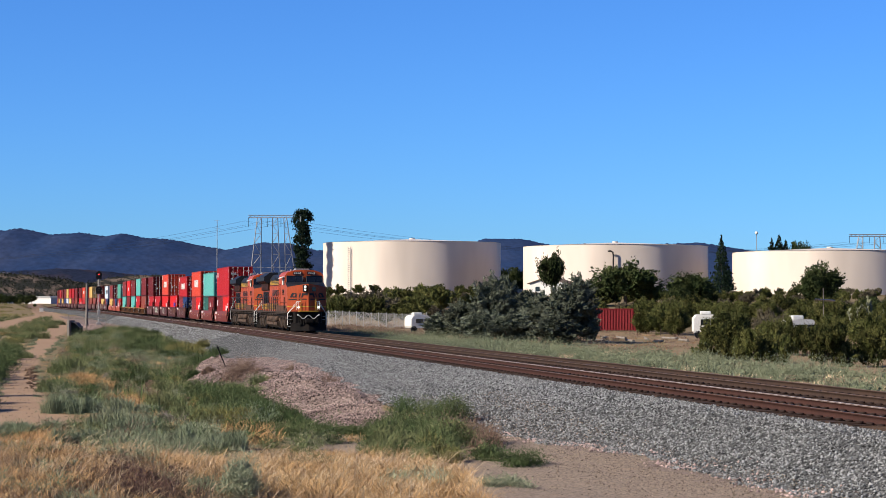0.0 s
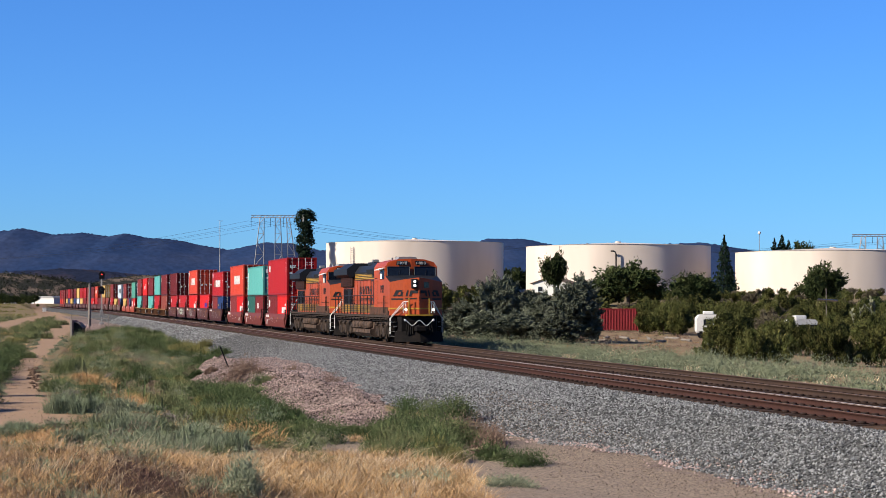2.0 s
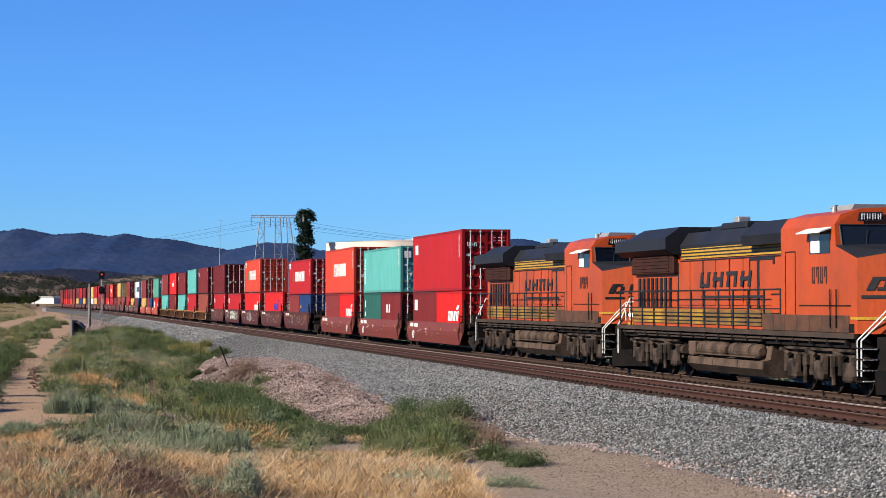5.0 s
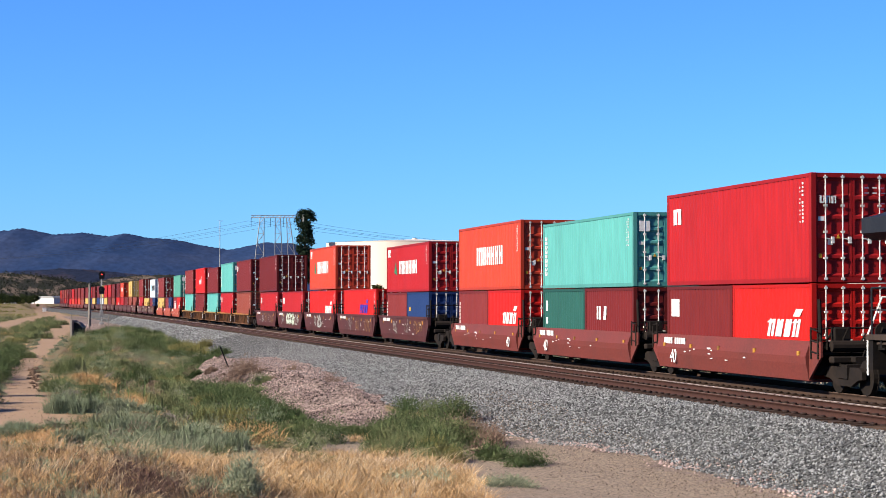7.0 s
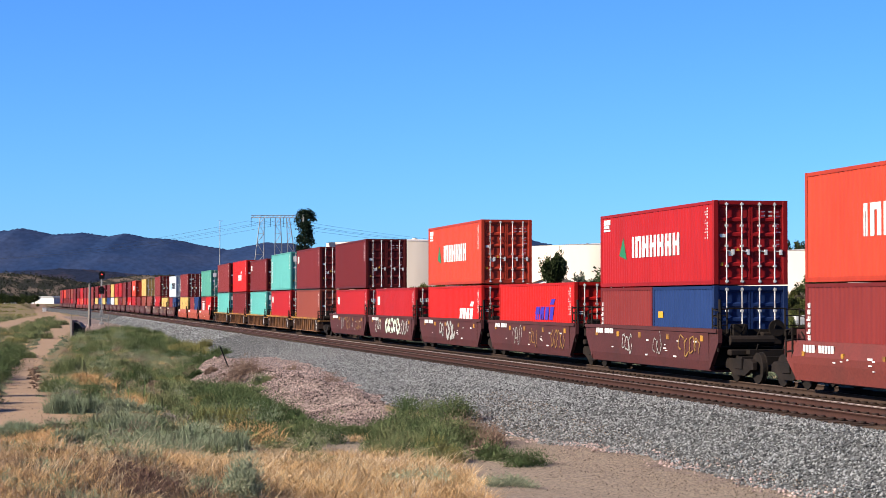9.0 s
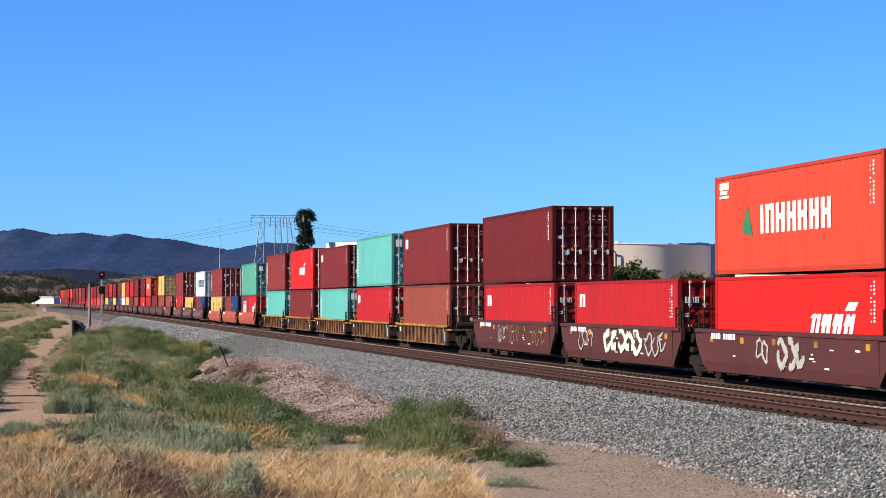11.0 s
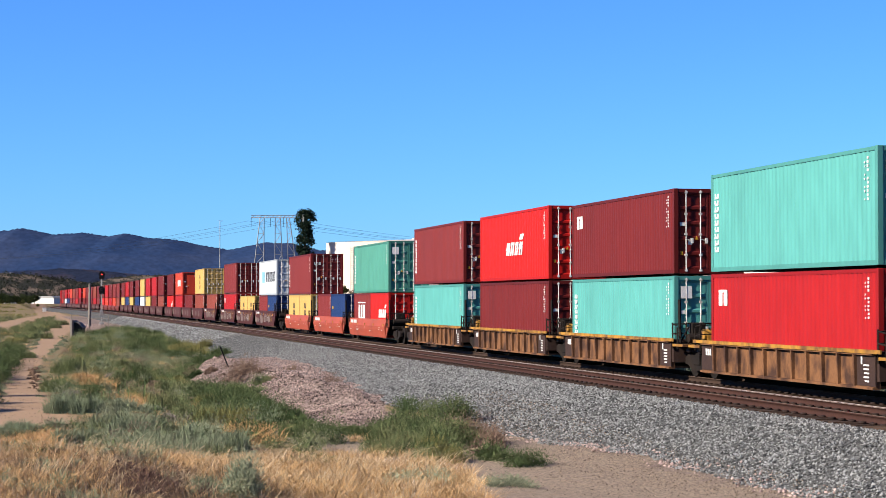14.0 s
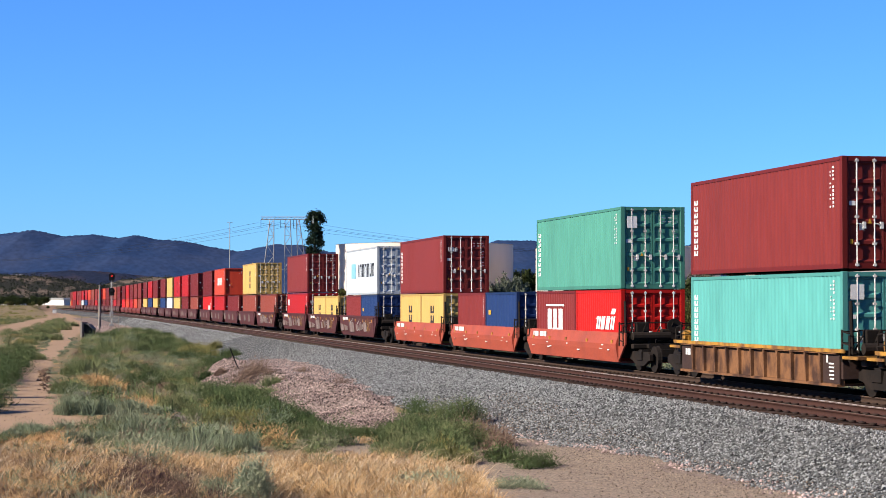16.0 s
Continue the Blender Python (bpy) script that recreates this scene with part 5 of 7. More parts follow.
LOCO_GLASS_PLAIN = paint("dark window glass", (0.02, 0.025, 0.03), 0.08, 0, None, 0.2, 1, 10, 0.0, spec=0.8)


def yard():
    cottage(982, 425, 8.0, 6, 2.6, -35, "small white house with a brown roof")
    # red steel shed
    x, y = spot(1087, 215)
    t = thing("storage_container", "old red corrugated steel storage container on dirt", "container")
    t.matrix_basis = pose(x, y, float(land(x, y)), 0, 0, -16)
    bm = bmesh.new()
    n = 30
    pts = []
    for i in range(n):
        w = 5.0 / n
        x0 = -2.5 + i * w
        pts += [(x0, -1.2), (x0 + 0.3 * w, -1.15), (x0 + 0.5 * w, -1.15), (x0 + 0.8 * w, -1.2)]
    lo = [bm.verts.new((a, b, 0.1)) for a, b in pts]
    hi = [bm.verts.new((a, b, 2.35)) for a, b in pts]
    for i in range(len(pts) - 1):
        bm.faces.new((lo[i], lo[i + 1], hi[i + 1], hi[i]))
    box(bm, -2.5, 2.5, -1.1, 1.2, 0.05, 2.38)
    part("body", bm, SHEDRED, t)
    for xx in (-2.5, 2.5):
        bm = bmesh.new()
        box(bm, xx - 0.08, xx + 0.08, -1.23, -1.05, 0, 2.45)
        part("corner_post", bm, SHEDRED, t)
    bm = bmesh.new()
    box(bm, -2.5, 2.5, -1.23, -1.1, 2.34, 2.45)
    part("top_rail", bm, SHEDRED, t)

    def camper(px, dist, length, h, turn, label):
        x, y = spot(px, dist)
        t = thing("camper_trailer", label, "trailer", "parked campers")
        t.matrix_basis = pose(x, y, float(land(x, y)), 0, 0, turn)
        bm = bmesh.new()
        prism(bm, [(-length / 2 + 0.12, 0.45), (-length / 2, 0.62), (-length / 2, h - 0.35), (-length / 2 + 0.22, h - 0.04), (-length / 2 + 0.45, h), (length / 2 - 0.2, h), (length / 2, h - 0.16), (length / 2, 0.45)], -1.1, 1.1, "y")
        part("body", bm, HOUSEWHITE, t, "white ribbed body")
        bm = bmesh.new()
        box(bm, -0.5, 0.4, -0.4, 0.4, h, h + 0.3, 0.05)
        part("roof_unit", bm, HOUSEWHITE, t)
        for a in (-0.25, 0.2):
            bm = bmesh.new()
            box(bm, a * length, a * length + 0.8, -1.13, -1.09, h * 0.55, h * 0.8)
            part("window", bm, LOCO_GLASS_PLAIN, t)
        for a in (-0.35, 0.35):
            bm = bmesh.new()
            rod(bm, (a * length, -1.1, 0.33), (a * length, -0.85, 0.33), 0.33, 14)
            part("wheel", bm, DARKIRON, t)
    camper(1254, 176, 2.3, 2.1, -14, "white camper trailer parked among shrubs")
    camper(743, 205, 2.0, 1.75, 8, "white van parked behind a fence")
    camper(1415, 150, 2.0, 1.95, 0, "pale trailer half hidden by shrubs")
    # tilted panel on a pole among the shrubs
    x, y = spot(1462, 150)
    t = thing("solar_panel", "dark blue tilted solar panel on a steel pole", "solar panel")
    t.matrix_basis = pose(x, y, float(land(x, y)), 0, 0, -20)
    bm = bmesh.new()
    rod(bm, (0, 0, 0), (0, 0, 4.3), 0.035, 6)
    part("pole", bm, WOODGREY, t)
    bm = bmesh.new()
    box(bm, -0.75, 0.75, -0.5, 0.5, -0.03, 0.03, 0.01)
    part("panel", bm, paint("dark blue panel glass", (0.05, 0.07, 0.14), 0.25, 0, None, 0.2, 3, 20, 0.0, spec=0.5), t).matrix_basis = pose(0.1, -0.1, 3.4, -6, 4, 0)
    # timber and rubble lying about the yard
    for k, (px, d, ln, turn) in enumerate(((1075, 176, 2.4, 60), (1105, 172, 1.8, 95), (1150, 168, 2.8, 75), (1190, 172, 2.0, 110), (1120, 160, 3.2, 82), (1170, 158, 1.6, 40), (1215, 165, 2.2, 88), (1060, 168, 1.4, 130))):
        x, y = spot(px, d)
        t = thing("timber_log", "weathered grey timber lying on the dirt", "log", "timber in the yard")
        t.matrix_basis = pose(x, y, float(land(x, y)) + 0.08, 0, 0, turn)
        bm = bmesh.new()
        rod(bm, (-ln / 2, 0, 0), (ln / 2, 0.1, 0.05), 0.12, 8, 0.09)
        rod(bm, (ln * 0.2, 0, 0.02), (ln * 0.32, 0.25, 0.22), 0.05, 6, 0.03)
        part("trunk", bm, WOODGREY, t)
    # chain-link fence
    f = thing("chain_link_fence", "grey chain-link fence with steel posts", "fence")
    a, b = Vector((*spot(575, 262), 0)), Vector((*spot(760, 232), 0))
    for k in range(15):
        q = a.lerp(b, k / 14)
        bm = bmesh.new()
        z = float(land(q.x, q.y))
        rod(bm, (q.x, q.y, z), (q.x, q.y, z + 1.95), 0.045, 6)
        part("post", bm, GALV, f)
    bm = bmesh.new()
    for k in range(240):
        q, q2 = a.lerp(b, k / 240), a.lerp(b, min(1, (k + 6) / 240))
        z = float(land(q.x, q.y))
        rod(bm, (q.x, q.y, z + 0.05), (q2.x, q2.y, z + 1.85), 0.007, 3)
        rod(bm, (q2.x, q2.y, z + 0.05), (q.x, q.y, z + 1.85), 0.007, 3)
    tagged(part("wire_mesh", bm, PYLON, f), "grey chain-link wire", kind="stuff")
    # low white sheds and trees far down the line
    for px, d, w, h in ((88, 980, 19, 3.2), (8, 1050, 14, 3.0)):
        x, y = spot(px, d)
        t = thing("warehouse", "long low white warehouse far off", "warehouse", "far warehouses")
        t.matrix_basis = pose(x, y, 0.6, 0, 0, -48)
        bm = bmesh.new()
        box(bm, -w / 2, w / 2, -6, 6, 0, h)
        part("wall", bm, HOUSEWHITE, t)
        bm = bmesh.new()
        prism(bm, [(-w / 2 - 0.4, h), (w / 2 + 0.4, h), (w / 2 - 1, h + 0.9), (-w / 2 + 1, h + 0.9)], -6.4, 6.4, "y")
        part("roof", bm, GALV, t)
    rng = random.Random(9)
    for k in range(34):
        plant("round", -30 + k * 2.75 + rng.uniform(-2, 2), rng.uniform(860, 950), rng.uniform(2.6, 4.8))
    for k in range(10):
        plant("shrub", rng.uniform(-20, 70), rng.uniform(800, 850), rng.uniform(1.2, 2.0))


def prickly_pear(px, d, h):
    x, y = spot(px, d)
    t = thing("prickly_pear", "tall grey-green prickly pear cactus among shrubs", "cactus")
    t.matrix_basis = pose(x, y, float(land(x, y)))
    rng = random.Random(4)
    bm = bmesh.new()
    bmesh.ops.create_uvsphere(bm, u_segments=10, v_segments=7, radius=0.14)
    bmesh.ops.scale(bm, vec=(1, 0.2, 1.25), verts=bm.verts)
    pad = mesh_of("pad", bm, PADGREEN, True)
    tips = [(Vector((rng.uniform(-1.3, 0.9), rng.uniform(-0.5, 0.5), 0.1)), rng.uniform(-10, 10)) for k in range(20)]
    count = 0
    while tips and count < 290:
        base, lean = tips.pop(rng.randrange(len(tips)))
        up = Vector((math.sin(radians(lean)), 0, math.cos(radians(lean))))
        ob = part("pad", pad, None, t)
        ob.matrix_basis = Matrix.Translation(base + up * 0.16) @ Matrix.Rotation(radians(lean), 4, "Y") @ Matrix.Rotation(rng.uniform(0, 6.28), 4, "Z")
        count += 1
        if base.z < h - 0.8:
            for k in range(2 if rng.random() < 0.33 else 1):
                tips.append((base + up * 0.31 + Vector((0, rng.uniform(-0.15, 0.15), 0)), max(-50, min(50, lean * 0.6 + rng.uniform(-34, 34)))))
    return t


PADGREEN = paint("grey-green cactus skin", (0.17, 0.18, 0.115), 0.7, 0, (0.30, 0.28, 0.19), 0.5, 2, 15, 0.1)
prickly_pear(1540, 178, 4.9)
tank_fittings()
yard()
# shrubs that throw long shadows over the dirt road
for k in range(9):
    ob = plant("shrub", 0, 60, 1.5 + 0.4 * (k % 3))
    ob.matrix_basis = pose(-2.1 - 0.3 * (k % 2), 64 + k * 5.2, -1.2, 0, 0, k * 70) @ Matrix.Diagonal((0.26, 0.30, 0.42 + 0.1 * (k % 3), 1))

# ---- the train ----
def travelled(t):
    return 21.72 * (t - 7) + 0.03 * (t - 7) ** 2


def on_line(u, t, z=0.0):
    """Pose on the far track of something u metres behind the first container's leading end."""
    y = 50.15 + u - travelled(t)
    off, sl = bend(y)
    return Matrix.Translation((FAR_X + float(off), y, z + FAR_Z)) @ Matrix.Rotation(-math.atan(float(sl)), 4, "Z")


MOVERS = []
RED, BRIGHT, ORANGE = (0.44, 0.016, 0.018), (0.66, 0.017, 0.012), (0.62, 0.062, 0.030)
MAROON, DARK, RUST = (0.180, 0.020, 0.018), (0.145, 0.014, 0.012), (0.275, 0.060, 0.038)
TEAL, GREEN, DKGREEN = (0.120, 0.430, 0.395), (0.095, 0.33, 0.255), (0.028, 0.115, 0.092)
NAVY, YELLOW, PALE, BROWN = (0.02, 0.045, 0.15), (0.66, 0.42, 0.13), (0.55, 0.60, 0.66), (0.225, 0.032, 0.028)


def coat(col):
    return paint("container paint %.2f %.2f %.2f" % col, col, 0.5, 0, tuple(0.64 * c + 0.006 for c in col), 0.42, 0.75, 3.2, 0.0, (1, 1, 0.22), spec=0.10, grain=0.5, edge=(0.46, 0.76))


def body_mesh(length, h, col):
    """Box with corrugated sides."""
    bm = bmesh.new()
    n = int(length / 0.278)
    pts = []
    for i in range(n):
        y0 = -length / 2 + 0.12 + (length - 0.24) * i / n
        w = (length - 0.24) / n
        pts += [(y0, 0.0), (y0 + 0.26 * w, 0.015), (y0 + 0.5 * w, 0.015), (y0 + 0.76 * w, 0.0)]
    for side in (-1, 1):
        lo = [bm.verts.new((side * (1.205 - d), y, 0.13)) for y, d in pts]
        hi = [bm.verts.new((side * (1.205 - d), y, h - 0.10)) for y, d in pts]
        for i in range(len(pts) - 1):
            bm.faces.new((lo[i], lo[i + 1], hi[i + 1], hi[i]))
    box(bm, -1.16, 1.16, -length / 2 + 0.10, length / 2 - 0.03, 0.05, h - 0.03)
    return mesh_of("body", bm, coat(col))


def frame_mesh(length, h, col):
    bm = bmesh.new()
    for sx in (-1, 1):
        for sy in (-1, 1):
            x, y = sx * 1.14, sy * (length / 2 - 0.08)
            box(bm, x - 0.08, x + 0.08, y - 0.08, y + 0.08, 0.0, h, 0.01)
        box(bm, sx * 1.17 - 0.05, sx * 1.17 + 0.05, -length / 2 + 0.1, length / 2 - 0.1, 0.0, 0.13)
        box(bm, sx * 1.18 - 0.04, sx * 1.18 + 0.04, -length / 2 + 0.1, length / 2 - 0.1, h - 0.11, h - 0.01)
    for sy in (-1, 1):
        y = sy * (length / 2 - 0.06)
        box(bm, -1.1, 1.1, y - 0.05, y + 0.05, 0.0, 0.15)
        box(bm, -1.1, 1.1, y - 0.05, y + 0.05, h - 0.13, h - 0.005)
    return mesh_of("frame", bm, coat(tuple(0.72 * c for c in col)))


ROD = paint("galvanised rod", (0.80, 0.78, 0.75), 0.5, 0.0, (0.30, 0.25, 0.23), 0.8, 1.7, 30, edge=(0.46, 0.66))
WHITE = paint("white lettering", (0.80, 0.79, 0.77), 0.5, 0, (0.6, 0.57, 0.55), 0.4, 4, 30, 0.0)
BLACKISH = paint("black lettering", (0.03, 0.03, 0.035), 0.5, 0, None, 0.2, 4, 30, 0.0)


def door_mesh(h, col):
    """A door leaf: one pressed sheet with five sunk bands between level ridges, set back behind the corner posts."""
    bm = bmesh.new()
    out = [(-0.53, 0.02), (-0.53, -0.036), (-0.47, -0.036), (-0.44, 0.0), (0.44, 0.0), (0.47, -0.036), (0.53, -0.036), (0.53, 0.02)]
    flat = [(x, -0.036 if y < 0.01 else y) for x, y in out]
    levels = [(0.16, flat)]
    for k in range(5):
        z0, z1 = 0.16 + (h - 0.30) * k / 5, 0.16 + (h - 0.30) * (k + 1) / 5
        levels += [(z0 + 0.04, flat), (z0 + 0.09, out), (z1 - 0.09, out), (z1 - 0.04, flat)]
    levels.append((h - 0.14, flat))
    v = [[bm.verts.new((x, y, z)) for x, y in pts] for z, pts in levels]
    k = len(out)
    for lo, hi in zip(v, v[1:]):
        for i in range(k):
            bm.faces.new((lo[i], lo[(i + 1) % k], hi[(i + 1) % k], hi[i]))
    bm.faces.new(v[0]), bm.faces.new(v[-1][::-1])
    # The sides' own paint, a tenth darker to stand for the end's shade.
    return mesh_of("door", bm, coat(tuple(0.9 * c for c in col)))


def lock_mesh(h):
    bm = bmesh.new()
    rod(bm, (0, 0, 0.05), (0, 0, h - 0.06), 0.019, 6)
    for z in (0.1, 0.22 * h, 0.46 * h, 0.70 * h, h - 0.12):
        box(bm, -0.05, 0.05, -0.02, 0.03, z - 0.03, z + 0.03)
    rod(bm, (0, -0.03, 0.40 * h), (0.24, -0.03, 0.385 * h), 0.014, 5)
    box(bm, 0.16, 0.24, -0.04, 0.03, 0.355 * h, 0.415 * h)
    return mesh_of("lock_rod", bm, ROD)


BLUE = paint("blue lettering", (0.06, 0.04, 0.42), 0.5, 0, None, 0.2, 4, 30, 0.0)
SKYBLUE = paint("light blue lettering", (0.25, 0.55, 0.70), 0.5, 0, None, 0.2, 4, 30, 0.0)
GRASSGREEN = paint("green lettering", (0.03, 0.22, 0.10), 0.5, 0, None, 0.2, 4, 30, 0.0)
AMBER = paint("amber sticker", (0.75, 0.40, 0.04), 0.5, 0, None, 0.2, 4, 30, 0.0)


def letter(c, kind, length, h):
    """Plain shapes in place of lettering, on the side towards the near track or on the doors. a runs from the leading end, 0 to 1."""
    name, mat_, lab = "lettering", WHITE, "white painted lettering"
    bm = bmesh.new()
    rng = random.Random(kind + str(length))
    layer = [0]

    def tab(a0, a1, z0, z1, lean=0.0):
        y0, y1 = -length / 2 + a0 * length, -length / 2 + a1 * length
        layer[0] = (layer[0] + 1) % 5
        x0 = -1.213 - 0.0025 * layer[0]
        prism(bm, [(y0, h * z0), (y1, h * z0), (y1 - lean, h * z1), (y0 - lean, h * z1)], x0, -1.207, "x")

    if kind == "square":
        tab(0.885, 0.91, 0.66, 0.82), tab(0.92, 0.945, 0.66, 0.82), tab(0.885, 0.945, 0.80, 0.83)
    elif kind == "corner":
        tab(0.90, 0.965, 0.86, 0.93), tab(0.91, 0.96, 0.81, 0.85), tab(0.90, 0.965, 0.77, 0.795)
    elif kind == "patch":
        tab(0.80, 0.93, 0.62, 0.84)
    elif kind in ("word", "wordblack"):
        for i, w in enumerate((0.036, 0.036, 0.036, 0.036, 0.036, 0.036, 0.014)):
            a, w = (0.10 if kind == "wordblack" else 0.27) + i * (0.078 if kind == "wordblack" else 0.066), w * 1.45
            thick = 0.26 if kind == "wordblack" else 0.36
            tab(a, a + w * thick, 0.38, 0.66), tab(a + w * (1 - thick), a + w, 0.38, 0.66)
            zz = rng.choice((0.38, 0.50, 0.60))
            tab(a, a + w, zz, zz + 0.06)
        if kind == "wordblack":
            mat_, lab = BLACKISH, "black painted lettering"
    elif kind == "emblem":
        prism(bm, [(-length / 2 + 0.74 * length, h * 0.36), (-length / 2 + 0.81 * length, h * 0.42), (-length / 2 + 0.77 * length, h * 0.66)], -1.213, -1.207, "x")
        mat_, lab = GRASSGREEN, "green triangular emblem"
    elif kind == "star":
        tab(0.68, 0.82, 0.36, 0.68)
        mat_, lab = SKYBLUE, "light blue square emblem"
    elif kind in ("slant", "slantmid", "slantblue"):
        a1, z0 = {"slant": (0.16, 0.43), "slantmid": (0.36, 0.36), "slantblue": (0.26, 0.47)}[kind]
        w = 0.075 if length < 7 else 0.045
        for i in range(4):
            a = a1 + i * w * 1.35
            tab(a, a + w * 0.4, z0, z0 + 0.19, 0.22), tab(a + w * 0.6, a + w, z0, z0 + 0.19, 0.22)
            tab(a, a + w, z0 + rng.choice((0.0, 0.08, 0.15)), z0 + rng.choice((0.18, 0.17)), 0.2)
        tab(a1 - w * 0.3, a1 + w * 0.8, z0 + 0.22, z0 + 0.30, 0.25)
        if kind == "slantblue":
            mat_, lab = BLUE, "blue painted lettering"
    elif kind == "vertical":
        for i in range(9):
            z = 0.20 + i * 0.068
            tab(0.945, 0.972 if length > 7 else 0.985, z, z + 0.02), tab(0.945, 0.953, z, z + 0.05), tab(0.964, 0.972, z + 0.02 * (i % 2), z + 0.05)
    elif kind == "badge":
        tab(0.82, 0.90, 0.60, 0.68)
        mat_, lab = AMBER, "amber square emblem"
    elif kind == "tally":
        tab(0.66, 0.69, 0.55, 0.74), tab(0.71, 0.74, 0.55, 0.74), tab(0.55, 0.60, 0.55, 0.74, 0.1)
    elif kind == "duo":
        tab(0.88, 0.92, 0.66, 0.82), tab(0.88, 0.92, 0.46, 0.56)
    elif kind == "crest":
        tab(0.32, 0.42, 0.38, 0.72), tab(0.47, 0.55, 0.42, 0.72), tab(0.60, 0.70, 0.38, 0.72), tab(0.28, 0.74, 0.76, 0.79), tab(0.42, 0.58, 0.34, 0.42)
    elif kind in ("stack", "wordstack"):
        a = 0.42
        for i in range(3):
            z = 0.20 + i * 0.20
            w = 0.14 if length < 7 else 0.07
            tab(a, a + w, z, z + 0.04), tab(a, a + w * 0.3, z, z + 0.15), tab(a + w * 0.65, a + w, z, z + 0.15)
        mat_, lab = BLACKISH, "black painted lettering"
    elif kind == "placard":
        box(bm, -0.98, -0.6, -length / 2 + 0.005, -length / 2 + 0.013, h * 0.74, h * 0.88)
        lab = "white square placard"
    elif kind == "caps":
        for i in range(3):
            x = -0.95 + i * 0.17
            box(bm, x, x + 0.05, -length / 2 + 0.02, -length / 2 + 0.03, h * 0.72, h * 0.79)
            box(bm, x, x + 0.13, -length / 2 + 0.02, -length / 2 + 0.03, h * (0.775 if i else 0.72), h * (0.79 if i else 0.735))
            box(bm, x + 0.10, x + 0.13, -length / 2 + 0.02, -length / 2 + 0.03, h * 0.72, h * 0.79)
    elif kind == "codes":
        for i in range(11):
            z = 0.90 - i * 0.035
            if i != 4:
                tab(0.045, 0.052, z, z + 0.02)
            if i % 3:
                tab(0.062, 0.066, z, z + 0.015)
        y = -length / 2 + 0.034
        for i in range(9):
            z = h * (0.86 - i * 0.048)
            w = rng.uniform(0.06, 0.15)
            if i not in (2, 6):
                box(bm, 0.84, 0.84 + w, y, y + 0.008, z, z + 0.024)
            if i < 2:
                box(bm, 0.36, 0.48, y, y + 0.008, z, z + 0.032), box(bm, 0.60, 0.72, y, y + 0.008, z, z + 0.032)
        box(bm, -1.0, -0.82, y, y + 0.008, h * 0.56, h * 0.60)
        box(bm, -0.72, -0.58, y, y + 0.008, h * 0.34, h * 0.39)
        b2 = bmesh.new()
        prism(b2, [(-0.47, h * 0.40), (-0.36, h * 0.40), (-0.415, h * 0.445)], y, y + 0.008, "y")
        box(b2, -0.98, -0.90, y, y + 0.008, h * 0.22, h * 0.26)
        tagged(part("warning_sticker", b2, AMBER, c, "small amber warning stickers"), kind="stuff")
    me = mesh_of(name, bm, mat_)
    tagged(part(name, me, None, c, lab), kind="stuff")


NAMES = {RED: "red", BRIGHT: "bright red", ORANGE: "orange-red", MAROON: "maroon", DARK: "dark maroon", RUST: "rust-brown", TEAL: "pale teal", GREEN: "green", DKGREEN: "dark green", NAVY: "navy blue", YELLOW: "pale yellow", PALE: "pale grey", BROWN: "brown-red"}


def container(col, length, u, z, marks="", where="", detail=True, h=2.93, wide=1.0):
    c = thing("shipping_container", "%s corrugated steel shipping container %s" % (NAMES[col], where or "on a well car"), "container", "stacked containers")
    part("body", cached(("b", length, h, col), lambda: body_mesh(length, h, col)), None, c)
    part("frame", cached(("f", length, h, col), lambda: frame_mesh(length, h, col)), None, c)
    if detail:
        for x in (-0.54, 0.54):
            d = part("door", cached(("d", h, col), lambda: door_mesh(h, col)), None, c)
            d.matrix_basis = pose(x, -length / 2 + 0.075, 0)
            for dx in (-0.25, 0.25):
                r = part("lock_rod", cached(("r", h), lambda: lock_mesh(h)), None, d, "galvanised locking rod")
                r.matrix_basis = pose(dx, -0.062, 0)
    MOVERS.append((c, u + length / 2, z))
    for word in marks.split():
        letter(c, word, length, h)
    for ob in c.children:
        ob.matrix_basis = Matrix.Diagonal((wide, 1, 1, 1)) @ ob.matrix_basis
    return c


WELLRED = paint("brown-red car paint", (0.188, 0.043, 0.035), 0.6, 0, (0.12, 0.042, 0.036), 0.6, 0.8, 16)
WELLDARK = paint("dark brown car paint", (0.098, 0.031, 0.031), 0.65, 0, (0.056, 0.027, 0.026), 0.6, 0.8, 16)
WELLORANGE = paint("faded orange car paint", (0.42, 0.085, 0.05), 0.6, 0, (0.22, 0.06, 0.045), 0.6, 0.8, 16)
WELLRUST = paint("rusted yellow-brown car steel", (0.235, 0.110, 0.052), 0.8, 0, (0.062, 0.032, 0.024), 0.95, 1.3, 14, 0.1, (1, 1, 0.7), edge=(0.45, 0.60))
WELLBLACK = paint("dark painted car end", (0.050, 0.030, 0.027), 0.7, 0, (0.09, 0.05, 0.035), 0.6, 1.2, 14)
WELLYELLOW = paint("dirty yellow sill paint", (0.50, 0.25, 0.045), 0.6, 0, (0.16, 0.075, 0.035), 0.95, 1.6, 16, edge=(0.42, 0.60))
OCHRE = paint("ochre spray paint", (0.36, 0.20, 0.055), 0.6, 0, (0.22, 0.11, 0.05), 0.6, 1.2, 10, 0.0)
MINT = paint("pale green spray paint", (0.56, 0.66, 0.54), 0.6, 0, (0.40, 0.50, 0.40), 0.6, 1.2, 10, 0.0)
FADED = paint("faded spray paint under dust", (0.235, 0.175, 0.160), 0.7, 0, (0.13, 0.085, 0.075), 0.8, 0.9, 10, 0.0, edge=(0.4, 0.6))
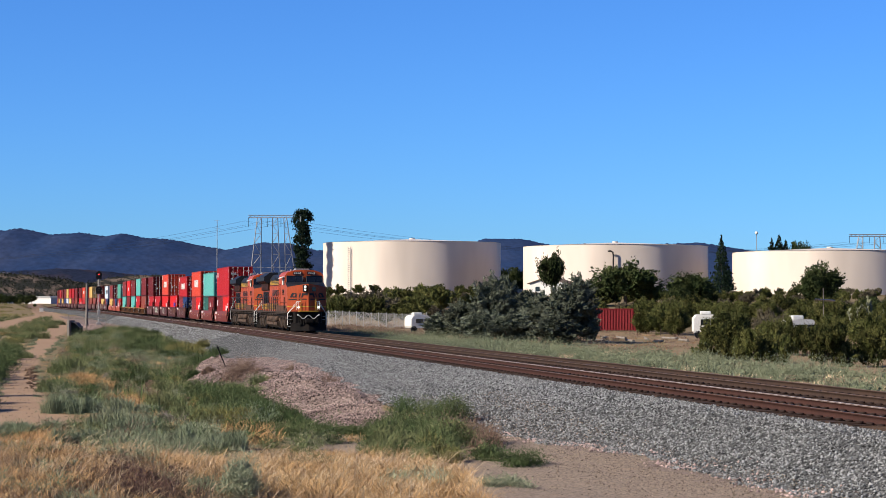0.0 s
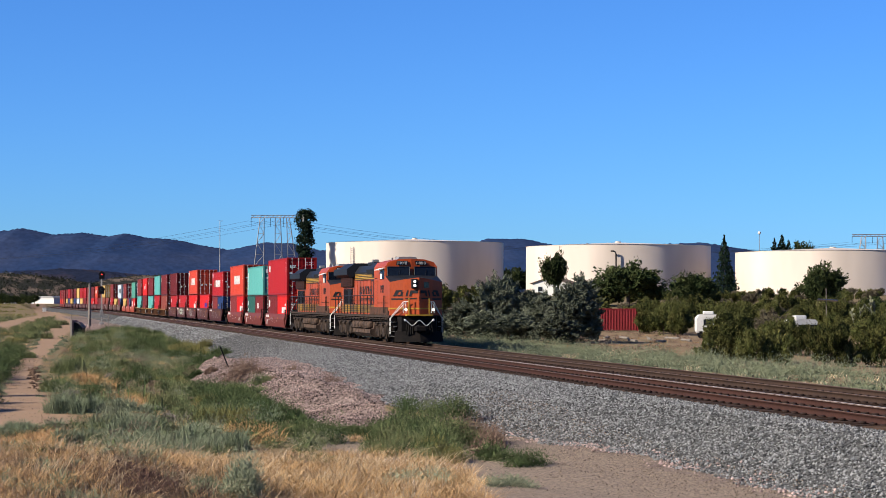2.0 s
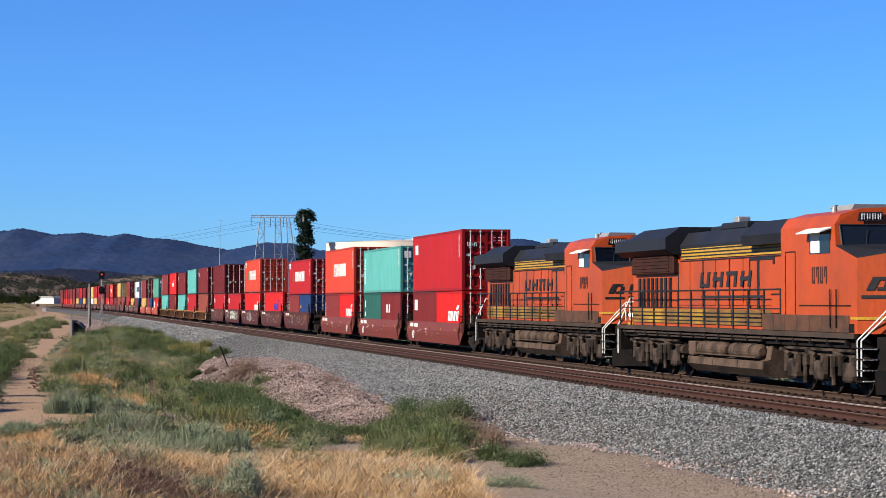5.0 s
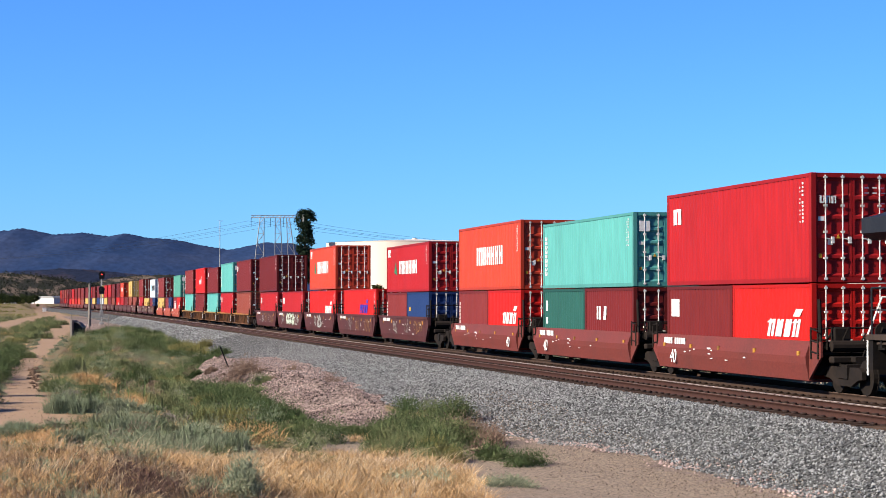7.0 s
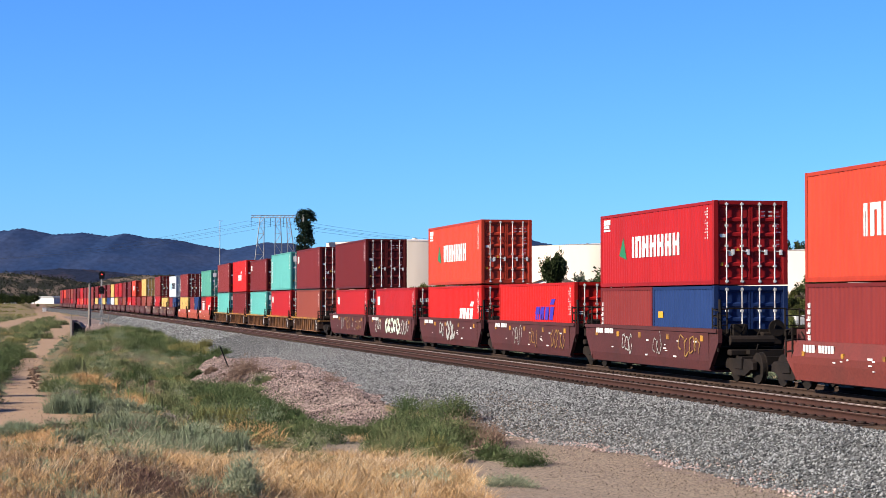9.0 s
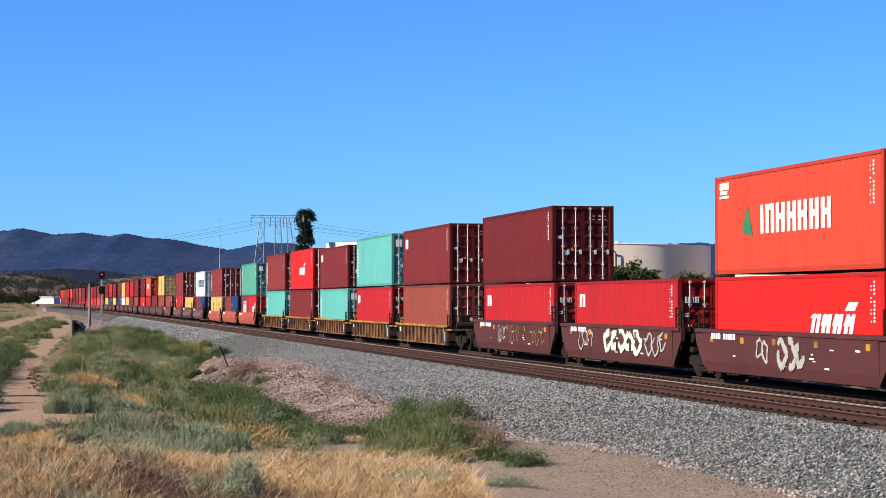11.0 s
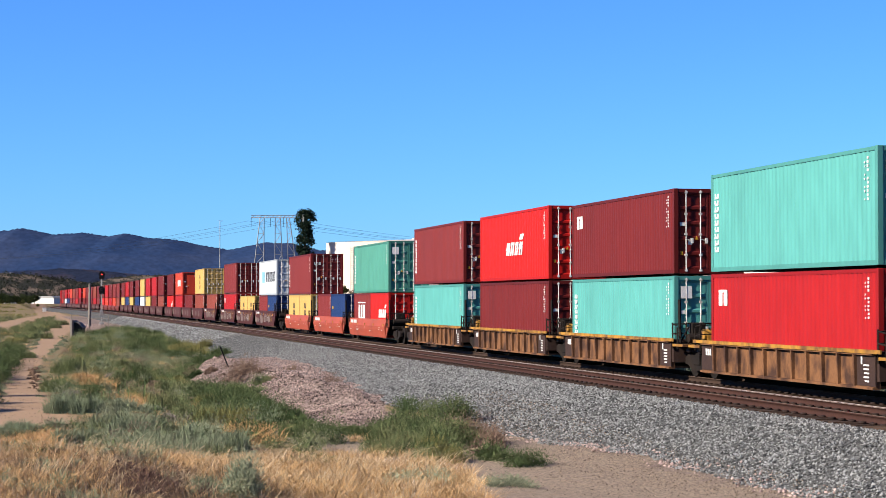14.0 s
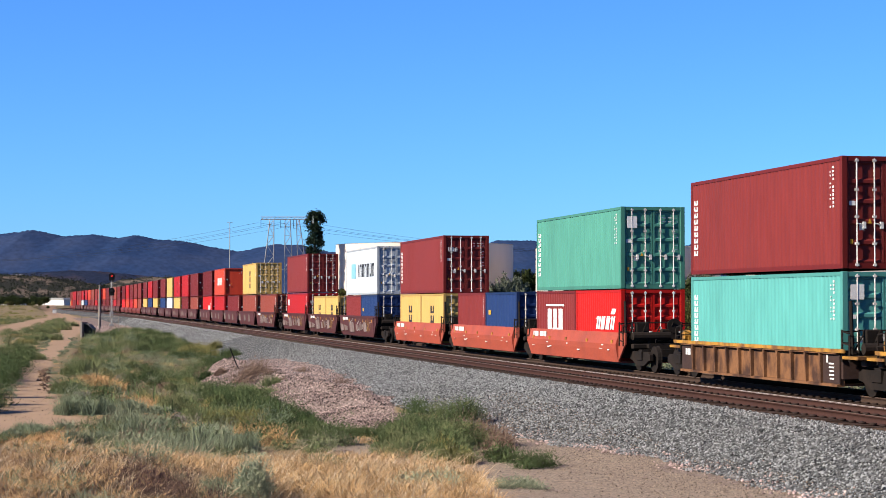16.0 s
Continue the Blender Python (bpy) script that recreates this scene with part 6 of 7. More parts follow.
CHALK = paint("pale spray paint", (0.44, 0.44, 0.42), 0.6, 0, (0.30, 0.26, 0.22), 0.6, 1.2, 10, 0.0)
GRIME = paint("grimy truck steel", (0.017, 0.013, 0.011), 0.8, 0.1, (0.040, 0.027, 0.021), 0.6, 2, 14)


def well_car(kind, u, lead, tail):
    """One well unit, 15.7 m between trucks; u: leading end of its container."""
    mats = {"red": WELLRED, "dark": WELLDARK, "orange": WELLORANGE, "rust": WELLRUST}
    words = {"red": "brown-red", "dark": "dark brown", "orange": "faded orange-red", "rust": "rusty yellow-trimmed"}
    m = mats[kind]
    c = thing("well_car", words[kind] + " steel double-stack well car on the rails", "rail car", "well cars")
    top = {"red": 1.37, "dark": 1.6, "orange": 1.37, "rust": 1.22}[kind]

    def side_mesh():
        bm = bmesh.new()
        out = [(-1.28, top), (-1.37, top), (-1.505, top - 0.42), (-1.49, 0.75), (-1.40, 0.30), (-1.26, 0.30), (-1.36, 0.75)] if kind in ("red", "orange") else [(-1.28, top), (-1.50, top), (-1.50, top - 0.1), (-1.48, 0.60), (-1.42, 0.30), (-1.26, 0.30), (-1.36, 0.60)] if kind != "rust" else [(-1.28, top), (-1.52, top), (-1.52, top - 0.12), (-1.40, top - 0.14), (-1.40, 0.32), (-1.5, 0.30), (-1.5, 0.24), (-1.28, 0.24)]
        prism(bm, out, -6.35, 6.35, "y")
        if kind != "rust":
            for e in (-1, 1):
                prism(bm, [(e * 6.35, 0.34), (e * 6.35, top - 0.004), (e * 7.15, top - 0.004), (e * 7.15, top - 0.42)], -1.47 if kind == "dark" else -1.40, -1.34, "x")
            if kind == "dark":
                box(bm, -1.53, -1.49, -7.1, 7.1, top - 0.12, top - 0.006)
        if kind == "rust":
            for i in range(11):
                y = -5.2 + i * 10.4 / 10
                prism(bm, [(-1.51, top - 0.12), (-1.39, top - 0.12), (-1.39, 0.3), (-1.49, 0.3)], y - 0.05, y + 0.05, "y")
        return mesh_of("side_sill", bm, m)
    for sx in (1, -1):
        s = part("side_sill", cached(("sill", kind), side_mesh), None, c)
        if sx < 0:
            s.matrix_basis = pose(0, 0, 0, 0, 0, 180)
    if kind == "rust":
        def black_end():
            b4 = bmesh.new()
            box(b4, -1.43, -1.39, -0.55, 0.55, 0.32, top - 0.13)
            return mesh_of("end_panel", b4, WELLBLACK)
        for sy in (-5.82, 5.82):
            part("end_panel", cached("black_end", black_end), None, c, "dark painted end panel").matrix_basis = pose(0, sy, 0)

        def tank_mesh():
            b4 = bmesh.new()
            rod(b4, (-1.2, 0, 0), (0.1, 0, 0), 0.2, 12)
            box(b4, -1.1, -0.9, -0.22, 0.22, -0.3, 0)
            box(b4, -0.2, 0, -0.22, 0.22, -0.3, 0)
            return mesh_of("air_reservoir", b4, WELLYELLOW)
        part("air_reservoir", cached("air", tank_mesh), None, c, "rusty yellow air reservoir").matrix_basis = pose(0, 6.95, 1.36)

        def spec_mesh():
            b4 = bmesh.new()
            rng = random.Random(3)
            for i in range(3):
                box(b4, -1.437, -1.428, 5.55 + i * 0.17, 5.66 + i * 0.17, 0.78, 0.98)
            for i in range(5):
                box(b4, -1.437, -1.428, -6.0, -6.0 + rng.uniform(0.2, 0.4), 0.42 + i * 0.1, 0.46 + i * 0.1)
            box(b4, -1.437, -1.428, -5.6, -5.52, 0.86, 1.06)
            return mesh_of("stencil", b4, WHITE)
        tagged(part("stencil", cached("rust_sten", spec_mesh), None, c, "white stencilled markings"), kind="stuff")
    bm = bmesh.new()
    box(bm, -1.25, 1.25, -6.3, 6.3, 0.26, 0.33)
    part("floor", cached(("floor", kind), lambda: mesh_of("floor", bm, m)), None, c)
    if u < 330:
        def mark_mesh():
            b3 = bmesh.new()
            rng = random.Random(kind)
            x = -1.515 if kind == "dark" else -1.475
            z0 = top - 0.28 if kind != "rust" else 0.62
            for i in range(10):
                if i != 4:
                    y = 5.5 - i * 0.21
                    prism(b3, [(y, z0 - 0.02), (y + 0.14, z0 - 0.02), (y + 0.14, z0 + 0.18), (y, z0 + 0.18)], x, x + 0.02, "x")
            for i in range(9):
                y, z = rng.uniform(-5.8, 5.8), rng.uniform(0.62, top - 0.4)
                w = rng.uniform(0.1, 0.3)
                box(b3, x - 0.035 if kind != "dark" else x + 0.02, x + 0.06, y, y + w, z, z + rng.uniform(0.02, 0.05))
            return mesh_of("stencil", b3, WHITE)
        if kind != "rust":
            tagged(part("stencil", cached(("sten", kind), mark_mesh), None, c, "white stencilled markings"), kind="stuff")
        def grab_mesh():
            """Ladder, crossover step, brake wheel, valves and pipes of one end."""
            b3 = bmesh.new()
            high = 2.25 if kind == "dark" else 1.75
            for x in (-1.42, -0.95, 0.95, 1.42):
                rod(b3, (x, -6.52, 0.9), (x, -6.52, high), 0.03, 5)
            for x in (-1.42, 1.42):
                rod(b3, (x, -7.0, 0.9), (x, -7.0, high - 0.15), 0.03, 5)
                for z in (1.1, 1.4, 1.7, 2.0, 2.2)[:5 if kind == "dark" else 3]:
                    rod(b3, (x, -6.52, z), (x, -7.0, z - 0.05), 0.02, 5)
                    rod(b3, (x, -6.52, z), (x * 0.67, -6.52, z), 0.02, 5)
            rod(b3, (-0.95, -6.52, high - 0.03), (0.95, -6.52, high - 0.03), 0.025, 5)
            box(b3, -1.3, 1.3, -7.0, -6.5, 1.02, 1.07)
            box(b3, -0.85, -0.35, -6.75, -6.5, 1.1, 1.75, 0.04)
            box(b3, 0.1, 0.75, -6.8, -6.5, 1.1, 1.5, 0.04)
            rod(b3, (-1.1, -7.15, 1.25), (0.3, -7.15, 1.25), 0.15, 10)
            rod(b3, (0.55, -6.86, 1.62), (0.55, -6.80, 1.62), 0.26, 14)
            rod(b3, (-1.25, -6.8, 1.05), (-1.25, -6.7, 2.5), 0.05, 6)
            for k in range(5):
                rod(b3, (-1.2 + 0.5 * k, -6.62, 1.05), (-1.0 + 0.5 * k, -6.9, 1.6 + 0.15 * (k % 2)), 0.025, 5)
            for x in (-0.45, 0.4):
                prev = None
                for k in range(9):
                    q = (x, -6.9 - k * 0.12, 1.15 - 0.45 * math.sin(k / 8 * math.pi))
                    if prev:
                        rod(b3, prev, q, 0.03, 5)
                    prev = q
            return mesh_of("ladder", b3, GRIME)
        for turn in (0, 180):
            part("ladder", cached(("grabs", kind == "dark"), grab_mesh), None, c, "dark ladder and brake gear").matrix_basis = pose(0, 0, 0, 0, 0, turn)
        def patch_mesh():
            b3 = bmesh.new()
            x = -1.512 if kind != "rust" else -1.56
            if kind == "rust":
                box(b3, -1.545, -1.50, -6.9, 6.9, top - 0.08, top + 0.02)
                box(b3, -1.45, 1.45, -7.6, -6.6, 0.98, 1.06)
                box(b3, -1.45, 1.45, 6.6, 7.6, 0.98, 1.06)
            else:
                for y in (-5.9, -2.6, 0.4, 2.9, 5.5):
                    box(b3, x, x + 0.04, y, y + (0.26 if kind == "dark" else 0.15), top - 0.40, top - (0.22 if kind == "dark" else 0.28))
            return mesh_of("yellow_plate", b3, WELLYELLOW)
        tagged(part("yellow_plate", cached(("yel", kind), patch_mesh), None, c, "dirty yellow sill plates"), kind="stuff")
        if kind == "dark":
            def scrawl(y0, n, size, wide, colour, seed):
                """A row of looping sprayed letters."""
                b3 = bmesh.new()
                rng = random.Random(seed)
                lift = 0
                for i in range(n):
                    cy, cz = y0 + i * size * 0.9, rng.uniform(0.95, 1.12)
                    ph, turns = rng.uniform(0, 6.28), rng.uniform(0.6, 1.1)
                    path = [(cy + size * (0.42 + 0.14 * math.sin(3 * a + ph)) * math.cos(ph + a), cz + 0.30 * (1 + 0.3 * math.sin(2 * a + ph)) * math.sin(ph + a)) for a in [k * turns * 6.28 / 17 for k in range(18)]]
                    for p0, p1 in zip(path, path[1:]):
                        lift += 1
                        d = Vector((0, p1[0] - p0[0], p1[1] - p0[1]))
                        wv = Vector((0, -d.z, d.y)).normalized() * wide * rng.uniform(0.6, 1.2)
                        x = -1.505 - 0.0006 * (lift % 30)
                        lo, hi = Vector((x, *p0)) - d * 0.12, Vector((x, *p1)) + d * 0.12
                        b3.faces.new([b3.verts.new(v) for v in (lo + wv, lo - wv, hi - wv, hi + wv)])
                return mesh_of("graffiti", b3, colour)
            style = random.Random(int(u))
            if 95 < u < 100:
                rows = [(-5.4, 3, 0.8, 0.05, CHALK), (-2.6, 5, 0.95, 0.13, MINT), (3.0, 3, 0.7, 0.04, CHALK)]
            elif 80 < u < 85:
                rows = [(-1.4, 3, 0.75, 0.11, CHALK), (1.2, 2, 0.5, 0.05, CHALK)]
            else:
                rows = [(-5.2 + style.uniform(-0.3, 0.3), 4, 0.55, 0.028, OCHRE), (-1.6 + style.uniform(-0.5, 0.5), style.randint(2, 4), 0.45, 0.018, style.choice((CHALK, OCHRE))), (0.9 + style.uniform(0, 0.8), style.randint(3, 4), 0.42, 0.025, CHALK)]
            for k, row in enumerate(rows):
                tagged(part("graffiti", scrawl(*row, int(u) * 7 + k), None, c, "sprayed graffiti shapes"), kind="stuff")
    for sy in (-1, 1):
        def end_mesh():
            b2 = bmesh.new()
            prism(b2, [(-0.7, 0.98), (0.7, 0.98), (0.7, 0.85), (0.4, 0.62), (-0.4, 0.62), (-0.7, 0.85)], -7.8, -6.3, "y")
            box(b2, -1.38, 1.38, -6.5, -6.3, 0.45, top - 0.02)
            box(b2, -1.2, 1.2, -7.5, -7.2, 0.80, 0.98, 0.03)
            return mesh_of("end_platform", b2, GRIME if kind != "rust" else WELLBLACK)
        e = part("end_platform", cached(("end", kind), end_mesh), None, c)
        if sy > 0:
            e.matrix_basis = pose(0, 0, 0, 0, 0, 180)
    if kind == "dark" and u > 150:
        which = int(u * 7) % 5

        def tag_mesh():
            b5 = bmesh.new()
            spray = random.Random(which)
            y = -5.6
            while y < 5.2:
                w = spray.uniform(1.0, 2.4)
                if spray.random() < 0.55:
                    z0, z1 = spray.uniform(0.55, 0.75), spray.uniform(0.95, 1.40)
                    prism(b5, [(y, z0), (y + w * 0.8, z0 - 0.05), (y + w, z1), (y + w * 0.15, z1 - 0.08)], -1.522, -1.506, "x")
                y += w + spray.uniform(0.05, 0.5)
            return mesh_of("graffiti", b5, FADED)
        tagged(part("graffiti", cached(("far_tag", which), tag_mesh), None, c, "sprayed graffiti shapes"), kind="stuff")
    if kind == "red" and u < 50:
        txt = bpy.data.curves.new("numerals", "FONT")
        txt.body, txt.size, txt.extrude, txt.shear = "40", 0.62, 0.006, 0.15
        tmp = new("numerals", txt)
        bpy.context.view_layer.update()
        me = bpy.data.meshes.new_from_object(tmp.evaluated_get(bpy.context.evaluated_depsgraph_get()))
        bpy.data.objects.remove(tmp)
        me.materials.clear()
        me.materials.append(WHITE)
        num = part("numerals", me, None, c, "white painted 40")
        num.matrix_basis = Matrix.Translation((-1.512, 5.0 if u < 25 else -4.6, 0.47)) @ Matrix.Rotation(radians(-90), 4, "Z") @ Matrix.Rotation(radians(88), 4, "X")
    MOVERS.append((c, u + 6.1, 0.0))
    return c


SPINNERS = []


def truck(u):
    t = thing("rail_truck", "grimy cast steel two-axle rail truck on the rails", "rail truck", "trucks under the well cars")

    def frame_side():
        bm = bmesh.new()
        prism(bm, [(-1.15, 0.62), (-0.95, 0.72), (-0.4, 0.72), (-0.3, 0.4), (0.3, 0.4), (0.4, 0.72), (0.95, 0.72), (1.15, 0.62), (1.15, 0.42), (0.9, 0.40), (0.45, 0.22), (-0.45, 0.22), (-0.9, 0.40), (-1.15, 0.42)], -0.06, 0.06, "x")
        box(bm, -0.1, 0.1, -0.3, 0.3, 0.42, 0.72)
        return mesh_of("side_frame", bm, GRIME)
    for x in (-1.0, 1.0):
        s = part("side_frame", cached("sideframe", frame_side), None, t)
        s.matrix_basis = pose(x, 0, 0)
    bm = bmesh.new()
    box(bm, -1.05, 1.05, -0.2, 0.2, 0.5, 0.78)
    part("bolster", cached("bolster", lambda: mesh_of("bolster", bm, GRIME)), None, t)
    for y in (-0.89, 0.89):
        w = part("wheelset", cached("wheelset", wheelset_mesh), None, t)
        w.matrix_basis = pose(0, y, 0.46)
        if u < 150:
            SPINNERS.append((w, (0, y, 0.46), 0.46))
    MOVERS.append((t, u, 0.0))
    return t


def wheelset_mesh():
    bm = bmesh.new()
    rod(bm, (-0.9, 0, 0), (0.9, 0, 0), 0.09, 10)
    for s in (-1, 1):
        rod(bm, (s * 0.70, 0, 0), (s * 0.82, 0, 0), 0.46, 24)
        rod(bm, (s * 0.67, 0, 0), (s * 0.70, 0, 0), 0.485, 24)
    return mesh_of("wheelset", bm, GRIME)


LOCO_ORANGE = paint("locomotive orange", (0.50, 0.072, 0.011), 0.42, 0, (0.24, 0.054, 0.020), 0.7, 0.7, 12, 0.02, (1, 1, 0.35), spec=0.2, grain=0.6)
LOCO_BLACK = paint("locomotive roof black", (0.018, 0.020, 0.026), 0.5, 0, (0.035, 0.035, 0.04), 0.5, 1, 12, 0.05)
LOCO_YELLOW = paint("locomotive yellow stripe", (0.55, 0.31, 0.035), 0.45, 0, (0.28, 0.14, 0.04), 0.6, 1.5, 14, 0.04)
LOCO_DUST = paint("dust-caked underframe", (0.120, 0.080, 0.060), 0.9, 0, (0.036, 0.025, 0.020), 0.9, 1.3, 14, 0.3, edge=(0.42, 0.66))
TRUCK_DUST = paint("dusty truck casting", (0.085, 0.060, 0.047), 0.9, 0, (0.016, 0.012, 0.010), 0.95, 2.2, 14, 0.3, edge=(0.40, 0.58))
SILL_DUST = paint("dusty walkway sill", (0.050, 0.037, 0.031), 0.85, 0, (0.075, 0.052, 0.042), 0.8, 1.6, 14, 0.2, (1, 1, 0.4), edge=(0.40, 0.62))
LOCO_SOOT_SHADE = paint("sooty orange paint with shade", (0.055, 0.018, 0.011), 0.7, 0, (0.018, 0.012, 0.011), 0.7, 1.4, 14, 0.1)
STRIPE_DUST = paint("dust-stained yellow stripe", (0.47, 0.26, 0.035), 0.6, 0, (0.14, 0.075, 0.036), 0.85, 0.5, 14, 0.04, (1, 1, 2.0), edge=(0.36, 0.56))
LOCO_DARK = paint("sooty underframe black with gap shade", (0.007, 0.006, 0.006), 0.8, 0.0, (0.028, 0.019, 0.015), 0.6, 2, 14, 0.2)
BOXDUST = paint("dusty orange-brown box paint", (0.115, 0.055, 0.036), 0.8, 0, (0.055, 0.038, 0.031), 0.8, 1.8, 14, 0.1, edge=(0.4, 0.6))
LOCO_GLASS = paint("tinted cab glass", (0.012, 0.016, 0.022), 0.06, 0, None, 0.2, 1, 10, 0.0, spec=0.4)
RAILWHITE = paint("white handrail paint", (0.78, 0.77, 0.74), 0.5, 0, (0.5, 0.46, 0.42), 0.4, 4, 30, 0.0)
LAMP = glow("lit headlight lens", (1.0, 0.93, 0.80), 0.9)


def front_y(x, z):
    return -8.9 + 0.10 * abs(x) + max(0.0, z - 3.2) * 0.32


def loco_meshes():
    M = {}
    plan_line = [(-1.55, -9.4), (-1.555, -9.785), (-0.78, -10.298), (0.0, -10.77), (0.78, -10.298), (1.555, -9.785), (1.55, -9.4)]

    def put(name, bm, mat_):
        for vert in bm.verts:
            vert.co.z += max(0.0, vert.co.z - 1.62) * 0.055
        M[name] = mesh_of(name, bm, mat_)
    bm = bmesh.new()   # underframe, its black also painting the shadow gap below the walkway
    box(bm, -1.36, 1.36, -9.6, 10.6, 1.24, 1.50)
    box(bm, -0.6, 0.6, -10.4, 11.0, 0.95, 1.35)
    box(bm, -1.5, 1.5, 10.4, 10.75, 0.75, 1.49)
    for i in range(17):
        y = -9.0 + i * 1.18
        box(bm, -1.50, -1.34, y, y + 0.10, 1.30, 1.49)
    put("underframe", bm, LOCO_DARK)
    bm = bmesh.new()   # walkway plate with a turned-down lip, pipes below it
    box(bm, -1.52, 1.52, -9.6, 10.7, 1.53, 1.62)
    for sx in (-1, 1):
        box(bm, sx * 1.535 - 0.018, sx * 1.535 + 0.018, -9.6, 10.7, 1.49, 1.625)
        rod(bm, (sx * 1.46, -9.0, 1.40), (sx * 1.46, 10.2, 1.40), 0.035, 6)
        rod(bm, (sx * 1.43, -3.0, 1.31), (sx * 1.43, 8.6, 1.31), 0.028, 6)
    put("walkway", bm, SILL_DUST)
    bm = bmesh.new()   # fuel tank with air reservoirs
    prism(bm, [(-1.0, 1.22), (-1.24, 1.16), (-1.30, 0.78), (-1.50, 0.72), (-1.53, 0.50), (-1.22, 0.26), (1.22, 0.26), (1.53, 0.50), (1.50, 0.72), (1.30, 0.78), (1.24, 1.16), (1.0, 1.22)], -3.3, 3.2, "y")
    for y in (-3.28, -1.2, 0.9, 3.12):
        prism(bm, [(-1.25, 0.78), (-1.52, 0.73), (-1.55, 0.49), (-1.22, 0.245), (-1.15, 0.245)], y, y + 0.06, "y")
    put("fuel_tank", bm, LOCO_DUST)
    bm = bmesh.new()
    for y in (-1.75, 1.05):
        rod(bm, (-1.40, y - 1.05, 0.99), (-1.40, y + 1.05, 0.99), 0.225, 16)
        for e in (-1, 1):
            rod(bm, (-1.40, y + e * 1.05, 0.99), (-1.40, y + e * 1.16, 0.99), 0.225, 16, 0.11) if e > 0 else rod(bm, (-1.40, y - 1.16, 0.99), (-1.40, y - 1.05, 0.99), 0.11, 16, 0.225)
        for dy in (-0.62, 0.62):
            rod(bm, (-1.40, y + dy - 0.03, 0.99), (-1.40, y + dy + 0.03, 0.99), 0.24, 16)
    box(bm, -1.56, -1.30, 2.45, 3.05, 0.76, 1.20, 0.03)
    rod(bm, (-1.60, -2.9, 0.83), (-1.60, 2.4, 0.83), 0.025, 6)
    put("air_reservoir", bm, LOCO_DUST)
    bm = bmesh.new()   # hood
    prism(bm, [(-0.98, 1.62), (-0.98, 3.92), (0.98, 3.92), (0.98, 1.62)], -4.7, 10.55, "y")
    for y in (-3.9, -2.7, -1.5, -0.3, 0.9, 2.1, 3.3, 4.5):
        box(bm, -1.01, -0.97, y, y + 1.05, 2.28, 3.62, 0.012)
    box(bm, -1.25, -0.95, -4.7, -3.2, 1.62, 3.4)
    put("hood", bm, LOCO_ORANGE)
    bm = bmesh.new()   # sooty box under the radiator wing, the wing's shade in its colour
    box(bm, -1.16, -0.95, 5.7, 10.2, 3.26, 3.9, 0.04)
    for i in range(5):
        z = 3.34 + i * 0.11
        box(bm, -1.185, -1.155, 6.1, 9.9, z, z + 0.05)
    put("hood_soot", bm, LOCO_SOOT_SHADE)
    bm = bmesh.new()   # stripes
    box(bm, -1.03, -0.975, -4.4, 5.2, 3.70, 4.02)
    put("stripe", bm, LOCO_YELLOW)
    bm = bmesh.new()
    box(bm, -1.03, -0.975, -3.15, 10.5, 1.72, 2.16)
    box(bm, 0.975, 1.03, -4.6, 10.5, 1.72, 2.16)
    put("sill_stripe", bm, STRIPE_DUST)
    bm = bmesh.new()
    for z in (1.80, 1.92, 2.04):
        box(bm, -1.045, -1.025, -3.1, 10.4, z, z + 0.03)
    for z in (3.76, 3.86, 3.96):
        box(bm, -1.045, -1.025, -4.4, 5.2, z, z + 0.035)
    # door seams and grab irons on the hood
    for y, w in ((-2.9, 0.09), (-1.7, 0.16), (-0.95, 0.05)):
        box(bm, -1.03, -0.97, y, y + w, 2.2, 3.6)
    box(bm, -1.03, -0.97, -2.9, -0.9, 3.55, 3.62)
    box(bm, -1.028, -0.97, -4.6, 5.4, 3.63, 3.66)
    for y in (0.8, 3.2, 5.6):
        box(bm, -1.013, -0.97, y, y + 0.03, 2.2, 3.6)
    put("louvre", bm, LOCO_BLACK)
    bm = bmesh.new()   # roof
    prism(bm, [(-1.0, 3.93), (-1.02, 4.12), (-0.72, 4.52), (0.72, 4.52), (1.02, 4.12), (1.0, 3.93)], -4.72, 5.6, "y")
    prism(bm, [(-1.35, 3.95), (-1.42, 4.22), (-0.95, 4.62), (0.95, 4.62), (1.42, 4.22), (1.35, 3.95)], -4.7, -1.2, "y")
    box(bm, -0.7, 0.7, 0.2, 2.4, 4.5, 4.72, 0.05)
    box(bm, -0.35, 0.35, 3.0, 4.3, 4.5, 4.68, 0.04)
    put("roof", bm, LOCO_BLACK)
    bm = bmesh.new()   # radiator wings
    v = [[bm.verts.new((x, y, z)) for x, z in ((-1.25, 3.86), (-1.52, 4.02), (-1.52, 4.38), (-1.0, zt), (1.0, zt), (1.52, 4.38), (1.52, 4.02), (1.25, 3.86))] for y, zt in ((5.4, 4.72), (9.2, 4.72), (11.0, 4.5))]
    for a, b in zip(v, v[1:]):
        for i in range(8):
            bm.faces.new((a[i], a[(i + 1) % 8], b[(i + 1) % 8], b[i]))
    bm.faces.new(v[0]), bm.faces.new(v[-1][::-1])
    put("radiator", bm, LOCO_BLACK)
    bm = bmesh.new()   # grilles, black slats standing in for the shadows of the louvres
    for i in range(8):
        y = 6.35 + i * 0.47
        box(bm, -1.03, -0.96, y, y + 0.2, 2.2, 3.15)
    put("grille", bm, LOCO_BLACK)
    bm = bmesh.new()   # cab
    xs = (-1.54, -1.54, -1.34, -0.80, 0.0, 0.80, 1.34, 1.54, 1.54)
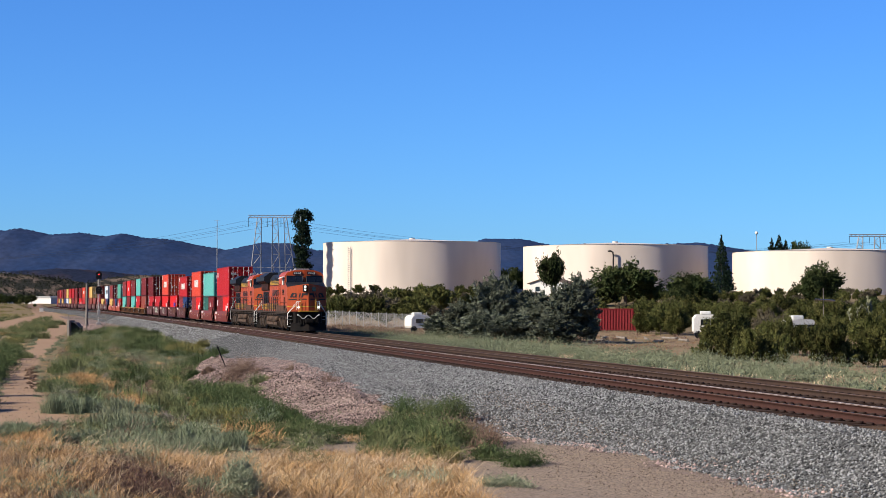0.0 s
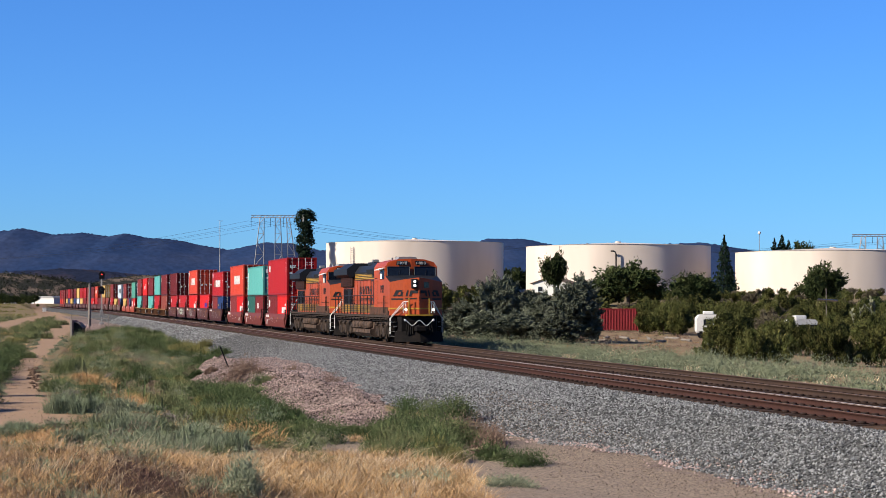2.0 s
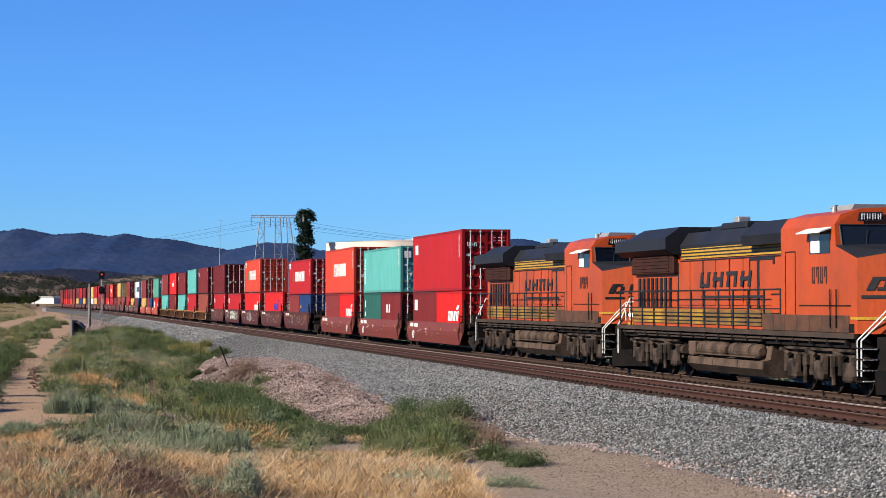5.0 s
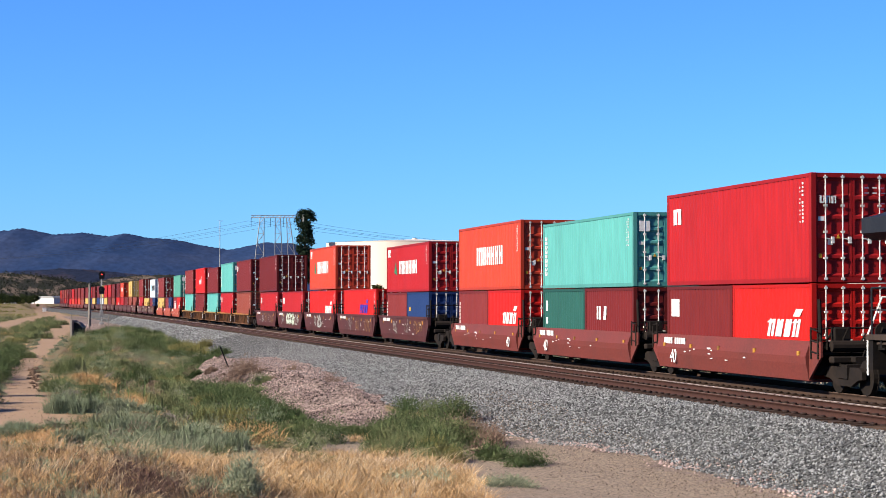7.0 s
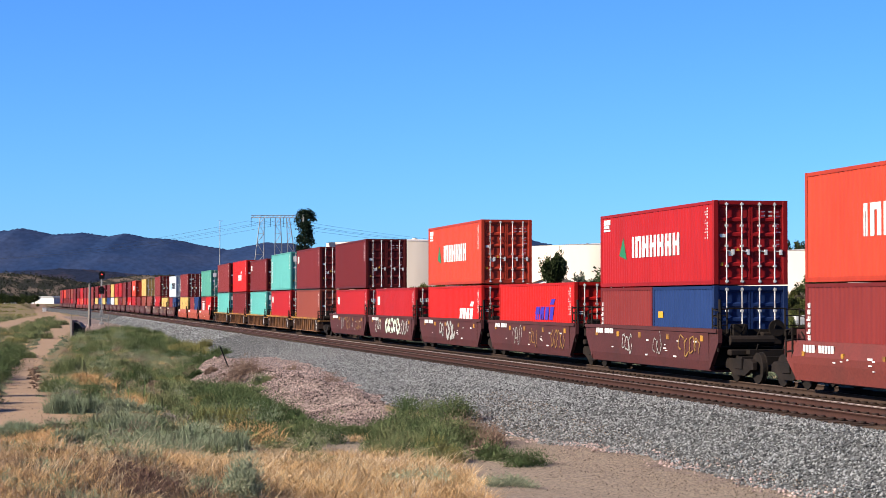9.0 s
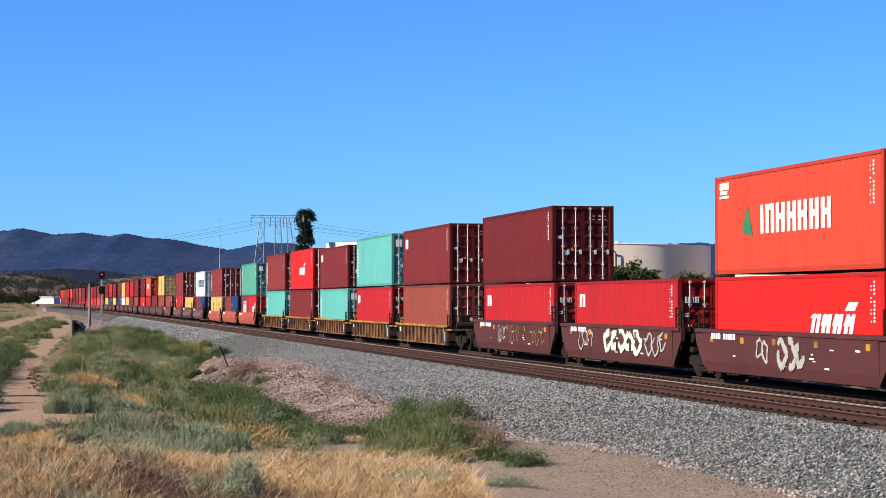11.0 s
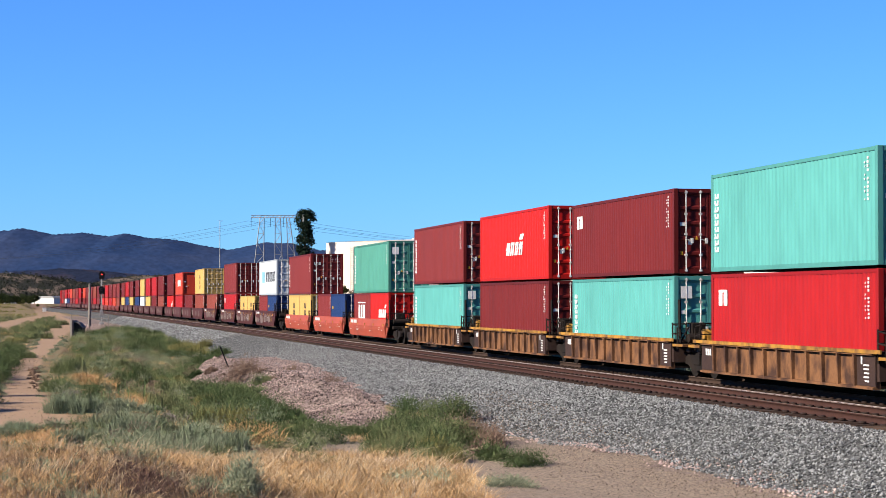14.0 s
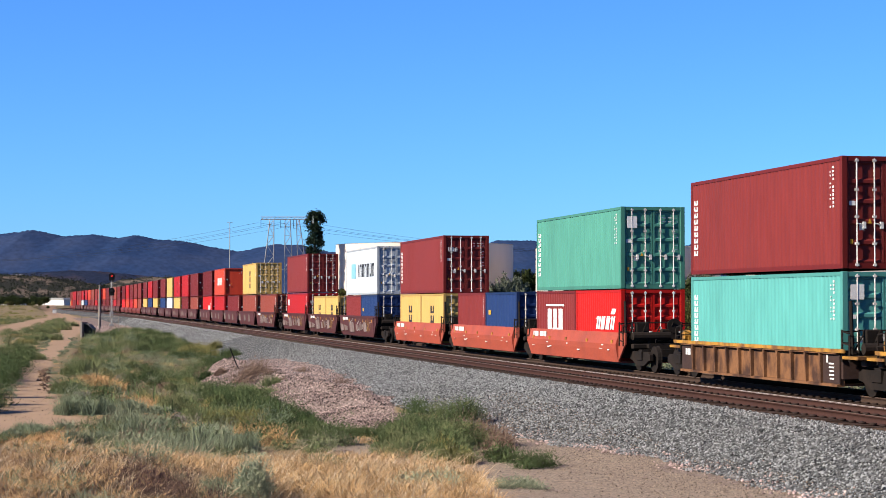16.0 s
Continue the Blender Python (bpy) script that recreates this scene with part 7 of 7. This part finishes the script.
    zs = (1.62, 4.30, 4.56, 4.70, 4.74, 4.70, 4.56, 4.30, 1.62)
    back = [bm.verts.new((x, -4.7, z)) for x, z in zip(xs, zs)]
    fore = [bm.verts.new((x, front_y(x, z), z)) for x, z in zip(xs, zs)]
    for i in range(8):
        bm.faces.new((back[i], back[i + 1], fore[i + 1], fore[i]))
    bm.faces.new(back)
    mid_lo = bm.verts.new((0, front_y(0, 1.62), 1.62))
    bm.faces.new((fore[0], fore[1], fore[2], fore[3], fore[4], mid_lo))
    bm.faces.new((mid_lo, fore[4], fore[5], fore[6], fore[7], fore[8]))
    put("cab", bm, LOCO_ORANGE)
    bm = bmesh.new()   # seams, door and grab irons of the cab
    for y in (-5.75, -5.05):
        box(bm, -1.552, -1.535, y, y + 0.03, 1.7, 3.7)
    box(bm, -1.552, -1.535, -5.75, -5.02, 3.67, 3.70)
    box(bm, -1.552, -1.535, -9.4, -6.0, 2.28, 2.31)
    box(bm, -1.554, -1.535, -9.6, -4.75, 1.64, 1.86)
    for y in (-8.6, -8.2):
        rod(bm, (-1.6, y, 1.75), (-1.6, y, 2.7), 0.02, 5)
    put("cab_seam", bm, LOCO_DARK)
    bm = bmesh.new()   # dusty battery boxes below the cab
    for k in range(7):
        y = -9.3 + k * 0.86
        box(bm, -1.572, -1.50 if y < -4.9 else -1.0, y, y + 0.82, 1.63, 2.06, 0.015)
    put("battery_box", bm, BOXDUST)
    bm = bmesh.new()   # thin yellow line round the nose
    for a, b in zip(plan_line, plan_line[1:]):
        prism(bm, [(a[0], a[1]), (b[0], b[1]), (b[0], b[1] - 0.02), (a[0], a[1] - 0.02)], 1.96, 2.03, "z")
    put("nose_stripe", bm, LOCO_YELLOW)
    bm = bmesh.new()   # nose
    plan = [(-1.54, -8.4), (-1.54, -9.78), (-0.78, -10.29), (0.0, -10.76), (0.78, -10.29), (1.54, -9.78), (1.54, -8.4)]
    tops = [3.78, 3.44, 3.58, 3.68, 3.58, 3.44, 3.78]
    lo = [bm.verts.new((x, y, 1.62)) for x, y in plan]
    hi = [bm.verts.new((x, y, z)) for (x, y), z in zip(plan, tops)]
    for i in range(6):
        bm.faces.new((lo[i], lo[i + 1], hi[i + 1], hi[i]))
    bm.faces.new(lo)
    put("nose", bm, LOCO_ORANGE)
    bm = bmesh.new()   # anti-glare nose top
    w = [bm.verts.new((x, front_y(x, 3.8) - 0.02, 3.82 - 0.02 * abs(x))) for x in (-1.46, 0, 1.46)]
    h2 = [bm.verts.new((x, y, z + 0.004)) for (x, y), z in zip(plan, tops)]
    bm.faces.new((h2[0], h2[1], w[0])), bm.faces.new((h2[1], h2[2], h2[3], w[1], w[0])), bm.faces.new((h2[3], h2[4], h2[5], w[2], w[1])), bm.faces.new((h2[5], h2[6], w[2]))
    put("nose_top", bm, LOCO_BLACK)
    for nm, x0, x1, z0, z1 in (("windshield", -1.42, -0.14, 3.74, 4.28), ("windshield_far", 0.14, 1.42, 3.74, 4.28)):
        bm = bmesh.new()
        a = [bm.verts.new((x, front_y(x, z) - 0.015, z)) for x, z in ((x0, z0), (x1, z0), (x1, z1), (x0, z1))]
        bm.faces.new(a)
        bmesh.ops.solidify(bm, geom=bm.faces[:], thickness=0.02)
        put(nm, bm, LOCO_GLASS)
        bm = bmesh.new()
        for (xa, za), (xb, zb) in (((x0, z0), (x1, z0)), ((x1, z0), (x1, z1)), ((x1, z1), (x0, z1)), ((x0, z1), (x0, z0)), (((x0 + x1) / 2, z0), ((x0 + x1) / 2 + 0.1, z0 + 0.42))):
            rod(bm, (xa, front_y(xa, za) - 0.02, za), (xb, front_y(xb, zb) - 0.02, zb), 0.025, 4)
        put(nm + "_seal", bm, LOCO_BLACK)
    bm = bmesh.new()
    box(bm, -1.555, -1.53, -8.1, -6.75, 3.60, 4.16)
    put("side_window", bm, LOCO_GLASS)
    bm = bmesh.new()
    box(bm, 1.53, 1.555, -8.1, -6.75, 3.60, 4.16)
    put("side_window_far", bm, LOCO_GLASS)
    bm = bmesh.new()
    box(bm, -1.565, -1.54, -7.45, -6.85, 3.62, 4.14)
    prism(bm, [(-1.5, 4.26), (-1.88, 4.13), (-1.88, 4.10), (-1.5, 4.22)], -8.2, -6.6, "y")
    put("window_shade", bm, RAILWHITE)
    for sx in (-1, 1):   # number boards
        bm = bmesh.new()
        a = [bm.verts.new((sx * x, front_y(x, z) - 0.03, z)) for x, z in ((0.22, 4.385), (0.92, 4.375), (0.86, 4.60), (0.22, 4.62))]
        bm.faces.new(a if sx > 0 else a[::-1])
        bmesh.ops.solidify(bm, geom=bm.faces[:], thickness=0.03)
        put("number_board%d" % sx, bm, LOCO_BLACK)
    for sx in (-1, 1):
        for i in range(4):
            x = sx * (0.34 + i * 0.145)
            bar = bmesh.new()
            for dx in (-0.045, 0.02):
                box(bar, x + dx, x + dx + 0.022, front_y(x, 4.49) - 0.075, front_y(x, 4.49) - 0.06, 4.425, 4.57)
            put("number_bar%d%d" % (sx, i), bar, WHITE)
    bm = bmesh.new()   # lettering on hood, cab and nose
    for i in range(4):
        y = 3.45 - i * 1.2
        for k in (0.0, 0.62):
            prism(bm, [(y - k, 2.82), (y - k - 0.22, 2.82), (y - k - 0.34, 3.27), (y - k - 0.12, 3.27)], -1.036, -1.012, "x")
        z = (2.82, 3.0, 3.16, 3.0)[i]
        prism(bm, [(y, z), (y - 0.85, z), (y - 0.89, z + 0.11), (y - 0.04, z + 0.11)], -1.040, -1.012, "x")
    box(bm, -1.034, -1.012, -2.0, 3.3, 2.50, 2.57)
    put("hood_lettering", bm, BLACKISH)
    bm = bmesh.new()
    for i in range(4):
        y = -6.9 - i * 0.27
        box(bm, -1.552, -1.538, y - 0.17, y - 0.12, 2.85, 3.27)
        box(bm, -1.552, -1.538, y - 0.05, y, 2.85 + 0.16 * (i % 2), 3.27)
        box(bm, -1.5525, -1.538, y - 0.17, y, 3.20 if i % 2 else 2.85, 3.27 if i % 2 else 2.92)
    put("cab_number", bm, BLACKISH)
    bm = bmesh.new()
    def nose_tab(p0, p1, z0, z1, lean=0.0):
        # p: 0 at the outer corner, 1 at the centre line
        q = []
        for p, z in ((p0, z0), (p1, z0), (p1 + lean, z1), (p0 + lean, z1)):
            x, y = (-1.54 + 0.76 * p * 2, -9.78 - 0.51 * p * 2) if p < 0.5 else (-0.78 + 0.78 * (p - 0.5) * 2, -10.29 - 0.47 * (p - 0.5) * 2)
            q.append((x - 0.012, y - 0.015, z))
        return q
    for sx in (1, -1):
        for args in ((0.12, 0.24, 2.66, 2.98, 0.10), (0.20, 0.42, 2.90, 2.99, 0.02), (0.27, 0.44, 2.66, 2.74, 0.01), (0.36, 0.44, 2.72, 2.90, 0.03), (0.54, 0.60, 2.66, 2.98, 0.05), (0.66, 0.74, 2.66, 2.98, 0.05), (0.78, 0.96, 2.82, 2.98, 0.0), (0.06, 0.46, 2.47, 2.55), (0.54, 0.92, 2.50, 2.57)):
            q = nose_tab(*args)
            bm.faces.new([bm.verts.new((sx * x, y, z)) for x, y, z in (q if sx > 0 else q[::-1])])
    bmesh.ops.solidify(bm, geom=bm.faces[:], thickness=0.008)
    put("nose_lettering", bm, BLACKISH)
    bm = bmesh.new()   # headlight housing, lamps
    box(bm, -0.43, -0.11, -10.80, -10.40, 3.10, 3.60, 0.02)
    put("headlight_box", bm, LOCO_BLACK)
    bm = bmesh.new()
    rod(bm, (0, -10.66, 0), (0, -10.59, 0), 0.078, 16)
    put("headlight", bm, LAMP)
    bm = bmesh.new()   # pilot and plow
    prism(bm, [(-1.15, -10.1), (-1.0, -10.62), (1.0, -10.62), (1.15, -10.1)], 0.62, 1.55, "z")
    for sx in (-1, 1):
        v = [bm.verts.new(p) for p in ((0, -11.2, 0.12), (sx * 1.42, -10.7, 0.12), (sx * 1.36, -10.5, 0.72), (0, -10.85, 0.72))]
        bm.faces.new(v)
        v = [bm.verts.new(p) for p in ((0, -11.1, 0.12), (sx * 1.42, -10.6, 0.12), (sx * 1.36, -10.4, 0.72), (0, -10.75, 0.72))]
        bm.faces.new(v[::-1])
        for k in range(4):
            z = 0.40 + 0.28 * k
            box(bm, sx * 1.36 - 0.19, sx * 1.36 + 0.19, -10.2, -9.75, z, z + 0.04)
        box(bm, sx * 1.36 - 0.19, sx * 1.36 + 0.19, -9.75, -9.70, 0.35, 1.55)
        for k in range(4):
            rod(bm, (sx * (0.35 + 0.12 * k), -10.66, 1.15), (sx * (0.40 + 0.13 * k), -10.9, 0.55), 0.035, 6)
    box(bm, -0.3, 0.3, -11.35, -10.6, 0.72, 1.02, 0.05)
    rod(bm, (0, -11.3, 0.9), (0, -10.6, 0.9), 0.2, 10)
    rod(bm, (-0.9, -10.7, 1.32), (0.9, -10.7, 1.32), 0.03, 6)
    put("pilot", bm, LOCO_DARK)
    bm = bmesh.new()
    box(bm, -0.75, 0.75, -10.92, -10.35, 1.60, 1.68)
    box(bm, -0.62, -0.56, -10.75, -10.70, 1.66, 2.55), box(bm, 0.56, 0.62, -10.75, -10.70, 1.66, 2.55)
    put("anticlimber", bm, LOCO_YELLOW)
    bm = bmesh.new()   # white rails and hose at the front
    for sx in (-1, 1):
        for dx, dy in ((0.0, 0.0), (-0.22, 0.25)):
            x = sx * (1.25 + dx)
            rod(bm, (sx * 1.53, -9.75 - dy, 0.55), (sx * 1.53, -9.75 - dy, 1.45), 0.021, 6)
            rod(bm, (sx * 1.53, -9.75 - dy, 1.45), (x * 0.72, -10.55, 2.35), 0.021, 6)
            rod(bm, (x * 0.72, -10.55, 2.35), (x * 0.60, -10.62, 2.38), 0.021, 6)
            rod(bm, (x * 0.72, -10.55, 2.35), (x * 0.72, -10.6, 1.75), 0.022, 6)
        for k in range(4):
            box(bm, sx * 1.38 - 0.18, sx * 1.38 + 0.18, -10.2, -10.16, 0.42 + 0.27 * k, 0.45 + 0.27 * k)
    prev = None
    for i in range(15):
        a = i / 14
        q = (-0.85 + 1.65 * a, -10.9, 1.20 + 0.15 * math.cos(a * math.pi * 4))
        if prev:
            rod(bm, prev, q, 0.022, 5)
        prev = q
    for x in (-0.85, 0.8):
        bmesh.ops.create_uvsphere(bm, u_segments=8, v_segments=6, radius=0.07, matrix=Matrix.Translation((x, -10.86, 1.36)))
    put("front_handrail", bm, RAILWHITE)
    bm = bmesh.new()   # rear rails
    for sx in (-1, 1):
        rod(bm, (sx * 1.5, 10.7, 0.6), (sx * 1.5, 10.7, 1.6), 0.026, 6)
        rod(bm, (sx * 1.5, 10.7, 1.6), (sx * 0.95, 11.05, 2.5), 0.026, 6)
    rod(bm, (-0.95, 11.05, 2.5), (0.95, 11.05, 2.5), 0.026, 6)
    put("rear_handrail", bm, RAILWHITE)
    bm = bmesh.new()   # side handrail
    for sx in (-1, 1):
        rod(bm, (sx * 1.48, -4.5, 2.72), (sx * 1.48, 10.5, 2.72), 0.024, 6)
        rod(bm, (sx * 1.48, -4.5, 2.2), (sx * 1.48, 10.5, 2.2), 0.018, 5)
        for i in range(13):
            y = -4.5 + i * 1.25
            rod(bm, (sx * 1.48, y, 1.6), (sx * 1.48, y, 2.72), 0.028, 6)
    put("side_handrail", bm, LOCO_BLACK)
    bm = bmesh.new()   # truck frame
    for sx in (-1, 1):
        prism(bm, [(-2.6, 0.95), (-2.3, 1.1), (2.3, 1.1), (2.6, 0.95), (2.5, 0.62), (1.2, 0.66), (0.9, 0.45), (-0.9, 0.45), (-1.2, 0.66), (-2.5, 0.62)], sx * 1.16 - 0.1, sx * 1.16 + 0.1, "x")
        for y in (-1.85, 0, 1.85):
            box(bm, sx * 1.26 - 0.14, sx * 1.26 + 0.14, y - 0.28, y + 0.28, 0.34, 0.86, 0.05)
            rod(bm, (sx * 1.33, y - 0.42, 0.52), (sx * 1.33, y - 0.42, 1.0), 0.1, 10)
            rod(bm, (sx * 1.33, y + 0.42, 0.52), (sx * 1.33, y + 0.42, 1.0), 0.1, 10)
            rod(bm, (sx * 1.40, y + 0.1, 1.0), (sx * 1.40, y + 0.75, 1.12), 0.06, 8)
        for y in (-0.95, 0.95):
            rod(bm, (sx * 1.34, y, 0.25), (sx * 1.34, y, 0.95), 0.07, 8)
            box(bm, sx * 1.32 - 0.08, sx * 1.32 + 0.08, y - 0.12, y + 0.12, 0.70, 1.02, 0.03)
        rod(bm, (sx * 1.36, -2.4, 1.16), (sx * 1.36, 2.4, 1.16), 0.045, 6)
        rod(bm, (sx * 1.30, -2.9, 0.9), (sx * 1.30, -2.3, 0.9), 0.14, 10)
    box(bm, -1.1, 1.1, -0.4, 0.4, 0.6, 1.0)
    put("truck_frame", bm, TRUCK_DUST)
    bm = bmesh.new()
    rod(bm, (-1.0, 0, 0), (1.0, 0, 0), 0.11, 10)
    for sx in (-1, 1):
        rod(bm, (sx * 0.70, 0, 0), (sx * 0.84, 0, 0), 0.53, 28)
        rod(bm, (sx * 0.67, 0, 0), (sx * 0.70, 0, 0), 0.555, 28)
        for k in range(4):
            a = k * math.pi / 2
            box(bm, sx * 0.85 - 0.02, sx * 0.85 + 0.02, 0.3 * math.cos(a) - 0.06, 0.3 * math.cos(a) + 0.06, 0.3 * math.sin(a) - 0.06, 0.3 * math.sin(a) + 0.06)
    put("wheelset", bm, GRIME)
    bm = bmesh.new()   # horns and roof gear
    prism(bm, [(-0.62, 4.66), (-0.50, 4.86), (0.50, 4.86), (0.62, 4.66)], -7.3, -6.2, "y")
    put("air_conditioner", bm, GALV)
    bm = bmesh.new()
    rod(bm, (-0.4, -5.6, 4.80), (0.4, -5.6, 4.80), 0.04, 8)
    for x in (-0.4, 0.0, 0.4):
        rod(bm, (x, -5.9, 4.84), (x, -5.5, 4.84), 0.07, 8, 0.03)
    rod(bm, (0, -5.6, 4.6), (0, -5.6, 4.82), 0.03, 6)
    put("horn", bm, GALV)
    bm = bmesh.new()
    rod(bm, (-0.85, -6.8, 4.62), (-0.85, -6.8, 4.82), 0.09, 10, 0.06)
    put("beacon", bm, GALV)
    bm = bmesh.new()
    box(bm, -0.6, -0.2, 1.1, 1.5, 4.70, 4.88, 0.03)
    put("exhaust_stack", bm, GALV)
    bm = bmesh.new()   # dark window in the nose door
    a = [bm.verts.new((x, -10.76 + 0.47 * x / 0.78 - 0.012, z)) for x, z in ((0.30, 3.12), (0.62, 3.12), (0.62, 3.42), (0.30, 3.42))]
    bm.faces.new(a)
    bmesh.ops.solidify(bm, geom=bm.faces[:], thickness=0.01)
    put("nose_window", bm, LOCO_GLASS)
    return M


def locomotive(u):
    c = thing("diesel_locomotive", "orange and black six-axle diesel freight locomotive, headlights lit", "locomotive", "locomotives")
    M = cached("loco", loco_meshes)
    labels = {"fuel_tank": "dust-caked fuel tank", "walkway": "dusty walkway plate and pipes", "sill_stripe": "dust-stained yellow stripe", "hood_soot": "sooty panel painted with the radiator's shade", "stripe": "yellow stripe", "roof": "black roof", "radiator": "black overhanging radiator", "front_handrail": "white handrails and hose", "side_handrail": "black handrail along the walkway"}
    for name in ("underframe", "walkway", "fuel_tank", "air_reservoir", "hood", "hood_soot", "stripe", "sill_stripe", "louvre", "roof", "radiator", "grille", "nose", "nose_top", "battery_box", "nose_stripe", "pilot", "anticlimber", "front_handrail", "rear_handrail", "side_handrail", "nose_lettering", "hood_lettering", "air_conditioner", "horn", "beacon", "exhaust_stack", "nose_window"):
        part(name, M[name], None, c, labels.get(name, ""))
    cab = part("cab", M["cab"], None, c, "orange full-width cab")
    for name in ("windshield", "windshield_far"):
        part("windshield", M[name], None, cab, "dark tinted windshield")
        part("window_seal", M[name + "_seal"], None, cab)
    part("side_window", M["side_window"], None, cab)
    part("side_window", M["side_window_far"], None, cab)
    part("cab_seam", M["cab_seam"], None, cab, "dark door seams and grab irons")
    part("cab_lettering", M["cab_number"], None, cab)
    part("window_shade", M["window_shade"], None, cab, "white window shade and frame")
    for sx in (-1, 1):
        part("number_board", M["number_board%d" % sx], None, cab, "black number board")
        for i in range(4):
            part("number_bar", M["number_bar%d%d" % (sx, i)], None, cab)
    hb = part("headlight_box", M["headlight_box"], None, c)
    for z in (3.33, 3.56):
        part("headlight", M["headlight"], None, hb, "lit headlight").matrix_basis = pose(-0.27, -0.16, z)
    for x in (-0.80, 0.80):
        part("ditch_light", M["headlight"], None, c, "lit ditch light").matrix_basis = pose(x, -0.24, 1.95)
    for y in (-6.9, 6.9):
        tr = part("truck_frame", M["truck_frame"], None, c, "dusty three-axle truck")
        tr.matrix_basis = pose(0, y, 0)
        for dy in (-1.85, 0, 1.85):
            w = part("wheelset", M["wheelset"], None, tr)
            w.matrix_basis = pose(0, dy, 0.53)
            SPINNERS.append((w, (0, dy, 0.53), 0.53))
    MOVERS.append((c, u + 11.15, 0.0))
    return c


locomotive(-48.4)
locomotive(-26.1)

# Each row: car kind, first or middle or last unit of its set, upper container (or none), lower containers.
SETS = [
    ("red", 3, [(RED, (MAROON, BRIGHT)), (TEAL, (DKGREEN, MAROON)), (ORANGE, (BROWN, BRIGHT))]),
    ("dark", 5, [(RED, (BROWN, NAVY)), (None, (BRIGHT,)), (ORANGE, (BRIGHT,)), (None, (RED,)), (DARK, (RED,))]),
    ("rust", 5, [(MAROON, (RUST,)), (TEAL, (RED,)), (MAROON, (TEAL,)), (BRIGHT, (MAROON,)), (BROWN, (TEAL,))]),
    ("orange", 3, [(GREEN, (BROWN, BRIGHT)), (None, (BROWN, NAVY)), (BROWN, (YELLOW, YELLOW))]),
    ("dark", 3, [(PALE, (BROWN, NAVY)), (None, (YELLOW, YELLOW)), (BROWN, (RED,))]),
    ("dark", 5, [(None, (RUST,)), (YELLOW, (RUST,)), (None, (MAROON,)), (ORANGE, (RED,)), (DARK, (BRIGHT,))]),
    ("dark", 5, [(MAROON, (RUST,)), (RED, (MAROON,)), (RED, (YELLOW,)), (YELLOW, (PALE,)), (MAROON, (NAVY,))]),
    ("dark", 3, [(MAROON, (YELLOW,)), (RED, (NAVY,)), (MAROON, (YELLOW,))]),
]
filler = random.Random(12)
pool = [RED, RED, MAROON, BROWN, BRIGHT, ORANGE, RED, DARK, RUST, MAROON, BROWN, YELLOW]
while sum(k for _, k, _ in SETS) < 62:
    k = filler.choice((3, 5))
    SETS.append((filler.choice(("dark", "red", "dark")), k, [(filler.choice(pool), (filler.choice(pool + [NAVY, PALE]),)) for _ in range(k)]))


LETTERS = {
    (0, "up"): "square codes caps", (0, "front"): "slant", (0, "rear"): "patch", (1, "up"): "vertical codes placard", (1, "front"): "tally", (1, "rear"): "duo", (2, "up"): "word codes", (2, "front"): "slant", (2, "rear"): "vertical",
    (3, "up"): "word emblem corner codes", (3, "front"): "badge", (3, "rear"): "vertical", (4, "low"): "slantblue codes", (5, "up"): "word emblem corner codes", (5, "low"): "slant codes",
    (6, "low"): "square codes caps", (7, "up"): "codes", (7, "low"): "square codes caps", (8, "up"): "square codes", (8, "low"): "codes", (9, "up"): "vertical codes placard", (9, "low"): "square caps codes",
    (10, "up"): "square codes", (10, "low"): "vertical codes placard", (11, "up"): "slantmid codes", (11, "low"): "codes", (12, "up"): "vertical codes", (12, "low"): "vertical codes placard",
    (13, "up"): "vertical codes placard", (13, "front"): "slant", (13, "rear"): "crest", (14, "front"): "badge", (14, "rear"): "codes", (15, "up"): "vertical codes caps", (15, "front"): "stack", (15, "rear"): "stack",
    (16, "up"): "wordblack star codes", (16, "front"): "badge", (17, "front"): "stack", (17, "rear"): "stack", (18, "up"): "codes", (18, "low"): "square caps codes", (20, "up"): "wordstack codes", (22, "up"): "word codes",
    (23, "up"): "codes", (23, "low"): "slant codes", (26, "up"): "wordstack codes",
}


def train():
    u, count, marks = 0.0, 0, LETTERS
    for kind, k, units in SETS:
        up = 0.09 if kind == "rust" else 0.0
        truck(u - 1.75)
        for i, (upper, lower) in enumerate(units):
            near = count < 22
            well_car(kind, u, i == 0, i == k - 1)
            truck(u + 12.19 + 1.75)
            if len(lower) == 2:
                container(lower[1], 6.06, u, 0.34, marks.get((count, "front"), ""), detail=near, h=2.591)
                container(lower[0], 6.06, u + 6.13, 0.34, marks.get((count, "rear"), ""), detail=near, h=2.591)
            else:
                container(lower[0], 12.19, u, 0.34 + up, marks.get((count, "low"), "codes"), detail=near, h=2.85)
            if upper:
                container(upper, 12.19, u, 2.965 if len(lower) == 2 else 3.27 + up, marks.get((count, "up"), "codes"), "stacked on another", near, {1: 2.62, 3: 2.62, 7: 3.03, 9: 3.01, 10: 2.80}.get(count, 2.99), 1.06 if count == 7 else 1.0)
            u += 15.9 if kind == "red" and count < 3 else 15.25 if count == 6 else 15.75
            count += 1
        u += {3: 3.55, 13: 4.2, 16: 4.3}.get(count, 4.0)


train()


def motions():
    times = [i * 0.5 for i in range(33)]
    for ob, u, z in MOVERS:
        walk(ob, [(t, on_line(u, t, z)) for t in times])
    for ob, place, r in SPINNERS:
        walk(ob, [(i / 30, Matrix.Translation(place) @ Matrix.Rotation(travelled(i / 30) / r, 4, "X")) for i in range(0, 481, 1)])


motions()
